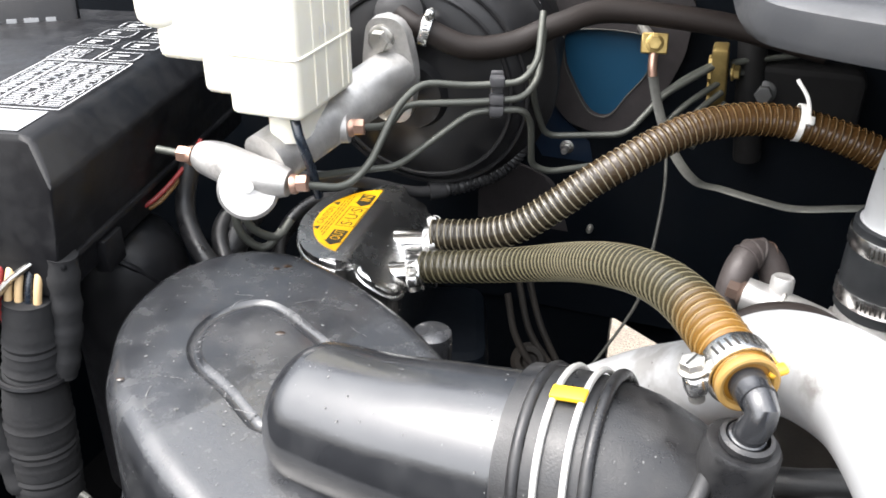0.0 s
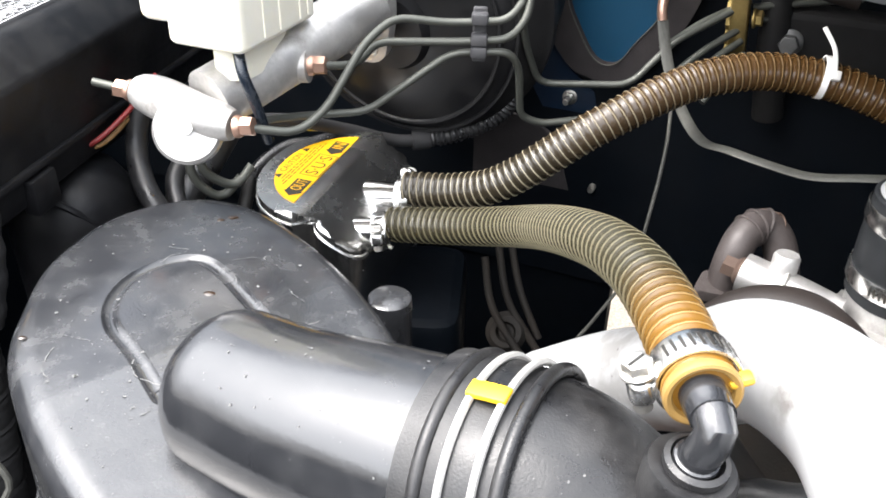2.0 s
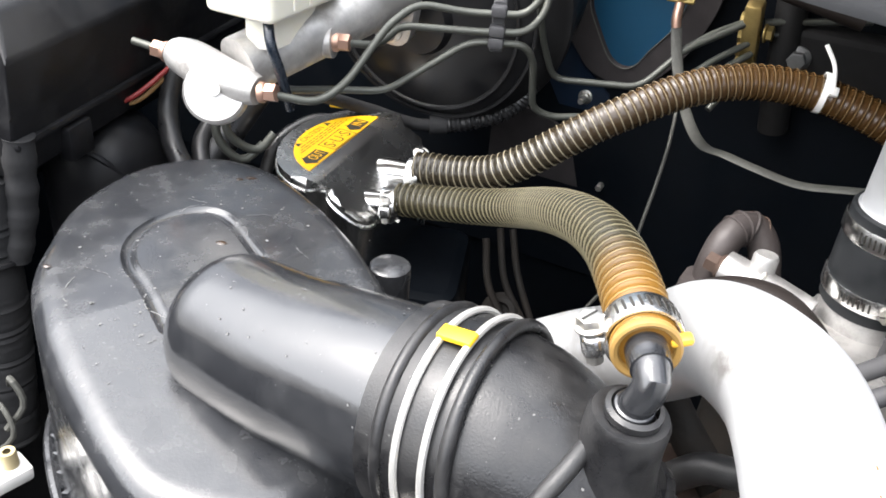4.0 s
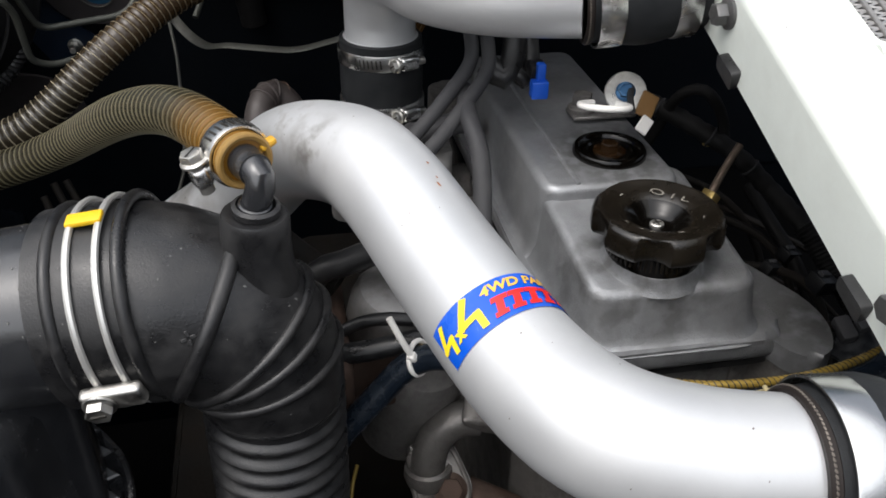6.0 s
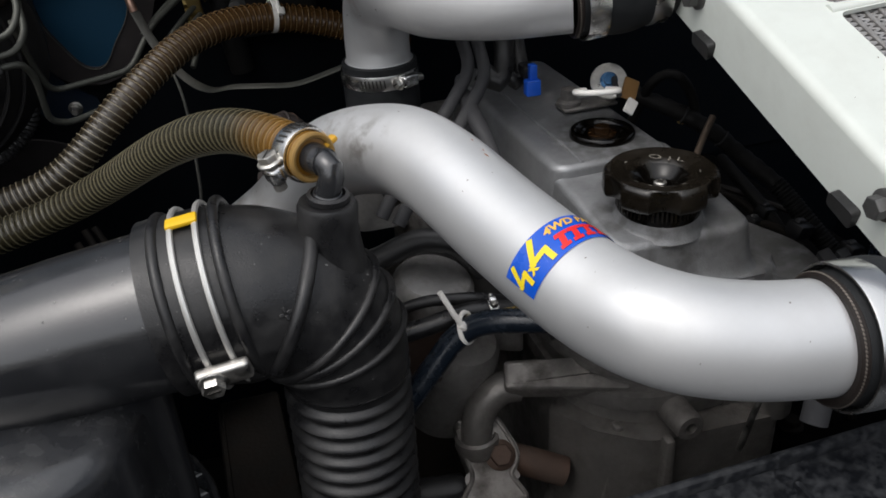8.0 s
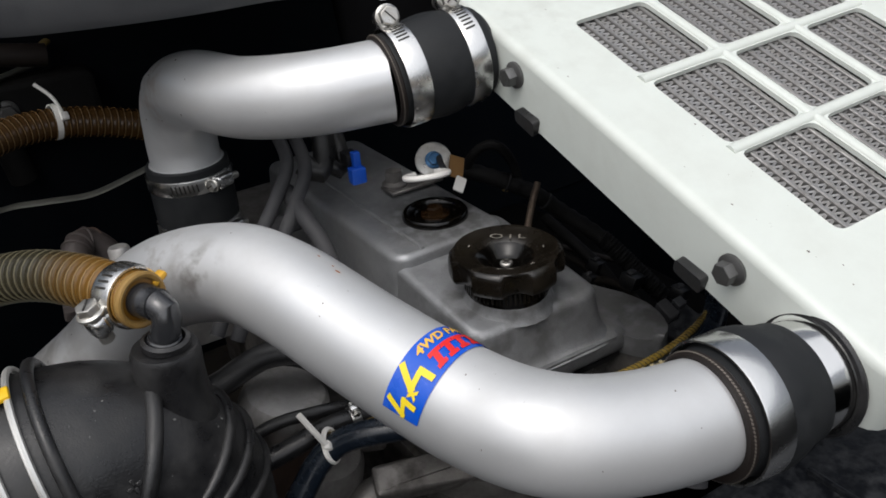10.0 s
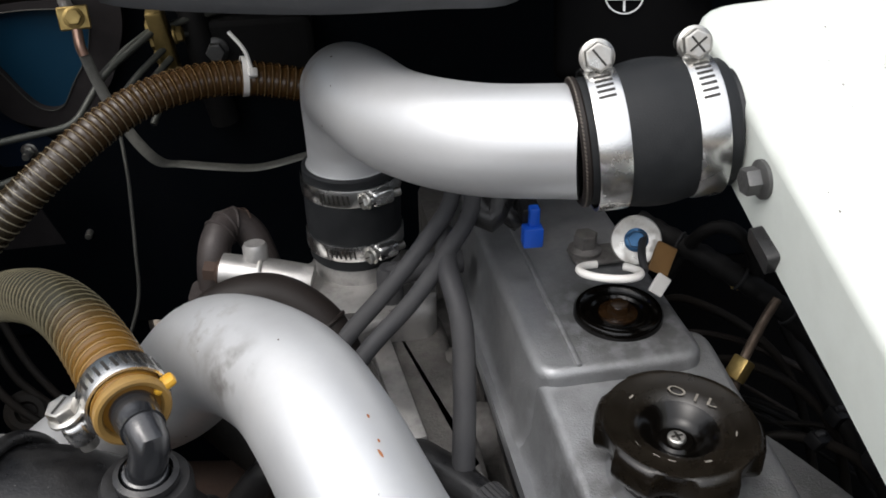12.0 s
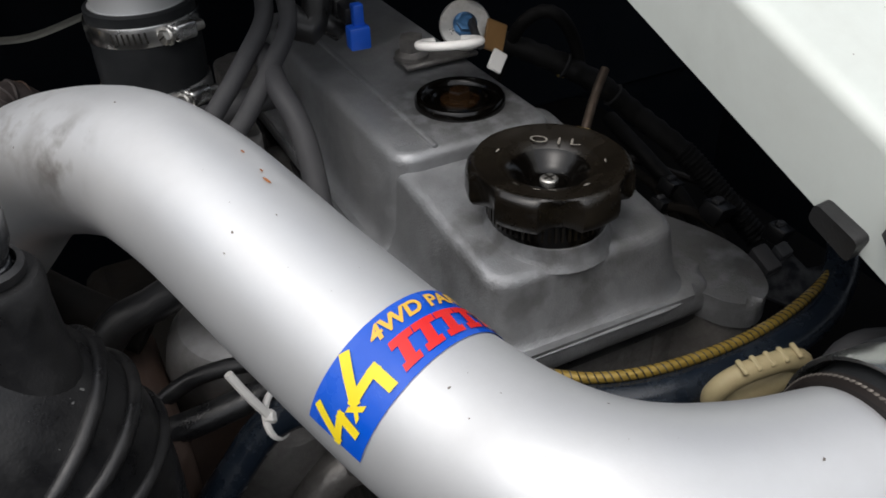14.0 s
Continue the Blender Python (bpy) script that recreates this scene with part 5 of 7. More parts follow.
part("scroll", lathe([(0, -0.060), (0.030, -0.060), (0.0305, -0.004), (0.0304, 0.010), (0.0288, 0.0180), (0.0255, 0.0225), (0.020, 0.0240), (0, 0.0245)], placed((0.250, 0.350, 1.040), (0.12, -0.20, 0.95)), 36), M["dull_alu"], turbo)
part("lower_body", lathe([(0, -0.075), (0.030, -0.075), (0.0315, -0.020), (0.0300, -0.004), (0.0260, 0.003), (0, 0.006)], placed((0.262, 0.332, 1.008), (0.10, -0.28, 0.95)), 36), M["alu_dark"], turbo, "greasy lower housing")
part("outlet", tube(smooth_path([(0.222, 0.372, 1.060), (0.205, 0.395, 1.074), (0.19, 0.42, 1.088)], 5), 0.010, 18), M["iron"], turbo)
hose("oil_feed_hose", [(0.180, 0.330, 1.045), (0.215, 0.312, 1.052), (0.250, 0.298, 1.058), (0.280, 0.290, 1.050)], 0.0065, "rubber", "thin black hose across the turbo housing", "hose")
hose_clamp(Vector((0.262, 0.294, 1.056)), (0.9, -0.3, 0.0), 0.0068, (0, -0.3, 1), (0, -1, 0), 0.006, "tiny screw clamp on a thin hose", screw=0.0022, length=0.010, slots=2)
# braided hose bundle with a white tie
hose("braided_hose", [(0.160, 0.300, 0.98), (0.205, 0.292, 1.030), (0.233, 0.282, 1.060), (0.258, 0.250, 1.072), (0.298, 0.206, 1.074), (0.318, 0.178, 1.075), (0.347, 0.158, 1.076), (0.391, 0.143, 1.076), (0.436, 0.138, 1.078), (0.475, 0.150, 1.090), (0.505, 0.175, 1.10)], 0.0080, "navy", "navy braided hose curving below the valve cover", "hose")
GOLD_WAY = [(0.236, 0.288, 1.063), (0.268, 0.250, 1.078), (0.301, 0.213, 1.082), (0.321, 0.184, 1.083), (0.349, 0.164, 1.084), (0.391, 0.149, 1.084), (0.436, 0.144, 1.084), (0.474, 0.147, 1.086)]
bm = tube(even(smooth_path(GOLD_WAY, 8), 0.004), 0.0024, 12)
gold = solid("gold_braided_cable", bm, M["gold_braid"], "gold braided cable along the navy hose", "cable")
helix_pts = even(smooth_path(GOLD_WAY, 8), 0.0009)
fr = frames(helix_pts)
bm = bmesh.new()
for off in (0, math.pi):
    tube([p + (u * math.cos(i * 0.9 + off) + v * math.sin(i * 0.9 + off)) * 0.0024 for i, (p, (t, u, v)) in enumerate(zip(helix_pts, fr))], 0.0004, 4, bm=bm)
part("thread", bm, M["ink"], gold, "dark thread wound round the cable")
tie = thing("cable_tie", (0.233, 0.287, 1.058), "white plastic tie knotted round a braided hose", "cable tie", "cable ties")
td = Vector((0.5, -0.75, 0.3)).normalized()
part("loop", ring(0.0098, 0.0016, placed((0.233, 0.284, 1.060), td), 28, 8), M["white_plastic"], tie)
part("tail", tube(smooth_path([(0.226, 0.280, 1.068), (0.221, 0.283, 1.080), (0.217, 0.288, 1.092)], 4), 0.0019, 8), M["white_plastic"], tie)
part("head", box((0.006, 0.005, 0.005), placed((0.227, 0.280, 1.066), td), 0.001, 1), M["white_plastic"], tie)
# oil dipstick handle, cream plastic
dk = thing("dipstick", (0.352, 0.128, 1.08), "cream plastic dipstick handle with moulded marks", "dipstick")
dm = Matrix.Translation((0.3475, 0.1305, 1.1035)) @ axes((-0.10, -0.22, 1), (0.42, 0.90, 0))
loop_way = [Vector((0.0190 * math.copysign(abs(math.cos(a)) ** 0.75, math.cos(a)), 0, -0.0075 + 0.0095 * math.sin(a) - 0.0030 * math.cos(a) * min(0.0, math.sin(a)))) for a in [2 * math.pi * k / 40 for k in range(41)]]
part("grip", tube([dm @ q for q in loop_way], 0.0050, 14, squash=0.85), M["cream"], dk, "looped finger grip")
web = box((0.0120, 0.0085, 0.024), dm @ Matrix.Translation((-0.002, 0, -0.030)), 0.0025, 2)
part("shank", web, M["cream"], dk)
part("rod", lathe([(0, -0.14), (0.0022, -0.14), (0.0022, -0.028), (0, -0.028)], dm, 10), M["zinc"], dk)
bm = bmesh.new()
for k in range(5):
    box((0.0022, 0.0068, 0.0016), dm @ Matrix.Translation((-0.0120 + k * 0.0060, 0, 0.0062)), 0.0005, 1, bm=bm)
part("moulded_mark", bm, M["cream"], dk, "raised moulded marks")
# hose near the front coupling
hose("coolant_hose", [(0.33, 0.10, 1.05), (0.350, 0.108, 1.088), (0.372, 0.110, 1.104), (0.395, 0.100, 1.100), (0.42, 0.09, 1.07)], 0.0075, "engine_hose", "dark grey hose arching beside the front coupling", "hose")
# water outlet with bent pipe
wo = thing("water_outlet", (0.24, 0.26, 0.95), "dull cast water outlet with a bent pipe", "water outlet")
wm = Matrix.Translation((0.249, 0.300, 0.9434)) @ Matrix(((0.902, -0.431, 0), (0.297, 0.622, 0.724), (-0.312, -0.653, 0.690))).transposed().to_4x4()
part("pipe", tube(even(smooth_path([(0.283, 0.294, 0.980), (0.270, 0.299, 0.980), (0.257, 0.303, 0.968), (0.250, 0.302, 0.950), (0.248, 0.300, 0.925)], 6), 0.004), 0.0118, 22), M["grease"], wo, "bent greasy metal pipe")
bm = bmesh.new()
for a in (0.6, -0.9):
    box((0.010, 0.0012, 0.0010), placed((0.2832, 0.2938, 0.980), (0.93, -0.34, 0.05), (0, 0, 1)) @ Matrix.Rotation(a, 4, "Z"), bm=bm)
part("end_mark", bm, M["ink"], wo, "cross cut into the pipe's end")
CAST = [(-0.0150, 0.0125), (-0.0090, 0.0180), (0.0160, 0.0180), (0.0210, 0.0080), (0.0285, -0.0100), (0.0285, -0.0210), (0.0200, -0.0290), (0.0320, -0.0500), (-0.0260, -0.0500), (-0.0090, -0.0270), (-0.0130, -0.0100)]
part("casting", prism(rounded(CAST, 0.006, 4), -0.022, 0.003, wm, 0.004, 3), M["grease"], wo, "greasy cast outlet with a raised rim")
part("collar", lathe([(0.0120, -0.004), (0.0150, -0.004), (0.0168, 0.002), (0.0160, 0.008), (0.0135, 0.0095), (0.0120, 0.008)], placed((0.249, 0.300, 0.938), (0.02, 0.12, 1)), 32, close=True), M["grease"], wo, "raised collar round the pipe")
part("rim", tube([wm @ Vector((x * 0.90 + 0.0005, y * 0.90 - 0.001, 0.0032)) for x, y in rounded(CAST, 0.006, 4)[5:]], 0.0018, 8), M["grease"], wo)
part("bolt", hexagon(0.0082, 0.0090, wm @ Matrix.Translation((0.0140, -0.0135, 0.003)), 0.0112), M["rust"], wo, "rusty flanged bolt")
part("outlet", tube([wm @ Vector(q) for q in ((0.0250, -0.0170, -0.012), (0.0430, -0.0250, -0.010), (0.0620, -0.0340, -0.012))], 0.0115, 18), M["rust"], wo, "brownish side outlet")
part("lower_pipe", tube([wm @ Vector(q) for q in ((-0.0160, -0.0340, -0.016), (-0.0340, -0.0330, -0.012), (-0.0500, -0.0320, -0.014))], 0.0130, 18), M["rubber"], wo, "black rubber hose stub")
hose("wire", [wm @ Vector(q) for q in ((-0.048, 0.004, -0.01), (-0.0515, -0.010, -0.005), (-0.0530, -0.030, -0.005), (-0.0550, -0.060, -0.01))], 0.0014, "gold_braid", "thin yellowed wire hanging beside the water outlet", "wire", seg=8)
bm = prism(rounded([(-0.050, -0.011), (0.040, -0.013), (0.050, 0.004), (0.030, 0.013), (-0.050, 0.011)], 0.004, 3), -0.008, 0.008, Matrix.Translation((0.312, 0.266, 0.990)) @ Matrix.Rotation(radians(-38), 4, "Z") @ Matrix.Rotation(radians(28), 4, "X"), 0.003, 2)
solid("alternator_bracket", bm, M["grease"], "dull greasy cast bracket arm below the pipe", "bracket")
bh = thing("bypass_hose", (0.297, 0.325, 1.04), "short black hose with a ribbed grey ferrule beside the valve cover", "hose")
part("hose", tube(even(smooth_path([(0.280, 0.395, 1.042), (0.288, 0.360, 1.058), (0.297, 0.325, 1.064), (0.3025, 0.300, 1.0625), (0.301, 0.280, 1.053), (0.298, 0.262, 1.035)], 8), 0.005), 0.0100, 18), M["rubber"], bh)
fm = placed((0.3022, 0.3030, 1.0630), (0.2, -0.95, -0.12))
part("ferrule", lathe([(0.0095, -0.006), (0.0112, -0.006), (0.0117, -0.0045), (0.0117, 0.0045), (0.0112, 0.006), (0.0095, 0.006)], fm, 32, close=True), M["engine_hose"], bh, "dusty grey ribbed ferrule")
for k in range(26):
    part("tooth", box((0.0014, 0.0012, 0.0100), fm @ Matrix.Rotation(2 * math.pi * k / 26, 4, "Z") @ Matrix.Translation((0.0119, 0, 0)), 0.0), M["engine_hose"], bh)
# fan shroud
bm = prism(rounded([(-0.30, -0.20), (0.36, -0.20), (0.36, -0.012), (-0.30, -0.012)], 0.03, 4), -0.20, 0.0, car_frame((0.333, 0.112, 1.028)), 0.014, 3)
shroud = thing("fan_shroud", car((0.333, 0.112, 0.83), 0.03, -0.1), "black plastic fan shroud at the front of the engine", "fan shroud")
part("body", bm, M["shroud"], shroud)
sfm = car_frame((0.333, 0.112, 1.028))
part("rear_lip", box((0.62, 0.006, 0.012), sfm @ Matrix.Translation((0.03, -0.0135, 0.001)), 0.002, 2), M["shroud"], shroud)
for k in range(6):
    part("stiffener", box((0.004, 0.15, 0.005), sfm @ Matrix.Translation((-0.22 + k * 0.10, -0.105, 0.001)), 0.0015, 2), M["shroud"], shroud)

# beyond the cover: dipstick tube, wires and hoses in the dark
ds = thing("sensor_pipe", (0.455, 0.290, 1.08), "slim steel tube with a square union", "steel tube")
part("tube", tube(even(smooth_path([(0.448, 0.286, 1.085), (0.455, 0.290, 1.102), (0.474, 0.297, 1.119), (0.486, 0.300, 1.129)], 6), 0.004), 0.0027, 12), M["old_steel"], ds)
part("union", box((0.0095, 0.0095, 0.013), placed((0.454, 0.290, 1.100), (0.55, 0.1, 0.6)), 0.001, 2), M["brass"], ds, "square brass union")
hr = thing("wiring_harness", (0.53, 0.30, 1.05), "thick dark taped wiring harness with corrugated sleeve beyond the cover", "wiring")
HAR = [(0.470, 0.400, 1.135), (0.492, 0.352, 1.122), (0.512, 0.324, 1.106), (0.529, 0.304, 1.085), (0.534, 0.285, 1.074), (0.537, 0.268, 1.064), (0.540, 0.248, 1.048), (0.545, 0.215, 1.020)]
hw = even(smooth_path(HAR, 8), 0.003)
part("taped_run", tube(hw[:len(hw) * 7 // 10], lambda q: 0.0068 + 0.0005 * math.sin(q * 95), 16), M["wire_dark"], hr, "cloth-taped run of the harness")
part("corrugated_sleeve", tube(even(hw[len(hw) * 7 // 10 - 1:], 0.0009), lambda q: 0.0074 + 0.0006 * math.sin(q * 150), 16), M["wire_dark"], hr, "black corrugated sleeve")
for i in (10, 24, 36):
    part("tape_wrap", ring(0.0068, 0.0011, placed(hw[i], hw[i + 1] - hw[i]), 24, 8), M["tape"], hr)
hose("vacuum_hose", [(0.480, 0.385, 1.085), (0.484, 0.372, 1.118), (0.482, 0.360, 1.140), (0.488, 0.350, 1.150), (0.493, 0.339, 1.149), (0.506, 0.336, 1.130), (0.512, 0.334, 1.108)], 0.0040, "wire_dark", "thin black hose looping up beyond the cover", "hose")
hose("vacuum_hose", [(0.552, 0.335, 1.062), (0.542, 0.316, 1.060), (0.538, 0.293, 1.050), (0.536, 0.268, 1.035), (0.536, 0.245, 1.01)], 0.0052, "wire_dark", "straight black hose below the harness", "hose")
part("clip", box((0.012, 0.006, 0.005), placed((0.500, 0.342, 1.112), (0.2, -0.3, 0.9), (0.8, -0.5, 0)), 0.001, 1), M["brass"], hr, "small tarnished metal clip")
rng = random.Random(9)
for k in range(8):
    a = Vector((0.47 + 0.05 * rng.random(), 0.34 + 0.12 * rng.random(), 0.98 + 0.06 * rng.random()))
    b = a + Vector((0.045 + 0.02 * rng.random(), -0.06 - 0.05 * rng.random(), 0.03 * (rng.random() - 0.5)))
    c = b + Vector((0.02 + 0.03 * rng.random(), -0.05 - 0.05 * rng.random(), -0.05 * rng.random()))
    hose("cable", [a, (a + b) / 2 + Vector((0.01 * rng.random(), 0.01 * rng.random(), 0.018 * rng.random())), b, c], 0.0013 + 0.0022 * rng.random() ** 2, ("wire_dark", "wire_dark", "vac_hose", "iron")[k % 4], "thin dark cable below the intercooler", "cable", "thin cables", seg=8)
gp = thing("cable_bracket", (0.478, 0.168, 1.03), "dusty grey sheet bracket with a pale connector beside the engine", "bracket")
bm = prism(rounded([(-0.020, -0.012), (0.004, -0.016), (0.020, 0.004), (0.014, 0.016), (0.004, 0.008), (-0.006, 0.018), (-0.020, 0.010)], 0.003, 3), -0.0012, 0.0012, placed((0.478, 0.167, 1.050), (-0.35, -0.25, 0.9), (0.7, 0.3, 0.2)), 0.0006, 1)
part("plate", bm, M["shroud"], gp)
part("connector", box((0.016, 0.010, 0.009), placed((0.474, 0.184, 1.058), (-0.3, -0.3, 0.9), (0.8, -0.3, 0.1)), 0.002, 2), M["engine_hose"], gp, "pale dusty wiring connector")
part("connector_plug", box((0.008, 0.008, 0.007), placed((0.485, 0.180, 1.060), (-0.3, -0.3, 0.9), (0.8, -0.3, 0.1)), 0.0015, 2), M["grey_plastic"], gp)
for x, y, z, s in ((0.535, 0.275, 1.040, 0.016), (0.560, 0.240, 1.020, 0.014), (0.520, 0.235, 1.045, 0.02), (0.500, 0.262, 1.048, 0.014), (0.545, 0.205, 1.030, 0.018)):
    th = thing("wiring_connector", (x, y, z), "small dark wiring connector below the intercooler", "connector", "small connectors")
    part("housing", box((s, s * 0.7, s * 0.6), placed((x, y, z), (0.3, -0.2, 0.9)), 0.0015, 2), M["darkplastic"], th)
    part("clip", box((s * 0.5, s * 0.25, s * 0.2), placed((x, y, z + s * 0.36), (0.3, -0.2, 0.9)), 0.0008, 1), M["engine_hose"], th)
# block low beside the engine, blackened in colour to read as shade
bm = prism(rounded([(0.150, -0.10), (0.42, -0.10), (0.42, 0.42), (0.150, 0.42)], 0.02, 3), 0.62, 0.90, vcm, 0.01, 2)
pump = thing("injection_pump_side", car(VC, 0.28, 0.16, 0.62), "machinery beside the engine, coloured black for the bay's shade", "machinery")
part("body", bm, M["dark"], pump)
for k in range(4):
    pts = [car(VC, 0.128, -0.05 + k * 0.075, 1.02), car(VC, 0.160, -0.055 + k * 0.07, 1.045), car(VC, 0.200, -0.07 + k * 0.05, 1.03), car(VC, 0.225, -0.08 + k * 0.035, 0.90)]
    part("injector_pipe", tube(even(smooth_path(pts, 6), 0.005), 0.0032, 10), M["iron"], pump, "thin dark steel pipe")
    part("pipe_nut", hexagon(0.0070, 0.014, placed(pts[0], (0.9, -0.3, 0.4)), 0.008), M["iron"], pump)
for k in range(5):
    part("bolt", hexagon(0.0070, 0.008, car_frame(car(VC, 0.175, -0.07 + k * 0.09, 0.90)), 0.0095), M["iron"], pump)


# ---- ribbed breather hoses ----
HOSE_A = [(0.012, 0.650, 1.079), (0.050, 0.640, 1.085), (0.087, 0.630, 1.101), (0.150, 0.634, 1.146), (0.220, 0.657, 1.175), (0.287, 0.665, 1.179), (0.356, 0.648, 1.163), (0.42, 0.62, 1.13)]
HOSE_B = [(0.0060, 0.6160, 1.0670), (0.0395, 0.5999, 1.0774), (0.0684, 0.5797, 1.0908), (0.0905, 0.5539, 1.1079), (0.1049, 0.5232, 1.1272), (0.1144, 0.4897, 1.1467), (0.1234, 0.4551, 1.1652), (0.1334, 0.4199, 1.1809), (0.1422, 0.3837, 1.1916), (0.1486, 0.3452, 1.1963), (0.1530, 0.3040, 1.1970)]
HOSE_R, HOSE_PITCH = 0.0134, 0.0058


def ribbed_hose(pts, wall, rib, label):
    th = thing("breather_hose", pts[0], label, "breather hose", "ribbed breather hoses")
    way = even(smooth_path(pts, 10), HOSE_PITCH / 6)
    n = len(way)
    part("hose_wall", tube(way, lambda s: HOSE_R - 0.0004 + 0.00035 * math.cos(2 * math.pi * s * (n - 1) / 6), 22), M[wall], th, "yellowed translucent plastic hose wall")
    fine = even(smooth_path(pts, 10), HOSE_PITCH / 20)
    fr = frames(fine)
    spiral = [p + (u * math.cos(2 * math.pi * i / 20) + v * math.sin(2 * math.pi * i / 20)) * (HOSE_R - 0.00022) for i, (p, (t, u, v)) in enumerate(zip(fine, fr))]
    part("spiral_rib", tube(spiral, 0.00052, 5), M[rib], th, "pale stiff spiral rib")


ribbed_hose(HOSE_A, "hose_a", "rib_a", "brown-stained ribbed plastic hose tied with a white tie")
ribbed_hose(HOSE_B, "hose_b", "rib_b", "olive ribbed plastic hose turning amber at its end")
# end of the lower hose: cut collar, clamp, elbow fitting
end_dir = (Vector(HOSE_B[-1]) - Vector(HOSE_B[-2])).normalized()
end_b = Vector(HOSE_B[-1])
col = lathe([(0.0105, -0.006), (0.0134, -0.002), (0.0139, 0.0004), (0.0136, 0.0018), (0.0126, 0.0023), (0.0110, 0.0016), (0.0102, 0.0)], placed(end_b, end_dir), 36, close=True)
ob = solid("hose_cuff", col, M["amber"], "amber plastic cuff at the cut end of the hose", "hose cuff")
bm = box((0.0036, 0.0090, 0.0060), placed(end_b + Vector((0.0124, 0.0025, 0.0048)), end_dir, (1, 0, 0.35)), 0.0016, 2)
part("tongue", bm, M["amber_bright"], ob, "bright amber tongue of plastic")
hose_clamp(end_b - end_dir * 0.010, end_dir, 0.0143, (-0.95, -0.1, -0.25), (-0.2, -0.2, 0.95), 0.0120, "steel worm-drive clamp at the hose's amber end", screw=0.0050, length=0.022, slots=12)
fit = thing("elbow_fitting", end_b, "shiny black plastic elbow plugged into the intake hose", "elbow fitting")
foot = Vector((0.1510, 0.2880, 1.1765))
part("stub", lathe([(0, -0.012), (0.0084, -0.012), (0.0084, 0.006), (0.0079, 0.0085), (0.0079, 0.012), (0, 0.012)], placed(end_b, end_dir), 26), M["duct"], fit)
knee = [end_b + end_dir * 0.004, end_b + end_dir * 0.0120, end_b + end_dir * 0.0160 + Vector((0, 0, -0.0018)), end_b + end_dir * 0.0168 + Vector((-0.0006, 0, -0.0065)), foot + Vector((0.0003, -0.0003, 0.006)), foot]
part("elbow", tube(knee, lambda q: 0.0074 - 0.0008 * q, 20), M["duct"], fit)
part("foot_ring", ring(0.0068, 0.0013, placed(foot + Vector((0, 0, 0.0055)), (0.05, -0.2, 1)), 28, 8), M["duct"], fit)
part("plug", lathe([(0, -0.002), (0.0121, -0.002), (0.0121, 0), (0, 0)], placed(end_b - end_dir * 0.001, end_dir), 28), M["amber"], fit, "amber inner wall of the cut hose")
part("collar", lathe([(0.0092, 0), (0.0112, 0.001), (0.0112, 0.004), (0.0092, 0.005)], placed(foot + Vector((0, 0, 0.0015)), (0.05, -0.1, 1)), 28, close=True), M["rubber"], fit)

# zip tie round the upper hose
zc = Vector((0.304, 0.664, 1.178))
zt = Vector((0.95, -0.18, -0.10)).normalized()
tie = thing("cable_tie", zc, "white plastic cable tie round the ribbed hose", "cable tie", "cable ties")
part("loop", lathe([(HOSE_R + 0.0005, -0.0022), (HOSE_R + 0.0018, -0.0022), (HOSE_R + 0.0018, 0.0022), (HOSE_R + 0.0005, 0.0022)], placed(zc, zt), 36, close=True), M["white_plastic"], tie)
part("head", box((0.0070, 0.0070, 0.0060), placed(zc + Vector((0.003, -0.0125, 0.0060)), (0.1, -0.8, 0.5)), 0.0012, 2), M["white_plastic"], tie)
part("tail", tube(smooth_path([zc + Vector((0.003, -0.013, 0.007)), zc + Vector((0.001, -0.006, 0.022)), zc + Vector((-0.006, 0.004, 0.034))], 5), 0.0016, 8), M["white_plastic"], tie)

# ---- oil catch can ----
CU, CV = Vector((0.250, 0.968, 0)).normalized(), Vector((0.968, -0.250, 0)).normalized()
can_m = Matrix((CV, CU, UP)).transposed().to_4x4()
can_m.translation = (-0.044, 0.660, 0)
can = thing("oil_catch_can", (-0.044, 0.660, 0.98), "polished steel oil catch can with a yellow caution label", "oil catch can")
outline = [(-0.056 * math.cos(a), 0.076 * math.sin(a)) for a in [radians(-90 + 180 * k / 24) for k in range(25)]]
outline += rounded([(0.012, 0.076), (0.046, 0.066), (0.046, -0.066), (0.012, -0.076)], 0.030, 6)
bm = prism(outline, 0.965, 1.087, Matrix(), 0.005, 3)
bmesh.ops.bisect_plane(bm, geom=bm.verts[:] + bm.edges[:] + bm.faces[:], plane_co=(0.008, 0, 0), plane_no=(1, 0, 0), dist=1e-6)
for v in bm.verts:
    if v.co.z > 1.07 and v.co.x > 0.008:
        v.co.z -= (v.co.x - 0.008) * 0.75
bmesh.ops.transform(bm, matrix=can_m, verts=bm.verts[:])
part("body", bm, M["can_steel"], can)
part("lid_edge", tube([can_m @ Vector((x, y, 1.079 - max(0.0, x - 0.008) * 0.75)) for x, y in outline + outline[:1]], 0.0018, 8), M["can_steel"], can, "rolled seam under the lid")
lab = [(-0.0475 * math.cos(a), 0.060 * math.sin(a)) for a in [radians(-78 + 156 * k / 24) for k in range(25)]]
lab = [(x + 0.003, y) for x, y in lab]
label = part("label", prism(lab, 1.0871, 1.0876, can_m), M["yellow"], can, "yellow caution label")


def on_label(x, y):
    """x along the label's straight edge (reading from OUT to IN), y inwards from it."""
    return can_m @ Vector((-0.0085 - y, -0.054 + x, 1.0879))


bm = letter_mesh("S·U·S", 0.0105, lambda x, y: on_label(0.0385 + x, 0.0015 + y), fit=0.031)
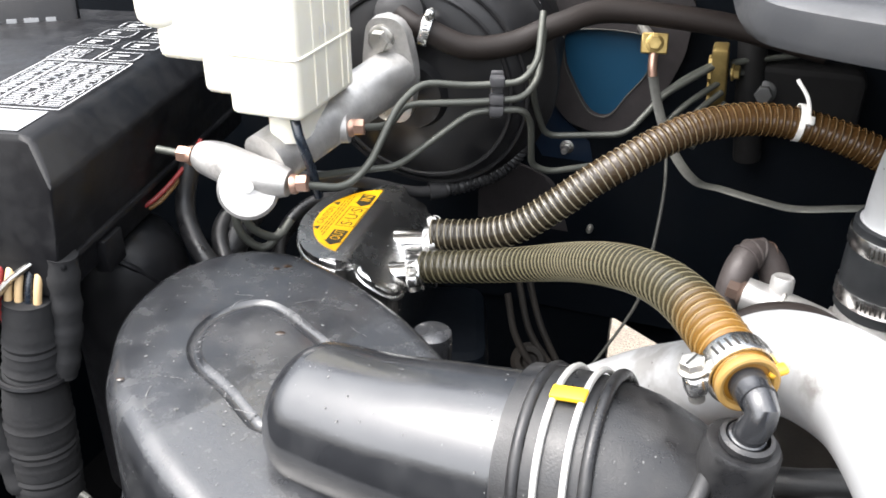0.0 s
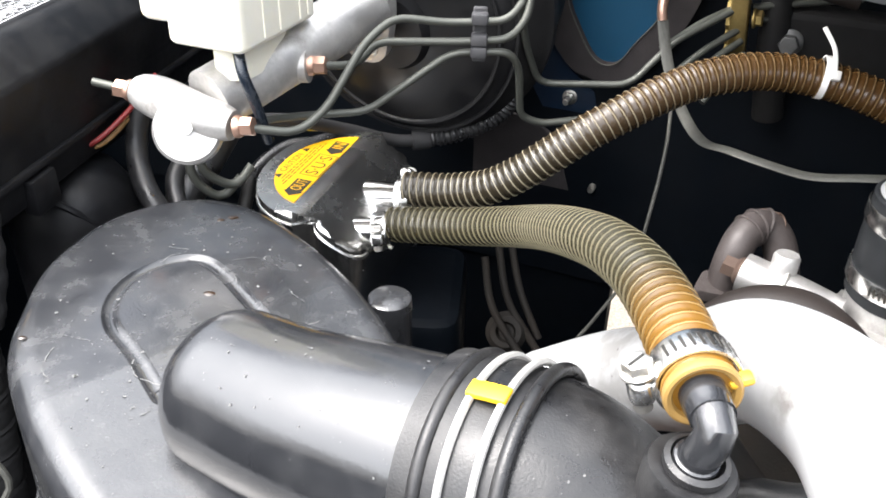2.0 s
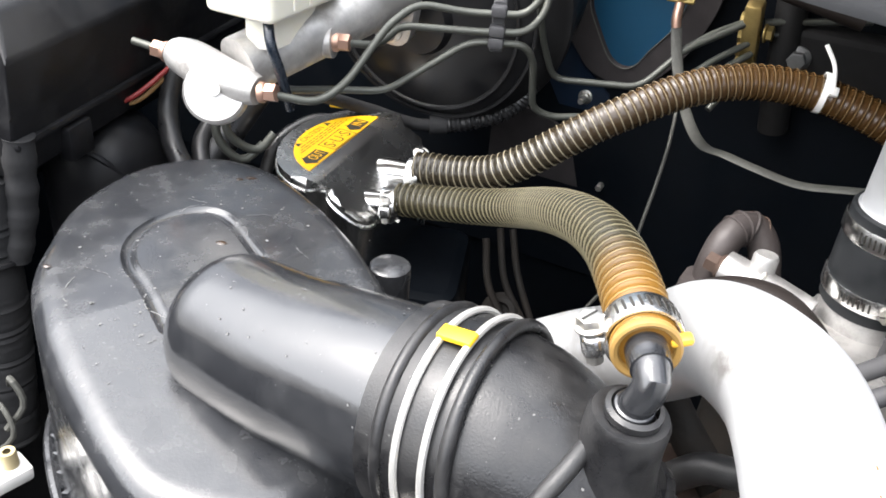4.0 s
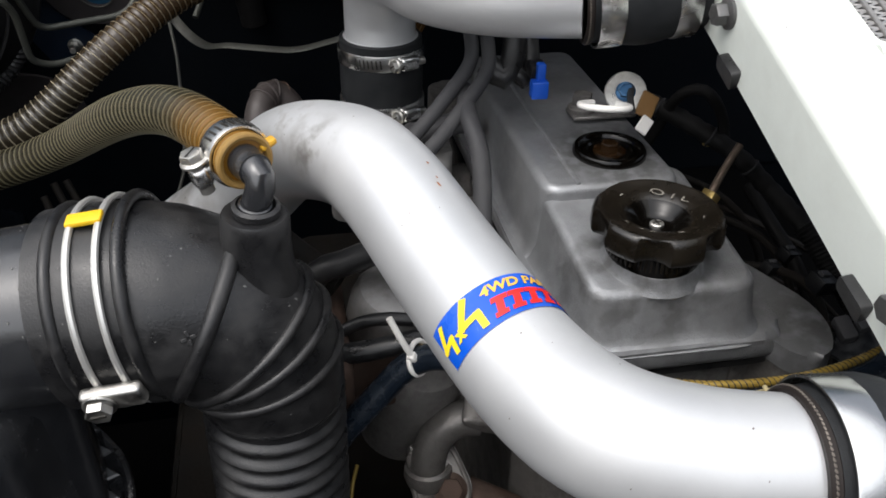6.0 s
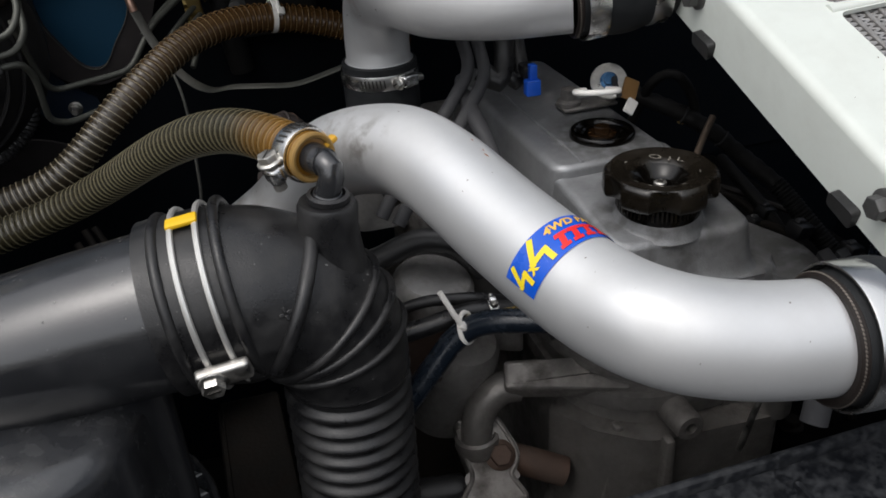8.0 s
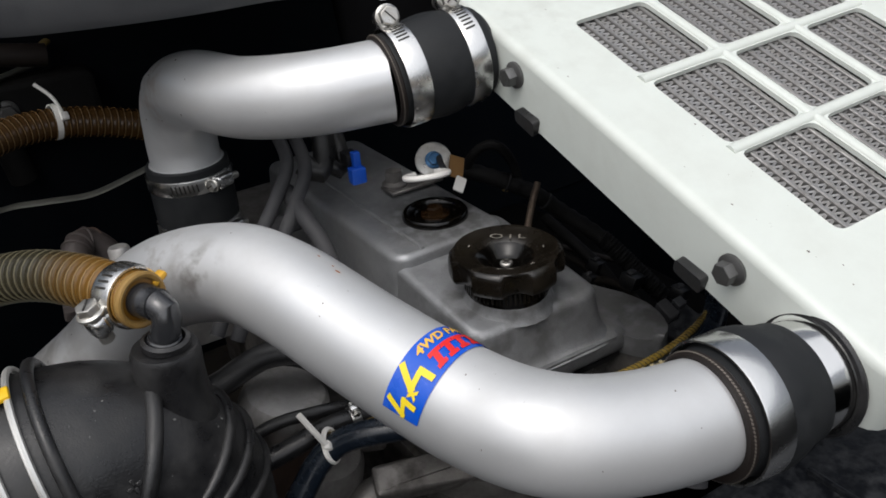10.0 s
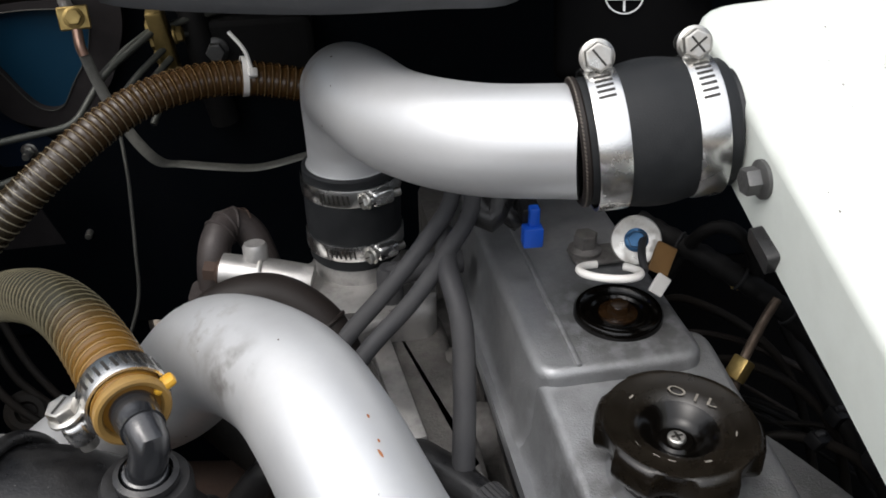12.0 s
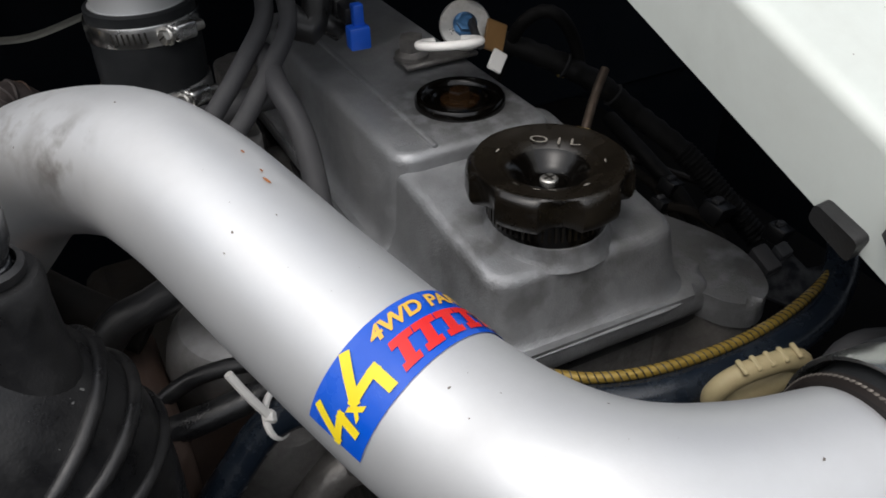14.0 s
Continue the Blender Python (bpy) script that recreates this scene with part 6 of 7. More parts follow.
outline_bars([(0.036, -0.0012), (0.072, -0.0012), (0.072, 0.0145), (0.036, 0.0145)], 0.0008, on_label, bm)
part("lettering", bm, M["ink"], label, "black letters S.U.S in a frame")
bm = patch(0.0095, 0.0285, 0.0, 0.0125, on_label)
vs = [bm.verts.new(on_label(*q)) for q in ((0.0095, -0.002), (0.0025, 0.0062), (0.0095, 0.0145))]
bm.faces.new(vs)
part("arrow", bm, M["ink"], label, "black arrow with OUT")
up_label = lambda x, y: on_label(x, y) + Vector((0, 0, 0.0003))
part("lettering", letter_mesh("OUT", 0.0085, lambda x, y: up_label(0.0112 + x, 0.0020 + y), fit=0.016), M["yellow"], label, "yellow letters OUT")
bm = patch(0.0815, 0.0985, 0.0, 0.0125, on_label)
vs = [bm.verts.new(on_label(*q)) for q in ((0.0815, -0.002), (0.0745, 0.0062), (0.0815, 0.0145))]
bm.faces.new(vs)
part("arrow", bm, M["ink"], label, "black arrow with IN")
part("lettering", letter_mesh("IN", 0.0085, lambda x, y: up_label(0.0850 + x, 0.0020 + y), fit=0.011), M["yellow"], label, "yellow letters IN")
part("lettering", letter_mesh("CAUTION", 0.0055, lambda x, y: on_label(0.0350 + x, 0.0265 + y), fit=0.032), M["ink"], label, "black word CAUTION")
bm = bmesh.new()
for k, (y, x0, x1) in enumerate(((0.0180, 0.016, 0.092), (0.0205, 0.020, 0.088), (0.0230, 0.024, 0.084))):
    x = x0
    r = random.Random(k)
    while x < x1:
        w = 0.003 + 0.005 * r.random()
        patch(x, min(x + w, x1), y, y + 0.0009, on_label, bm=bm)
        x += w + 0.0016
part("small_print", bm, M["ink"], label, "rows of small print")
for sx in (0.0245, 0.0715):
    bm = bmesh.new()
    bm.faces.new([bm.verts.new(on_label(sx + dx, 0.0262 + dy)) for dx, dy in ((0, 0), (0.007, 0), (0.0035, 0.0062))])
    part("warning_mark", bm, M["ink"], label)
for start, d, cat_label in ((Vector((-0.010, 0.656, 1.068)), Vector((0.97, -0.20, 0.12)).normalized(), "in"), (Vector((-0.024, 0.616, 1.058)), Vector((0.96, -0.05, 0.14)).normalized(), "out")):
    part("spout", lathe([(0.0075, -0.01), (0.0125, -0.01), (0.0118, 0.004), (0.0112, 0.012), (0.0112, 0.03), (0.0075, 0.03)], placed(start, d), 28, close=True), M["polished"], can, "polished spout")
    hose_clamp(start + d * 0.022, d, 0.0142, (0.2, -0.95, 0.3) if cat_label == "out" else (0.2, 0.5, 0.85), (0.1, -0.3, 0.9) if cat_label == "out" else (0.1, 0.9, -0.2), 0.0110, "steel worm-drive clamp at the catch can's spout", screw=0.0042, length=0.020, slots=10)
part("drain_bolt", hexagon(0.0055, 0.007, placed((-0.062, 0.606, 1.061), (-0.3, -0.95, 0.0)), 0.007), M["brass"], can, "brass side bolt")

# ---- air cleaner ----
ac = thing("air_cleaner", (-0.10, 0.44, 0.90), "dusty black plastic air cleaner with a moulded outlet", "air cleaner")
AC = [(-0.190, 0.450), (-0.197, 0.500), (-0.180, 0.556), (-0.138, 0.587), (-0.095, 0.585), (-0.055, 0.558), (-0.012, 0.513), (0.030, 0.455), (0.056, 0.395), (0.054, 0.345),
      (0.034, 0.316), (0.016, 0.291), (-0.013, 0.278), (-0.051, 0.281), (-0.085, 0.304), (-0.127, 0.345), (-0.157, 0.380), (-0.179, 0.414)]
bm = domed(round_outline(AC, 6), 0.93, 1.1015, 0.017, 8, 0.006)
# moulded groove round a D-shaped panel
turn = [(-0.048, 0.372, 1.1022), (-0.0815, 0.3855, 1.1022), (-0.107, 0.415, 1.1022), (-0.127, 0.436, 1.1022), (-0.1355, 0.458, 1.1022), (-0.1325, 0.482, 1.1022), (-0.118, 0.500, 1.1022), (-0.101, 0.505, 1.1022),
        (-0.083, 0.493, 1.1022), (-0.066, 0.474, 1.1022), (-0.045, 0.450, 1.1022)]
groove = even([Vector(q) for q in turn[:2]], 0.004)[:-1] + even(smooth_path(turn[1:], 6), 0.004)
bm = carved(bm, tube([q + Vector((0, 0, 0.0022)) for q in groove], 0.0058, 14))
bmesh.ops.triangulate(bm, faces=bm.faces[:])
# the front of the lid slopes away from a crease
CREASE, FALL = Vector((-0.121, 0.388, 1.10)), Vector((0.68, -0.73, 0)).normalized()
bmesh.ops.bisect_plane(bm, geom=bm.verts[:] + bm.edges[:] + bm.faces[:], plane_co=CREASE, plane_no=FALL, dist=1e-6)
for v in bm.verts:
    if v.co.z > 1.05:
        v.co.z -= 0.10 * max(0.0, (v.co - CREASE).dot(FALL))
lid = part("lid", bm, M["plastic"], ac)
acx = sum(p[0] for p in AC) / len(AC)
acy = sum(p[1] for p in AC) / len(AC)
grown = [(acx + (x - acx) * 1.10, acy + (y - acy) * 1.10) for x, y in AC]
part("base", prism(round_outline(grown, 4), 0.80, 0.965, Matrix(), 0.006, 3), M["plastic"], ac)
part("seam", tube(even(smooth_path([(x, y, 0.968) for x, y in round_outline(grown, 4) + round_outline(grown, 4)[:1]], 1), 0.01), 0.0035, 8), M["plastic"], ac)
g2 = round_outline(grown, 8)
for k in range(0, len(g2), 3):
    x, y = g2[k]
    d = Vector((x - acx, y - acy, 0)).normalized()
    bm = prism([(0, -0.010), (0.012, -0.003), (0.0, 0.006)], 0.966, 0.985, Matrix.Translation((x - d.x * 0.014, y - d.y * 0.014, 0)) @ Matrix.Rotation(math.atan2(d.y, d.x), 4, "Z"), 0.001, 1)
    part("rib", bm, M["plastic"], ac)
# outlet duct with a domed end
DUCT = [(-0.040, 0.382, 1.109), (-0.004, 0.362, 1.114), (0.031, 0.346, 1.120), (0.080, 0.324, 1.127)]
dw = even(smooth_path(DUCT, 8), 0.004)
dd = (dw[0] - dw[4]).normalized()
DR = 0.0410
dome = [dw[0] + dd * (DR * 0.72 * math.sin(a)) for a in [math.pi / 2 * k / 10 for k in range(10, 0, -1)]]
allw = dome + dw
rads = [max(0.002, DR * math.cos(math.pi / 2 * k / 10)) for k in range(10, 0, -1)] + [DR + (0.0455 - DR) * k / len(dw) for k in range(len(dw))]
bm = tube(allw, lambda s: rads[min(len(rads) - 1, round(s * (len(rads) - 1)))], 44)
part("outlet_duct", bm, M["duct"], ac, "glossy black domed outlet duct")
bm = prism(rounded([(-0.070, 0.43), (-0.080, 0.392), (-0.070, 0.362), (-0.057, 0.350), (-0.005, 0.330), (0.026, 0.317), (0.060, 0.330), (0.05, 0.38), (-0.03, 0.43)], 0.010, 4), 0.98, 1.1060, Matrix(), 0.006, 3)
part("duct_base", bm, M["duct"], ac)
post = thing("strut_nut_cap", (0.014, 0.532, 0.95), "dusty round black cap on a post beside the air cleaner", "cap")
part("cap", lathe([(0, 0.012), (0.0125, 0.012), (0.0145, 0.0105), (0.0150, 0.004), (0.0150, -0.05), (0, -0.05)], placed((0.014, 0.532, 1.050), (0, 0, 1)), 28), M["plastic"], post)
part("post", lathe([(0, -0.30), (0.0135, -0.30), (0.0135, -0.05), (0, -0.05)], placed((0.014, 0.532, 1.050), (0, 0, 1)), 24), M["darkplastic"], post)
# dark oil drops and dust flecks on the lid
for x, y, r in ((-0.094, 0.556, 0.0030), (-0.101, 0.552, 0.0022), (-0.083, 0.470, 0.0028), (-0.170, 0.420, 0.0020)):
    bm = lathe([(0, 0.0007), (r * 0.6, 0.0005), (r, 0)], Matrix.Translation((x, y, 1.1016)) @ Matrix.Diagonal((1.3, 0.8, 1, 1)), 12)
    part("oil_drop", bm, M["oil"], ac, "dark drops of oil")
rng = random.Random(2)
inside = round_outline([(acx + (x - acx) * 0.82, acy + (y - acy) * 0.82) for x, y in AC], 3)


def lid_point(x, y, lift=0.0004):
    """A point on the lid's upper face."""
    q = Vector((x, y, 1.1015 + lift))
    q.z -= 0.10 * max(0.0, (q - CREASE).dot(FALL))
    return q


def on_duct(x, y):
    return x > -0.082 and y < 0.425 - (x + 0.07) * 0.55


bm = bmesh.new()
for k in range(420):
    i = rng.randrange(len(inside))
    q = 0.15 + 0.85 * math.sqrt(rng.random())
    x, y = acx + (inside[i][0] - acx) * q, acy + (inside[i][1] - acy) * q
    if on_duct(x, y):
        continue
    r = 0.00018 + 0.0010 * rng.random() ** 5
    bm.faces.new([bm.verts.new(lid_point(x + r * math.cos(a) * (0.5 + rng.random()), y + r * math.sin(a) * (0.5 + rng.random()))) for a in (0, 1.3, 2.5, 3.8, 5.1)])
ob = part("dust_fleck", bm, M["dust"], ac, "dried pale dirt specks")
ob["kind"] = "stuff"
# dried tide marks and scratches, thin broken lines
bm = bmesh.new()
for k in range(24):
    i = rng.randrange(len(inside))
    q = 0.1 + 0.8 * rng.random()
    p = Vector((acx + (inside[i][0] - acx) * q, acy + (inside[i][1] - acy) * q, 0))
    a, bend, w = rng.random() * 6.283, (rng.random() - 0.5) * 0.22, 0.00010 + 0.00018 * rng.random()
    last = None
    for j in range(rng.randrange(6, 22)):
        a += bend + (rng.random() - 0.5) * 0.6
        p = p + Vector((math.cos(a), math.sin(a), 0)) * 0.0018
        if on_duct(p.x, p.y) or (p.xy - Vector((acx, acy))).length > 0.115:
            last = None
            continue
        n_ = Vector((-math.sin(a), math.cos(a), 0)) * w * (0.5 + rng.random())
        pair = [bm.verts.new(lid_point(*(p + n_).xy)), bm.verts.new(lid_point(*(p - n_).xy))]
        if last and rng.random() < 0.85:
            bm.faces.new((last[0], last[1], pair[1], pair[0]))
        last = pair
ob = part("tide_mark", bm, M["dust"], ac, "dried tide marks and pale scratches")
ob["kind"] = "stuff"
# dirt specks along the top of the outlet duct
bm = specks(allw, lambda i: rads[i], 130, 0.15, 0.45, 0.0006, 5, 9)
ob = part("dust_fleck", bm, M["dust"], ac, "dried pale dirt specks")
ob["kind"] = "stuff"

# ---- rubber intake hose ----
ih = thing("intake_hose", (0.14, 0.30, 0.98), "black rubber intake elbow hose with bellows below", "intake hose")
EL = [(0.066, 0.330, 1.126), (0.083, 0.3225, 1.1285), (0.100, 0.3155, 1.128), (0.125, 0.305, 1.1205), (0.143, 0.297, 1.102), (0.150, 0.2935, 1.077), (0.150, 0.2935, 1.060)]
ew = even(smooth_path(EL, 8), 0.004)


def elbow_r(s):
    return 0.0490 - 0.0130 * max(0.0, s - 0.35) / 0.65


bm = tube(ew, elbow_r, 44)
part("elbow", bm, M["rubber"], ih)
ob = part("dust_fleck", specks(ew, lambda i: elbow_r(i / (len(ew) - 1)), 150, 0.5, 1.0, 0.0006, 11), M["dust"], ih, "pale dust specks on the rubber")
ob["kind"] = "stuff"
e0 = (ew[3] - ew[0]).normalized()
for d, r in ((0.011, 0.0504), (0.043, 0.0508)):
    part("cuff_bead", ring(r - 0.002, 0.0030, placed(ew[0] + e0 * d, e0), 52, 10), M["rubber"], ih)
bw = even(smooth_path([(0.150, 0.2935, 1.066), (0.149, 0.293, 1.02), (0.146, 0.291, 0.90), (0.144, 0.290, 0.80)], 8), 0.0012)
bm = tube(bw, lambda s: 0.0346 + 0.0038 * abs(math.cos(math.pi * s * 0.266 / 0.0115)) ** 2.2, 36)
part("bellows", bm, M["rubber"], ih)
# slanting ribs on the elbow
def elbow_ring(i, tilt, r, lo, hi, n=22):
    t, u, v = frames(ew)[i]
    return [ew[i] + (u * math.cos(a) + v * math.sin(a)) * r + t * tilt * math.cos(a - 0.4) for a in [lo + (hi - lo) * k / n for k in range(n + 1)]]


for i, th_, lo, hi in ((16, 0.0040, -0.2, 2.3), (22, 0.0028, 0, 6.2832), (24, 0.0028, 0, 6.2832), (27, 0.0026, 0, 6.2832)):
    part("rib", tube(elbow_ring(i, 0.0, elbow_r(i / (len(ew) - 1)) + 0.0002, lo, hi, 44), th_, 10), M["rubber"], ih)
bm = lathe([(0.0205, -0.002), (0.0190, 0.008), (0.0172, 0.018), (0.0163, 0.028), (0.0162, 0.0390), (0.0150, 0.0415), (0.0092, 0.0415), (0.0088, 0.010)], placed((0.1480, 0.2900, 1.1365), (0.06, -0.03, 1)), 32)
part("nipple", bm, M["rubber"], ih)
sm = placed((0.107, 0.2640, 1.1384), (-0.05, -0.93, 0.36))
bm = bmesh.new()
for k in range(4):
    box((0.0030, 0.0018, 0.0012), sm @ Matrix.Rotation(math.pi / 2 * k, 4, "Z") @ Matrix.Translation((0.0022, 0, 0.0)), 0.0003, 1, bm=bm)
part("moulded_mark", bm, M["rubber"], ih, "small moulded star mark")
# spring-wire clamp with a yellow clip
sc = thing("wire_hose_clamp", ew[8], "twin-wire hose clamp with a yellow clip and square screw plate", "hose clamp", "hose clamps")
for d in (0.021, 0.034):
    part("wire", ring(0.0500, 0.0017, placed(ew[0] + e0 * d, e0), 60, 8), M["wire_steel"], sc, "bright bare wire")
cc = ew[0] + e0 * 0.0275
topv = (UP - e0 * UP.dot(e0)).normalized()
side = e0.cross(topv)
ang = radians(-8)
outv = topv * math.cos(ang) - side * math.sin(ang)
part("clip", box((0.0165, 0.0080, 0.0028), Matrix.Translation(cc + outv * 0.0512) @ Matrix((e0, outv.cross(e0), outv)).transposed().to_4x4(), 0.001, 2), M["yellow_clip"], sc, "yellow plastic clip")
wv = Vector((0.061, 0.272, 1.112)) - cc
wv = (wv - e0 * wv.dot(e0)).normalized()
plm = Matrix.Translation(cc + wv * 0.0545) @ Matrix((e0, wv.cross(e0), wv)).transposed().to_4x4()
part("screw_plate", box((0.028, 0.013, 0.007), plm, 0.0025, 3), M["zinc"], sc, "pale square screw plate")
bm = hexagon(0.0062, 0.006, plm @ Matrix.Translation((-0.006, 0, 0.0035)), 0.0075)
hd = part("screw", bm, M["zinc"], sc)
part("cross_slot", box((0.007, 0.0012, 0.0006), plm @ Matrix.Translation((-0.006, 0, 0.0097))), M["ink"], hd)


# ---- fuse box ----
fb = thing("fuse_box", (-0.30, 0.62, 1.05), "black plastic fuse box with a white printed lid", "fuse box")
FBU = Vector((0.135, 0.991, 0)).normalized()
FBV = Vector((0.991, -0.135, 0)).normalized()
fbm = Matrix((FBV, FBU, UP)).transposed().to_4x4()
fbm.translation = (-0.236, 0.500, 0)
bm = bmesh.new()
prof = [(0.0, 1.105), (0.004, 1.150), (0.010, 1.190), (-0.010, 1.212), (-0.020, 1.216), (-0.20, 1.216), (-0.20, 1.105)]
n = len(prof)
fr_, bk_ = [bm.verts.new(fbm @ Vector((x, 0.0 if z < 1.2 else 0.022, z))) for x, z in prof], [bm.verts.new(fbm @ Vector((x, 0.34, z))) for x, z in prof]
for k in range(n):
    bm.faces.new((fr_[k], fr_[(k + 1) % n], bk_[(k + 1) % n], bk_[k]))
bm.faces.new(fr_), bm.faces.new(bk_[::-1])
bmesh.ops.bevel(bm, geom=bm.edges[:], offset=0.0035, segments=2, profile=0.5, affect="EDGES")
fb_lid = part("lid", bm, M["darkplastic"], fb)
part("base", box((0.13, 0.32, 0.06), fbm @ Matrix.Translation((-0.135, 0.165, 1.078)), 0.004, 2), M["darkplastic"], fb)
part("lid_edge", box((0.006, 0.335, 0.006), fbm @ Matrix.Translation((0.003, 0.168, 1.130)), 0.002, 2), M["darkplastic"], fb)
part("catch", box((0.012, 0.026, 0.026), fbm @ Matrix.Translation((0.002, 0.06, 1.112)), 0.002, 2), M["darkplastic"], fb)
part("worn_corner", patch(-0.075, -0.022, 0.026, 0.062, lambda x, y: fbm @ Vector((x, y, 1.2166))), M["worn_print"], fb, "worn pale printed corner")


def on_lid(x, y):
    return fbm @ Vector((x, y, 1.2168))


def table(x0, y0, cols, rows, cw, rh, bm, rng):
    for i in range(cols):
        for j in range(rows):
            x, y = x0 + i * cw, y0 + j * rh
            q = rounded([(x, y), (x + cw * 0.88, y), (x + cw * 0.88, y + rh * 0.84), (x, y + rh * 0.84)], 0.002, 2)
            outline_bars(q, 0.0008, on_lid, bm)
            for k in range(2):
                w = cw * (0.35 + 0.3 * rng.random())
                patch(x + cw * 0.15, x + cw * 0.15 + w, y + rh * (0.2 + 0.3 * k), y + rh * (0.32 + 0.3 * k), on_lid, bm=bm)


rng = random.Random(11)
bm = bmesh.new()
table(-0.088, 0.072, 4, 8, 0.0175, 0.0122, bm, rng)
outline_bars([(-0.091, 0.066), (-0.017, 0.066), (-0.017, 0.174), (-0.091, 0.174)], 0.0012, on_lid, bm)
outline_bars([(-0.072, 0.066), (-0.072, 0.174)], 0.0010, on_lid, bm, closed=False)
part("printed_table", bm, M["white_ink"], fb_lid, "white printed fuse table")
bm = bmesh.new()
table(-0.090, 0.180, 2, 2, 0.012, 0.014, bm, rng)
outline_bars([(-0.093, 0.177), (-0.054, 0.177), (-0.054, 0.212), (-0.093, 0.212)], 0.0010, on_lid, bm)
part("printed_table", bm, M["white_ink"], fb_lid, "white printed relay table")
for x, y in ((-0.050, 0.180), (-0.047, 0.212), (-0.090, 0.218), (-0.086, 0.246), (-0.044, 0.243), (-0.082, 0.274)):
    bm = bmesh.new()
    outline_bars(rounded([(x, y), (x + 0.030, y), (x + 0.030, y + 0.022), (x, y + 0.022)], 0.004, 3), 0.0010, on_lid, bm)
    for k in range(2):
        patch(x + 0.006, x + 0.012 + 0.012 * rng.random(), y + 0.006 + 0.006 * k, y + 0.0085 + 0.006 * k, on_lid, bm=bm)
    part("printed_box", bm, M["white_ink"], fb_lid, "white printed relay box")
# moulded plate behind the fuse box
rlm = placed((-0.375, 0.80, 1.20), (0.3, -1, 0.4), (0, 0, 1))
relay = thing("relay_cover", (-0.375, 0.80, 1.16), "dark moulded relay cover with small raised marks", "relay cover")
part("cover", box((0.10, 0.08, 0.012), rlm, 0.006, 2), M["darkplastic"], relay)
for row in range(3):
    for k in range(4):
        part("raised_mark", box((0.009 if k % 2 else 0.013, 0.005, 0.0012), rlm @ Matrix.Translation((-0.026 + k * 0.017, 0.016 - row * 0.014, 0.0062)), 0.0004, 1), M["grey_decal"], relay)
part("screw", lathe([(0, 0), (0.004, 0), (0.004, 0.002), (0, 0.0026)], rlm @ Matrix.Translation((0.038, -0.026, 0.006)), 16), M["zinc"], relay)
# wiring loom coming down from the fuse box
loom = thing("wiring_loom", (-0.27, 0.50, 0.98), "taped wiring loom hanging below the fuse box", "wiring loom")
lw = even(smooth_path([(-0.262, 0.502, 1.105), (-0.268, 0.500, 1.060), (-0.275, 0.498, 1.010), (-0.278, 0.492, 0.950), (-0.280, 0.480, 0.88)], 8), 0.003)
rngl = random.Random(6)
wob = [0.0005 * math.sin(k * 0.9) + 0.0006 * rngl.random() for k in range(400)]
bm = tube(lw, lambda s: 0.016 + 0.008 * min(1, s * 2.2) + wob[round(s * 300)], 24)
part("tape", bm, M["tape"], loom)
bm = tube(even(smooth_path([(-0.236, 0.510, 1.135), (-0.243, 0.508, 1.08), (-0.252, 0.502, 1.04)], 6), 0.003), lambda s: 0.0105 + wob[round(s * 200)], 18)
part("branch", bm, M["tape"], loom)
bm = tube(even(smooth_path([(-0.31, 0.49, 1.02), (-0.300, 0.485, 0.985), (-0.292, 0.48, 0.95)], 6), 0.003), lambda s: 0.010 + wob[round(s * 200)], 16)
part("branch", bm, M["tape"], loom)
part("tie", ring(0.0225, 0.0028, placed((-0.271, 0.499, 1.043), (0.1, 0.1, 1)), 32, 8), M["darkplastic"], loom, "black cable tie")
for k, (dx, mname) in enumerate(((-0.016, "red_wire"), (-0.009, "tan_wire"), (-0.002, "tan_wire"), (0.005, "navy"), (0.011, "tan_wire"))):
    part("wire", tube(smooth_path([(-0.262 + dx, 0.530, 1.140), (-0.262 + dx, 0.506, 1.125), (-0.264 + dx, 0.497, 1.105), (-0.266 + dx * 0.8, 0.498, 1.085)], 4), 0.0028, 10), M[mname], loom)
br = thing("fuse_box_bracket", (-0.29, 0.49, 1.11), "bent grey metal bracket with a pale bolt below the fuse box", "bracket")
part("arm", tube(smooth_path([(-0.325, 0.49, 1.105), (-0.288, 0.492, 1.104), (-0.268, 0.50, 1.122), (-0.24, 0.52, 1.138)], 4), 0.007, 10, squash=0.35), M["zinc"], br)
part("bolt", hexagon(0.010, 0.012, placed((-0.288, 0.486, 1.118), (0.1, -0.6, 0.8)), 0.013), M["cream"], br, "pale yellowed bolt")
# black washer bottle with a rounded shoulder
bm = lathe([(0, 0.0), (0.018, -0.003), (0.036, -0.013), (0.046, -0.030), (0.050, -0.058), (0.052, -0.26), (0, -0.26)], placed((-0.244, 0.626, 1.104), (0, 0, 1)), 44)
wbt = solid("vacuum_canister", bm, M["darkplastic"], "shiny black rounded canister beside the air cleaner", "canister")
bm = tube(even(smooth_path([(-0.262, 0.588, 1.092), (-0.225, 0.588, 1.080), (-0.196, 0.606, 1.035), (-0.192, 0.610, 0.98), (-0.192, 0.610, 0.90)], 6), 0.004), 0.0028, 8)
part("rib", bm, M["darkplastic"], wbt)
# pale plastic bracket at the front left and greasy links
pb = thing("plastic_bracket", (-0.20, 0.375, 0.95), "white plastic bracket with a hollow peg beside the air cleaner", "bracket")
part("arm", box((0.020, 0.055, 0.012), placed((-0.206, 0.366, 0.965), (0.1, 0, 1), (0.5, 0.8, 0)), 0.003, 2), M["white_plastic"], pb)
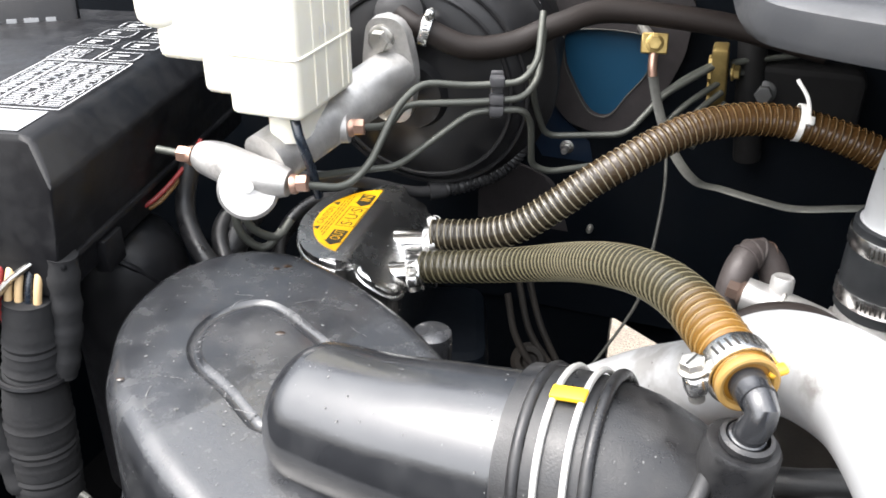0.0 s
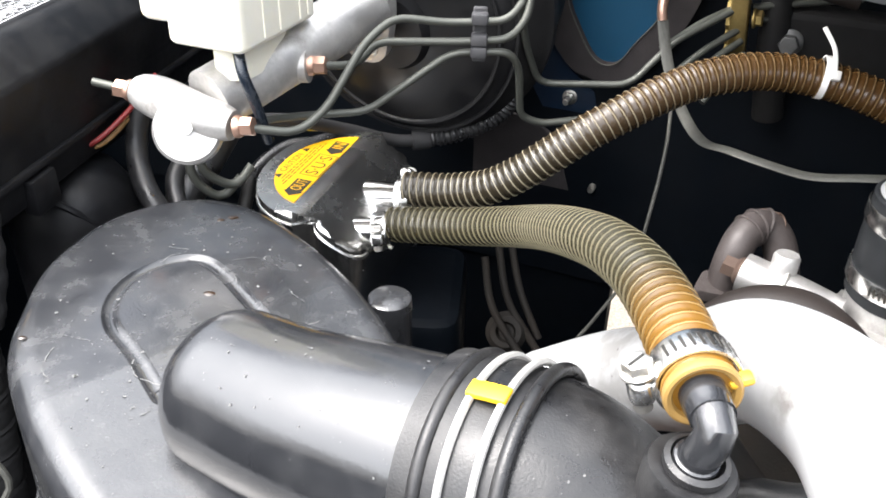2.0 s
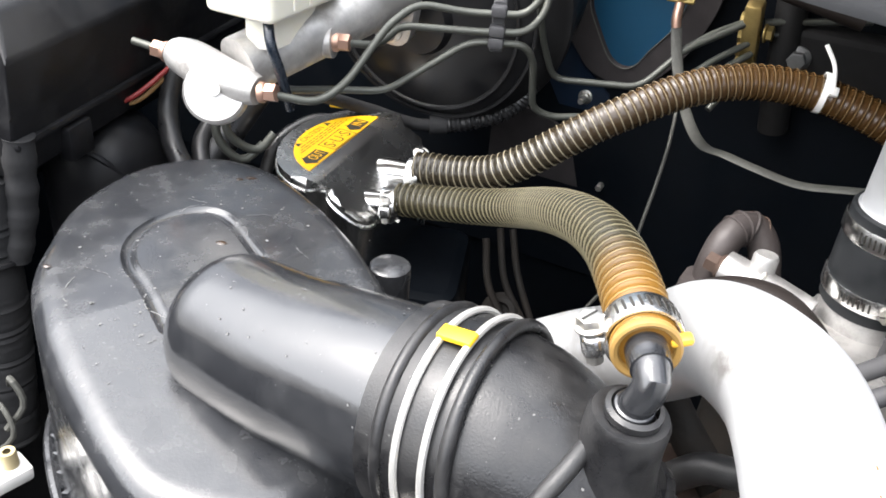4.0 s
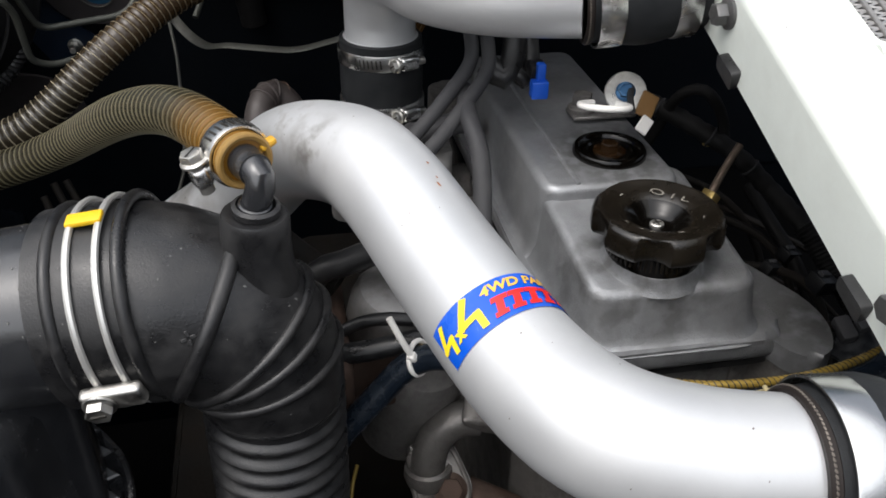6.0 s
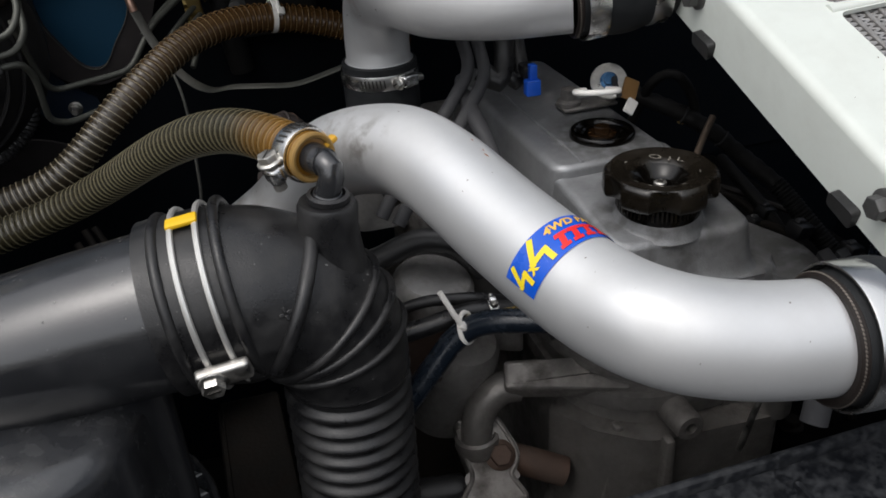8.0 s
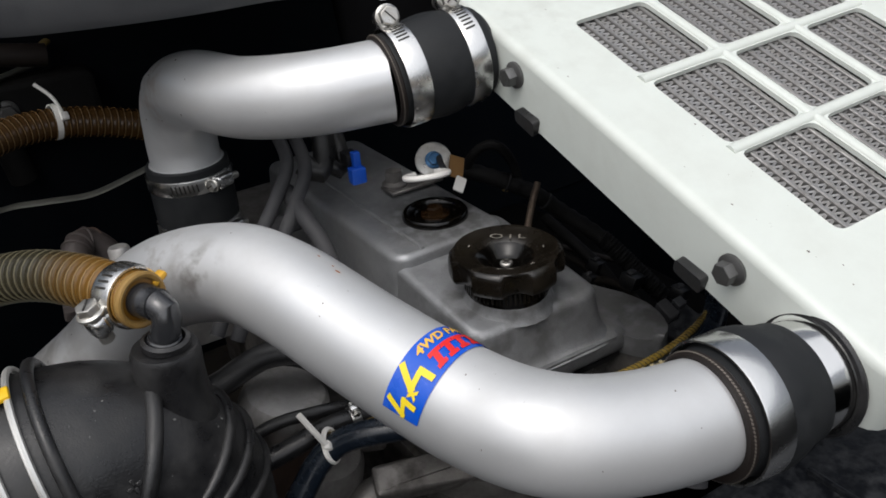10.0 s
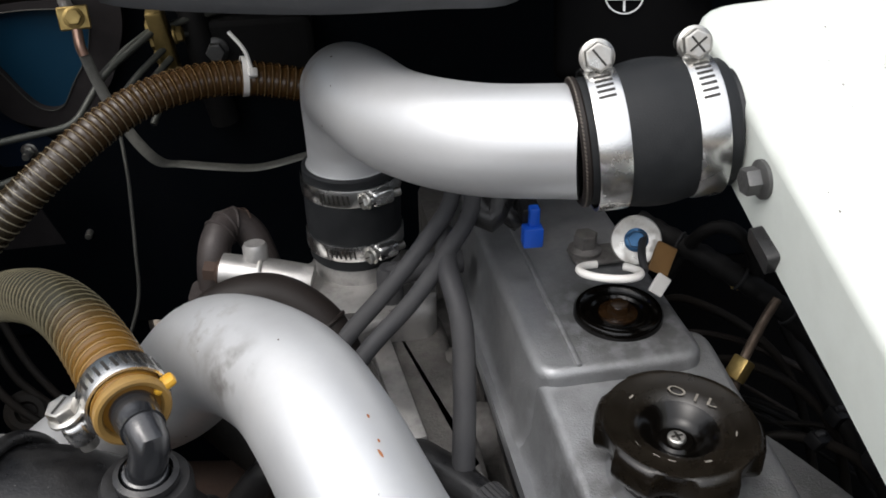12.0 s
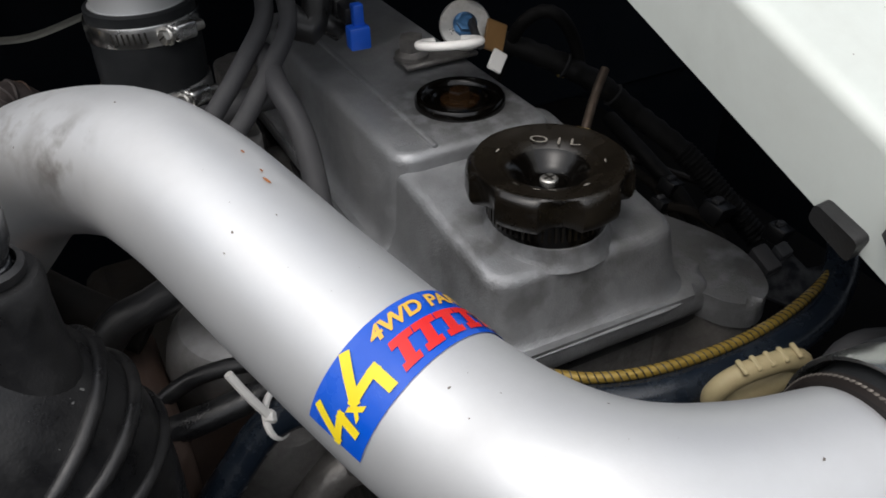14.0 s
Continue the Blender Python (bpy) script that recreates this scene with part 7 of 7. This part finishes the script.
part("peg", lathe([(0.0025, 0.012), (0.0050, 0.012), (0.0055, 0.009), (0.0055, 0), (0, 0)], placed((-0.197, 0.381, 0.970), (0, 0, 1)), 18), M["cream"], pb)
part("drum", lathe([(0, -0.02), (0.022, -0.02), (0.024, 0), (0.020, 0.008), (0, 0.010)], placed((-0.205, 0.338, 0.95), (0.1, -0.2, 1)), 24), M["white_plastic"], pb)
hose("wire", [(-0.215, 0.42, 1.0), (-0.205, 0.41, 1.015), (-0.196, 0.405, 1.0), (-0.205, 0.395, 0.985)], 0.0022, "braid", "loose greasy wire beside the air cleaner", "wire", seg=8)
hose("wire", [(-0.222, 0.41, 0.99), (-0.208, 0.40, 1.0), (-0.198, 0.392, 0.985), (-0.212, 0.385, 0.97)], 0.0018, "braid", "loose greasy wire beside the air cleaner", "wire", seg=8)

# ---- brake master cylinder, reservoir and lines ----
BW = Vector((0.30, 0.90, 0.12)).normalized()
res = thing("brake_fluid_reservoir", (-0.10, 0.62, 1.20), "translucent yellowed brake fluid reservoir on the master cylinder", "fluid reservoir")
rm = Matrix.Translation((-0.094, 0.620, 0)) @ Matrix.Rotation(radians(-18), 4, "Z")
bm = prism(rounded([(-0.017, -0.055), (0.038, -0.055), (0.038, 0.034), (-0.017, 0.034)], 0.007, 4), 1.2135, 1.345, rm, 0.010, 3, 0.004)
tank = part("tank", bm, M["reservoir"], res)
for name, x0, x1, y1, z0, z1 in (("side_chamber", -0.037, -0.012, 0.030, 1.226, 1.338), ("side_chamber", -0.070, -0.030, 0.026, 1.247, 1.332)):
    bm = prism(rounded([(x0, -0.0545), (x1, -0.0545), (x1, y1), (x0, y1)], 0.008, 4), z0, z1, rm, 0.008, 3, 0.005)
    part(name, bm, M["reservoir"], res)
bm = lathe([(0, 0), (0.024, 0), (0.0275, 0.004), (0.028, 0.010), (0.028, 0.05), (0, 0.052)], rm @ Matrix.Translation((-0.066, -0.030, 1.268)), 36)
part("filler_chamber", bm, M["reservoir"], res)
part("neck", prism(rounded([(0.000, -0.040), (0.026, -0.040), (0.026, 0.020), (0.000, 0.020)], 0.012, 5), 1.190, 1.2145, rm, 0.002, 2), M["reservoir"], res)
for z in (1.256, 1.300):
    part("level_rib", tube([rm @ Vector((x, y, z)) for x, y in rounded([(-0.0175, -0.0553), (0.0383, -0.0553), (0.0383, 0.0343), (-0.0175, 0.0343)], 0.007, 4) + [(-0.0175, -0.048)]], 0.0010, 6), M["reservoir"], res)
for y in (-0.030, -0.012, 0.012, 0.022):
    part("moulded_rib", tube([rm @ Vector((0.0381, y, 1.218)), rm @ Vector((0.0381, y, 1.335))], 0.0007, 6), M["reservoir"], res)
part("lettering", letter_mesh("MIN", 0.009, lambda x, y: rm @ Vector((0.0387, -0.022 + x, 1.262 + y))), M["white_plastic"], res, "faint raised letters MIN")
mc = thing("brake_master_cylinder", (-0.09, 0.60, 1.15), "pale cast brake master cylinder with brass unions", "master cylinder")
c0, c1 = Vector((-0.108, 0.581, 1.174)), Vector((-0.020, 0.700, 1.205))
bm = tube(even([c0, c1], 0.01), 0.021, 28)
part("cylinder", bm, M["alu"], mc)
part("valve_body", tube(smooth_path([(-0.158, 0.587, 1.176), (-0.140, 0.580, 1.174), (-0.114, 0.569, 1.169), (-0.088, 0.562, 1.166)], 5), lambda s: 0.0098 + 0.0050 * math.sin(math.pi * s) ** 0.6, 24), M["alu"], mc, "bright cast valve body")
vm = placed((-0.1175, 0.5610, 1.1610), (0.20, -0.86, 0.47), (0, 0, 1))
part("valve_plate", lathe([(0, -0.012), (0.0205, -0.012), (0.0215, -0.006), (0.0215, 0.006), (0.0195, 0.0085), (0, 0.0085)], vm, 36), M["alu"], mc, "bright round valve cap")
part("bolt", lathe([(0, 0), (0.0042, 0), (0.0042, 0.003), (0, 0.0035)], vm @ Matrix.Translation((0, 0.001, 0.0085)), 16), M["zinc"], mc)
for a, d in (((-0.162, 0.588, 1.175), (-0.95, 0.2, 0.05)), ((-0.086, 0.561, 1.166), (0.95, -0.1, 0.1)), ((-0.052, 0.626, 1.184), (0.95, -0.05, 0.05))):
    part("union", hexagon(0.0064, 0.012, placed(a, d), 0.0074), M["copper"], mc, "copper-coloured union nut")
part("port", lathe([(0, -0.02), (0.012, -0.02), (0.012, 0), (0, 0)], placed((-0.052, 0.626, 1.184), (0.95, -0.05, 0.05)), 20), M["alu"], mc)
fm = placed((-0.024, 0.700, 1.205), BW, (0, 0, 1))
bm = prism(rounded([(-0.015, -0.044), (0.015, -0.044), (0.025, 0.0), (0.016, 0.048), (-0.015, 0.048), (-0.024, 0.0)], 0.016, 5), -0.006, 0.006, fm, 0.003, 2)
part("flange", bm, M["alu"], mc)
for dx, dy in ((0.004, 0.031), (0.0, -0.030)):
    part("nut", hexagon(0.0085, 0.010, fm @ Matrix.Translation((dx, dy, -0.006)) @ Matrix.Rotation(math.pi, 4, "X"), 0.011), M["zinc"], mc, "rusty flange nut")
hose("sensor_wire", [(-0.082, 0.570, 1.212), (-0.078, 0.562, 1.200), (-0.073, 0.565, 1.180), (-0.070, 0.575, 1.150)], 0.0036, "navy", "short dark sensor wire on the master cylinder", "wire", seg=10)
# booster
bo = thing("brake_booster", (0.012, 0.78, 1.15), "satin black round brake booster with a vacuum hose", "brake booster")
bmx = placed((0.000, 0.760, 1.180), -BW, (0, 0, 1))
bm = lathe([(0, 0.040), (0.030, 0.038), (0.034, 0.030), (0.066, 0.026), (0.090, 0.018), (0.108, 0.002), (0.114, -0.018), (0.118, -0.022), (0.118, -0.032), (0.110, -0.036), (0.106, -0.10), (0, -0.10)], bmx, 56)
part("shell", bm, M["booster"], bo)
for r, h in ((0.100, 0.0125), (0.088, 0.0200)):
    part("pressed_ring", ring(r, 0.0022, bmx @ Matrix.Translation((0, 0, h)), 60, 6), M["booster"], bo)
hub = Vector((-0.018, 0.722, 1.246))
part("vacuum_port", lathe([(0, 0.012), (0.012, 0.012), (0.020, 0.008), (0.022, 0), (0.022, -0.02)], placed(hub, (-0.05, -0.9, 0.45)), 28), M["booster"], bo)
part("nozzle", tube(smooth_path([hub + Vector((0, -0.006, 0.003)), hub + Vector((0.012, -0.014, -0.004)), hub + Vector((0.022, -0.015, -0.007))], 4), 0.0085, 16), M["vac_hose"], bo)
hose("vacuum_hose", [hub + Vector((0.014, -0.014, -0.004)), (0.012, 0.706, 1.234), (0.040, 0.705, 1.224), (0.075, 0.712, 1.226), (0.115, 0.722, 1.240), (0.16, 0.735, 1.248), (0.25, 0.725, 1.240), (0.33, 0.70, 1.225)], 0.0100, "vac_hose", "aged brownish vacuum hose from the brake booster", "hose", seg=18)
hose_clamp(Vector((0.004, 0.707, 1.238)), (0.9, -0.1, -0.25), 0.0122, (0.2, -0.3, 0.9), (0, -0.9, -0.2), 0.008, "small spring clip on the vacuum hose", screw=0.0030, length=0.012, slots=2)
# brake lines
def brake_line(pts, label="bent grey-green steel brake line"):
    """Straight runs with short bends."""
    p = [Vector(q) for q in pts]
    out = [p[0]]
    for a, b, c in zip(p, p[1:], p[2:]):
        d = min(0.012, (a - b).length * 0.45, (c - b).length * 0.45)
        s, e = b + (a - b).normalized() * d, b + (c - b).normalized() * d
        out += [s.lerp(b, f).lerp(b.lerp(e, f), f) for f in (0, 0.25, 0.5, 0.75, 1)]
    out.append(p[-1])
    return solid("brake_line", tube(out, 0.0029, 10), M["line"], label, "brake line", "brake lines")


brake_line([(-0.080, 0.560, 1.166), (-0.050, 0.572, 1.158), (-0.034, 0.590, 1.168), (-0.016, 0.640, 1.196), (0.002, 0.660, 1.209), (0.040, 0.668, 1.204), (0.082, 0.672, 1.206), (0.094, 0.676, 1.222), (0.098, 0.70, 1.255)])
brake_line([(-0.044, 0.626, 1.184), (-0.022, 0.640, 1.180), (-0.012, 0.668, 1.188), (0.050, 0.670, 1.190), (0.084, 0.674, 1.192), (0.096, 0.684, 1.205), (0.100, 0.705, 1.240)])
brake_line([(-0.10, 0.60, 1.150), (-0.056, 0.640, 1.141), (-0.018, 0.655, 1.139), (0.042, 0.672, 1.181), (0.084, 0.676, 1.182), (0.092, 0.684, 1.168), (0.096, 0.700, 1.122), (0.112, 0.705, 1.114), (0.19, 0.72, 1.12)])
brake_line([(0.090, 0.70, 1.21), (0.098, 0.72, 1.170), (0.110, 0.735, 1.136), (0.182, 0.730, 1.140), (0.214, 0.745, 1.172), (0.262, 0.762, 1.195)])
brake_line([(-0.170, 0.589, 1.176), (-0.19, 0.593, 1.178)])
for pts in ([(0.205, 0.745, 1.165), (0.263, 0.765, 1.196)], [(0.208, 0.735, 1.140), (0.266, 0.762, 1.178)], [(0.225, 0.730, 1.140), (0.270, 0.760, 1.170)], [(0.240, 0.725, 1.130), (0.274, 0.758, 1.160)]):
    a, b = Vector(pts[0]), Vector(pts[1])
    brake_line([a, a.lerp(b, 0.5) + Vector((0, 0, 0.004)), b], "short steel brake line to the brass block")
for pts in ([(0.275, 0.765, 1.196), (0.36, 0.77, 1.205)], [(0.275, 0.765, 1.186), (0.36, 0.77, 1.192)]):
    brake_line([Vector(pts[0]), Vector(pts[0]).lerp(Vector(pts[1]), 0.5), Vector(pts[1])], "short steel brake line beyond the brass block")
pc = thing("pipe_clip", (0.062, 0.672, 1.19), "grey three-way clip holding the brake lines", "pipe clip")
for k, z in enumerate((1.207, 1.192, 1.183)):
    part("saddle", box((0.012, 0.010, 0.0085), Matrix.Translation((0.062, 0.671, z)), 0.002, 2), M["engine_hose"], pc)
part("spine", box((0.010, 0.004, 0.040), Matrix.Translation((0.062, 0.676, 1.194)), 0.001, 1), M["engine_hose"], pc)
# brass distribution block and banjo
bb = thing("brake_pipe_block", (0.266, 0.770, 1.18), "brass brake pipe distribution block on the bulkhead", "distribution block")
bmm = placed((0.268, 0.768, 1.182), (-0.15, -0.2, 1), (0.9, -0.3, 0))
part("block", box((0.018, 0.014, 0.062), bmm, 0.0025, 2), M["brass"], bb)
for k in range(4):
    part("union", hexagon(0.0065, 0.010, bmm @ Matrix.Translation((0, 0, -0.026 + k * 0.0135)) @ Matrix.Rotation(radians(90), 4, "X") , 0.0075), M["brass"], bb)
part("bolt", hexagon(0.0065, 0.007, placed((0.277, 0.763, 1.188), (0.9, -0.4, 0.1)), 0.008), M["brass"], bb)
bj = thing("earth_point", (0.203, 0.757, 1.215), "brass earth terminal with a braided strap on the bulkhead", "earth terminal")
bjm = placed((0.203, 0.757, 1.215), (-0.15, -0.9, 0.35), (0, 0, 1))
part("tab", box((0.023, 0.018, 0.003), bjm, 0.001, 1), M["brass"], bj)
part("bolt", hexagon(0.0064, 0.006, bjm @ Matrix.Translation((0, 0, 0.001)), 0.0080), M["brass"], bj)
bm = tube(smooth_path([(0.203, 0.755, 1.206), (0.202, 0.750, 1.196), (0.203, 0.748, 1.188)], 4), 0.004, 10)
part("lug", bm, M["copper"], bj)
part("strap", tube(even(smooth_path([(0.203, 0.748, 1.190), (0.207, 0.735, 1.168), (0.214, 0.715, 1.145), (0.222, 0.69, 1.130), (0.230, 0.66, 1.126), (0.242, 0.635, 1.132), (0.262, 0.618, 1.132), (0.290, 0.605, 1.130), (0.318, 0.590, 1.138), (0.330, 0.575, 1.146)], 6), 0.004), 0.0044, 12, squash=0.2, up=(0, -0.9, 0.4)), M["braid"], bj, "woven grey earth strap")
part("fixing_stub", tube([on_bulkhead(0.203, 1.215, 0.0), bjm @ Vector((0, 0, -0.001))], 0.005, 10), M["zinc"], bj)
hose("cable", [(0.212, 0.712, 1.148), (0.208, 0.68, 1.13), (0.204, 0.66, 1.11), (0.196, 0.64, 1.07), (0.188, 0.63, 1.03), (0.165, 0.62, 0.99), (0.145, 0.61, 0.965)], 0.0014, "braid", "thin brownish wire hanging behind the hoses", "wire", seg=8)
# taped harness on the bulkhead
bl = thing("wiring_harness", (0.02, 0.76, 1.06), "black wiring harness in corrugated sleeve curving up the bulkhead", "wiring harness")
blw = even(smooth_path([(-0.110, 0.690, 1.112), (-0.083, 0.700, 1.108), (-0.047, 0.730, 1.088), (-0.002, 0.750, 1.071), (0.052, 0.760, 1.080), (0.085, 0.760, 1.103), (0.093, 0.755, 1.141), (0.094, 0.755, 1.25)], 10), 0.001)
cut = len(blw) * 4 // 10
part("cable", tube(blw[:cut:4], 0.0056, 14), M["tape"], bl, "smooth black cable")
part("corrugated_sleeve", tube(blw[cut - 4:], lambda q: 0.0076 + 0.0008 * math.sin(q * (len(blw) - cut) * 1.35), 18), M["sleeve"], bl, "shiny black corrugated sleeve")
part("joint_tape", tube(blw[cut - 12:cut + 8:4], 0.0086, 16), M["tape"], bl, "wrap of tape where the sleeve begins")
bm = box((0.018, 0.010, 0.006), Matrix.Translation((-0.078, 0.748, 1.082)), 0.001, 1)
solid("yellow_clip", bm, M["yellow_clip"], "small yellow tape flag on the harness", "clip")
# hoses and lines in the gap between air cleaner and master cylinder
for pts, r, mname in (([(-0.19, 0.66, 1.14), (-0.195, 0.645, 1.10), (-0.175, 0.615, 1.075), (-0.135, 0.60, 1.04), (-0.11, 0.60, 1.02)], 0.0085, "rubber"),
                      ([(-0.155, 0.68, 1.10), (-0.17, 0.65, 1.08), (-0.155, 0.62, 1.06), (-0.12, 0.61, 1.03)], 0.007, "rubber"),
                      ([(-0.13, 0.70, 1.12), (-0.165, 0.65, 1.06), (-0.195, 0.61, 1.01), (-0.22, 0.58, 0.95)], 0.014, "rubber"),
                      ([(-0.150, 0.63, 1.12), (-0.146, 0.628, 1.09), (-0.130, 0.635, 1.072), (-0.115, 0.645, 1.085)], 0.0035, "line"),
                      ([(-0.142, 0.63, 1.12), (-0.138, 0.63, 1.095), (-0.120, 0.640, 1.080), (-0.108, 0.650, 1.092)], 0.0035, "line"),
                      ([(-0.075, 0.76, 1.06), (-0.105, 0.745, 1.062), (-0.128, 0.715, 1.05), (-0.135, 0.69, 1.02)], 0.006, "rubber"),
                      ([(-0.075, 0.765, 1.05), (-0.108, 0.752, 1.050), (-0.133, 0.72, 1.035), (-0.142, 0.69, 1.0)], 0.006, "rubber"),
                      ([(0.075, 0.62, 1.04), (0.082, 0.60, 1.01), (0.100, 0.585, 0.985), (0.115, 0.575, 0.97)], 0.003, "iron"),
                      ([(0.085, 0.63, 1.045), (0.094, 0.61, 1.01), (0.112, 0.595, 0.985), (0.125, 0.585, 0.97)], 0.003, "iron"),
                      ([(0.095, 0.64, 1.04), (0.104, 0.62, 1.01), (0.120, 0.60, 0.98)], 0.003, "iron")):
    hose("hose_run", pts, r, mname, "dark hoses and lines in the gap below the brake cylinder", "hose", "hoses in the gap", seg=12)
hose("red_wire", [(-0.235, 0.62, 1.112), (-0.215, 0.625, 1.118), (-0.195, 0.65, 1.135), (-0.185, 0.68, 1.15)], 0.0020, "red_wire", "thin red wires under the fuse box", "wire", seg=8)
hose("red_wire", [(-0.232, 0.625, 1.108), (-0.212, 0.632, 1.114), (-0.195, 0.655, 1.130)], 0.0018, "brown_tag", "thin brown wire under the fuse box", "wire", seg=8)

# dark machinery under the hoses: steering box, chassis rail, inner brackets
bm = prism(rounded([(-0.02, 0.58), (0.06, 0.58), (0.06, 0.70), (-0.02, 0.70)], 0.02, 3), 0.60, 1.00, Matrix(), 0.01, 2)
solid("steering_box", bm, M["firewall"], "blue chassis bracket below the catch can, bay shade in its colour", "bracket")
bm = box((0.10, 0.06, 0.05), placed((0.115, 0.56, 0.94), (0.1, 0.2, 1)), 0.008, 2)
solid("steering_joint", bm, M["iron"], "dark grimy steering joint deep in the bay", "steering joint")
bm = lathe([(0, 0), (0.014, 0), (0.016, 0.004), (0.012, 0.008), (0.008, 0.008), (0.006, 0.004), (0, 0.004)], placed((0.095, 0.60, 0.985), (-0.1, -0.7, 0.5)), 24)
solid("steering_bolt", bm, M["iron"], "dark round bolt head deep in the bay", "bolt")
bm = prism(rounded([(-0.03, 0.0), (0.03, 0.0), (0.03, 0.72), (-0.03, 0.72)], 0.005, 2), 0.70, 0.86, car_frame((-0.06, -0.12, 0)), 0.006, 2)
solid("chassis_rail", bm, M["iron"], "dark chassis rail below the air cleaner", "chassis rail")
bm = prism(rounded([(-0.16, 0.30), (0.02, 0.30), (0.02, 0.60), (-0.16, 0.60)], 0.03, 3), 0.50, 0.84, car_frame((0.30, 0.20, 0)), 0.02, 3)
solid("exhaust_manifold", bm, M["iron"], "dark exhaust manifold and turbo side of the engine", "exhaust manifold")
# grey trim hanging from the bonnet, over the back of the engine
cw = thing("bonnet_trim", (0.30, 0.46, 1.30), "grey pressed bonnet trim hanging over the rear pipe", "bonnet trim")


def trim(lip, name):
    """A pressed lip: rounded front edge, upper ledge with a groove, rising back to the bonnet."""
    bm = bmesh.new()
    rows = []
    for p in even(smooth_path(lip, 8), 0.006):
        rows.append([bm.verts.new(p + d) for d in (Vector((0.0, 0.020, -0.001)), Vector((0, 0, 0)), Vector((-0.001, -0.003, 0.006)), Vector((-0.001, -0.002, 0.022)), Vector((0, 0.004, 0.027)),
                     Vector((0.001, 0.020, 0.029)), Vector((0.002, 0.030, 0.026)), Vector((0.003, 0.05, 0.032)), Vector((0.10, 0.34, 0.14)), Vector((0.10, 0.34, 0.12)))])
    for a, b in zip(rows, rows[1:]):
        for k in range(len(a)):
            bm.faces.new((a[k], a[(k + 1) % len(a)], b[(k + 1) % len(b)], b[k]))
    bm.faces.new(rows[0]), bm.faces.new(rows[-1][::-1])
    part(name, bm, M["grey_plastic"], cw)


trim([(0.187, 0.500, 1.312), (0.190, 0.482, 1.298), (0.203, 0.470, 1.292), (0.266, 0.417, 1.292), (0.322, 0.392, 1.292), (0.360, 0.381, 1.292), (0.392, 0.400, 1.302), (0.428, 0.424, 1.312),
      (0.458, 0.415, 1.310), (0.462, 0.380, 1.298), (0.478, 0.352, 1.292), (0.503, 0.350, 1.292), (0.540, 0.362, 1.293)], "lip")
bm = tube(smooth_path([(0.305, 0.78, 1.235), (0.325, 0.765, 1.220), (0.345, 0.76, 1.216), (0.365, 0.765, 1.222)], 6), 0.006, 12, squash=0.5)
solid("brass_cable_end", bm, M["brass"], "brass cable end below the cowl trim", "cable end")
hose("heater_hose", [(0.295, 0.79, 1.24), (0.297, 0.775, 1.20), (0.300, 0.77, 1.16), (0.310, 0.775, 1.10)], 0.013, "wire_dark", "black hose running down the bulkhead", "hose", seg=16)
bm = prism(rounded([(-0.05, -0.03), (0.05, -0.03), (0.05, 0.03), (-0.05, 0.03)], 0.012, 3), 0, 0.03, Matrix.Translation(on_bulkhead(0.35, 1.165, 0.0)) @ Matrix((ACROSS, UP, -BACK)).transposed().to_4x4(), 0.006, 2)
bkt = thing("bulkhead_bracket", on_bulkhead(0.35, 1.135, 0.0), "black pressed bracket plate bolted to the bulkhead", "bracket")
part("plate", bm, M["wire_dark"], bkt)
part("bolt", hexagon(0.008, 0.010, Matrix.Translation(on_bulkhead(0.318, 1.17, 0.03)) @ axes(-BACK), 0.011), M["bolt"], bkt, "dark steel bolt")
# round white printed mark on a dark cover beyond the coupling
mk = thing("marked_cover", (0.44, 0.42, 1.25), "black cover with a round white printed mark", "cover")
mkm = placed((0.446, 0.405, 1.278), (-0.45, -0.75, 0.5), (0, 0, 1))
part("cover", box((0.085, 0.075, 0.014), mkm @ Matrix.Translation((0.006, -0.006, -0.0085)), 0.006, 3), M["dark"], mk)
bm = lathe([(0.0098, 0.0003), (0.0106, 0.0003)], mkm, 40)
for y in (-0.0026, 0.0026):
    patch(-0.0095, 0.0095, y - 0.0004, y + 0.0004, lambda x, y: mkm @ Vector((x, y, 0.0003)), bm=bm)
for k in range(3):
    patch(-0.0065 + k * 0.0047, -0.0032 + k * 0.0047, -0.0013, 0.0013, lambda x, y: mkm @ Vector((x, y, 0.0004)), bm=bm)
patch(-0.0016, 0.0016, 0.0040, 0.0085, lambda x, y: mkm @ Vector((x, y, 0.0004)), bm=bm)
patch(-0.0006, 0.0006, -0.0090, -0.0035, lambda x, y: mkm @ Vector((x, y, 0.0004)), bm=bm)
part("printed_mark", bm, M["white_ink"], mk, "round white printed mark")
# black stay with a pale knob beyond the intercooler
stay = thing("bonnet_stay", (0.60, 0.39, 1.20), "dark blue steel stay with a pale knob", "stay")
part("arm", box((0.045, 0.008, 0.14), placed((0.600, 0.390, 1.262), (0.25, 0.25, 1), (0.9, -0.3, 0)), 0.003, 2), M["firewall"], stay)
part("knob", lathe([(0, 0), (0.016, 0), (0.018, 0.004), (0.012, 0.010), (0, 0.011)], placed((0.618, 0.378, 1.290), (-0.4, -0.8, 0.3)), 24), M["cream"], stay)
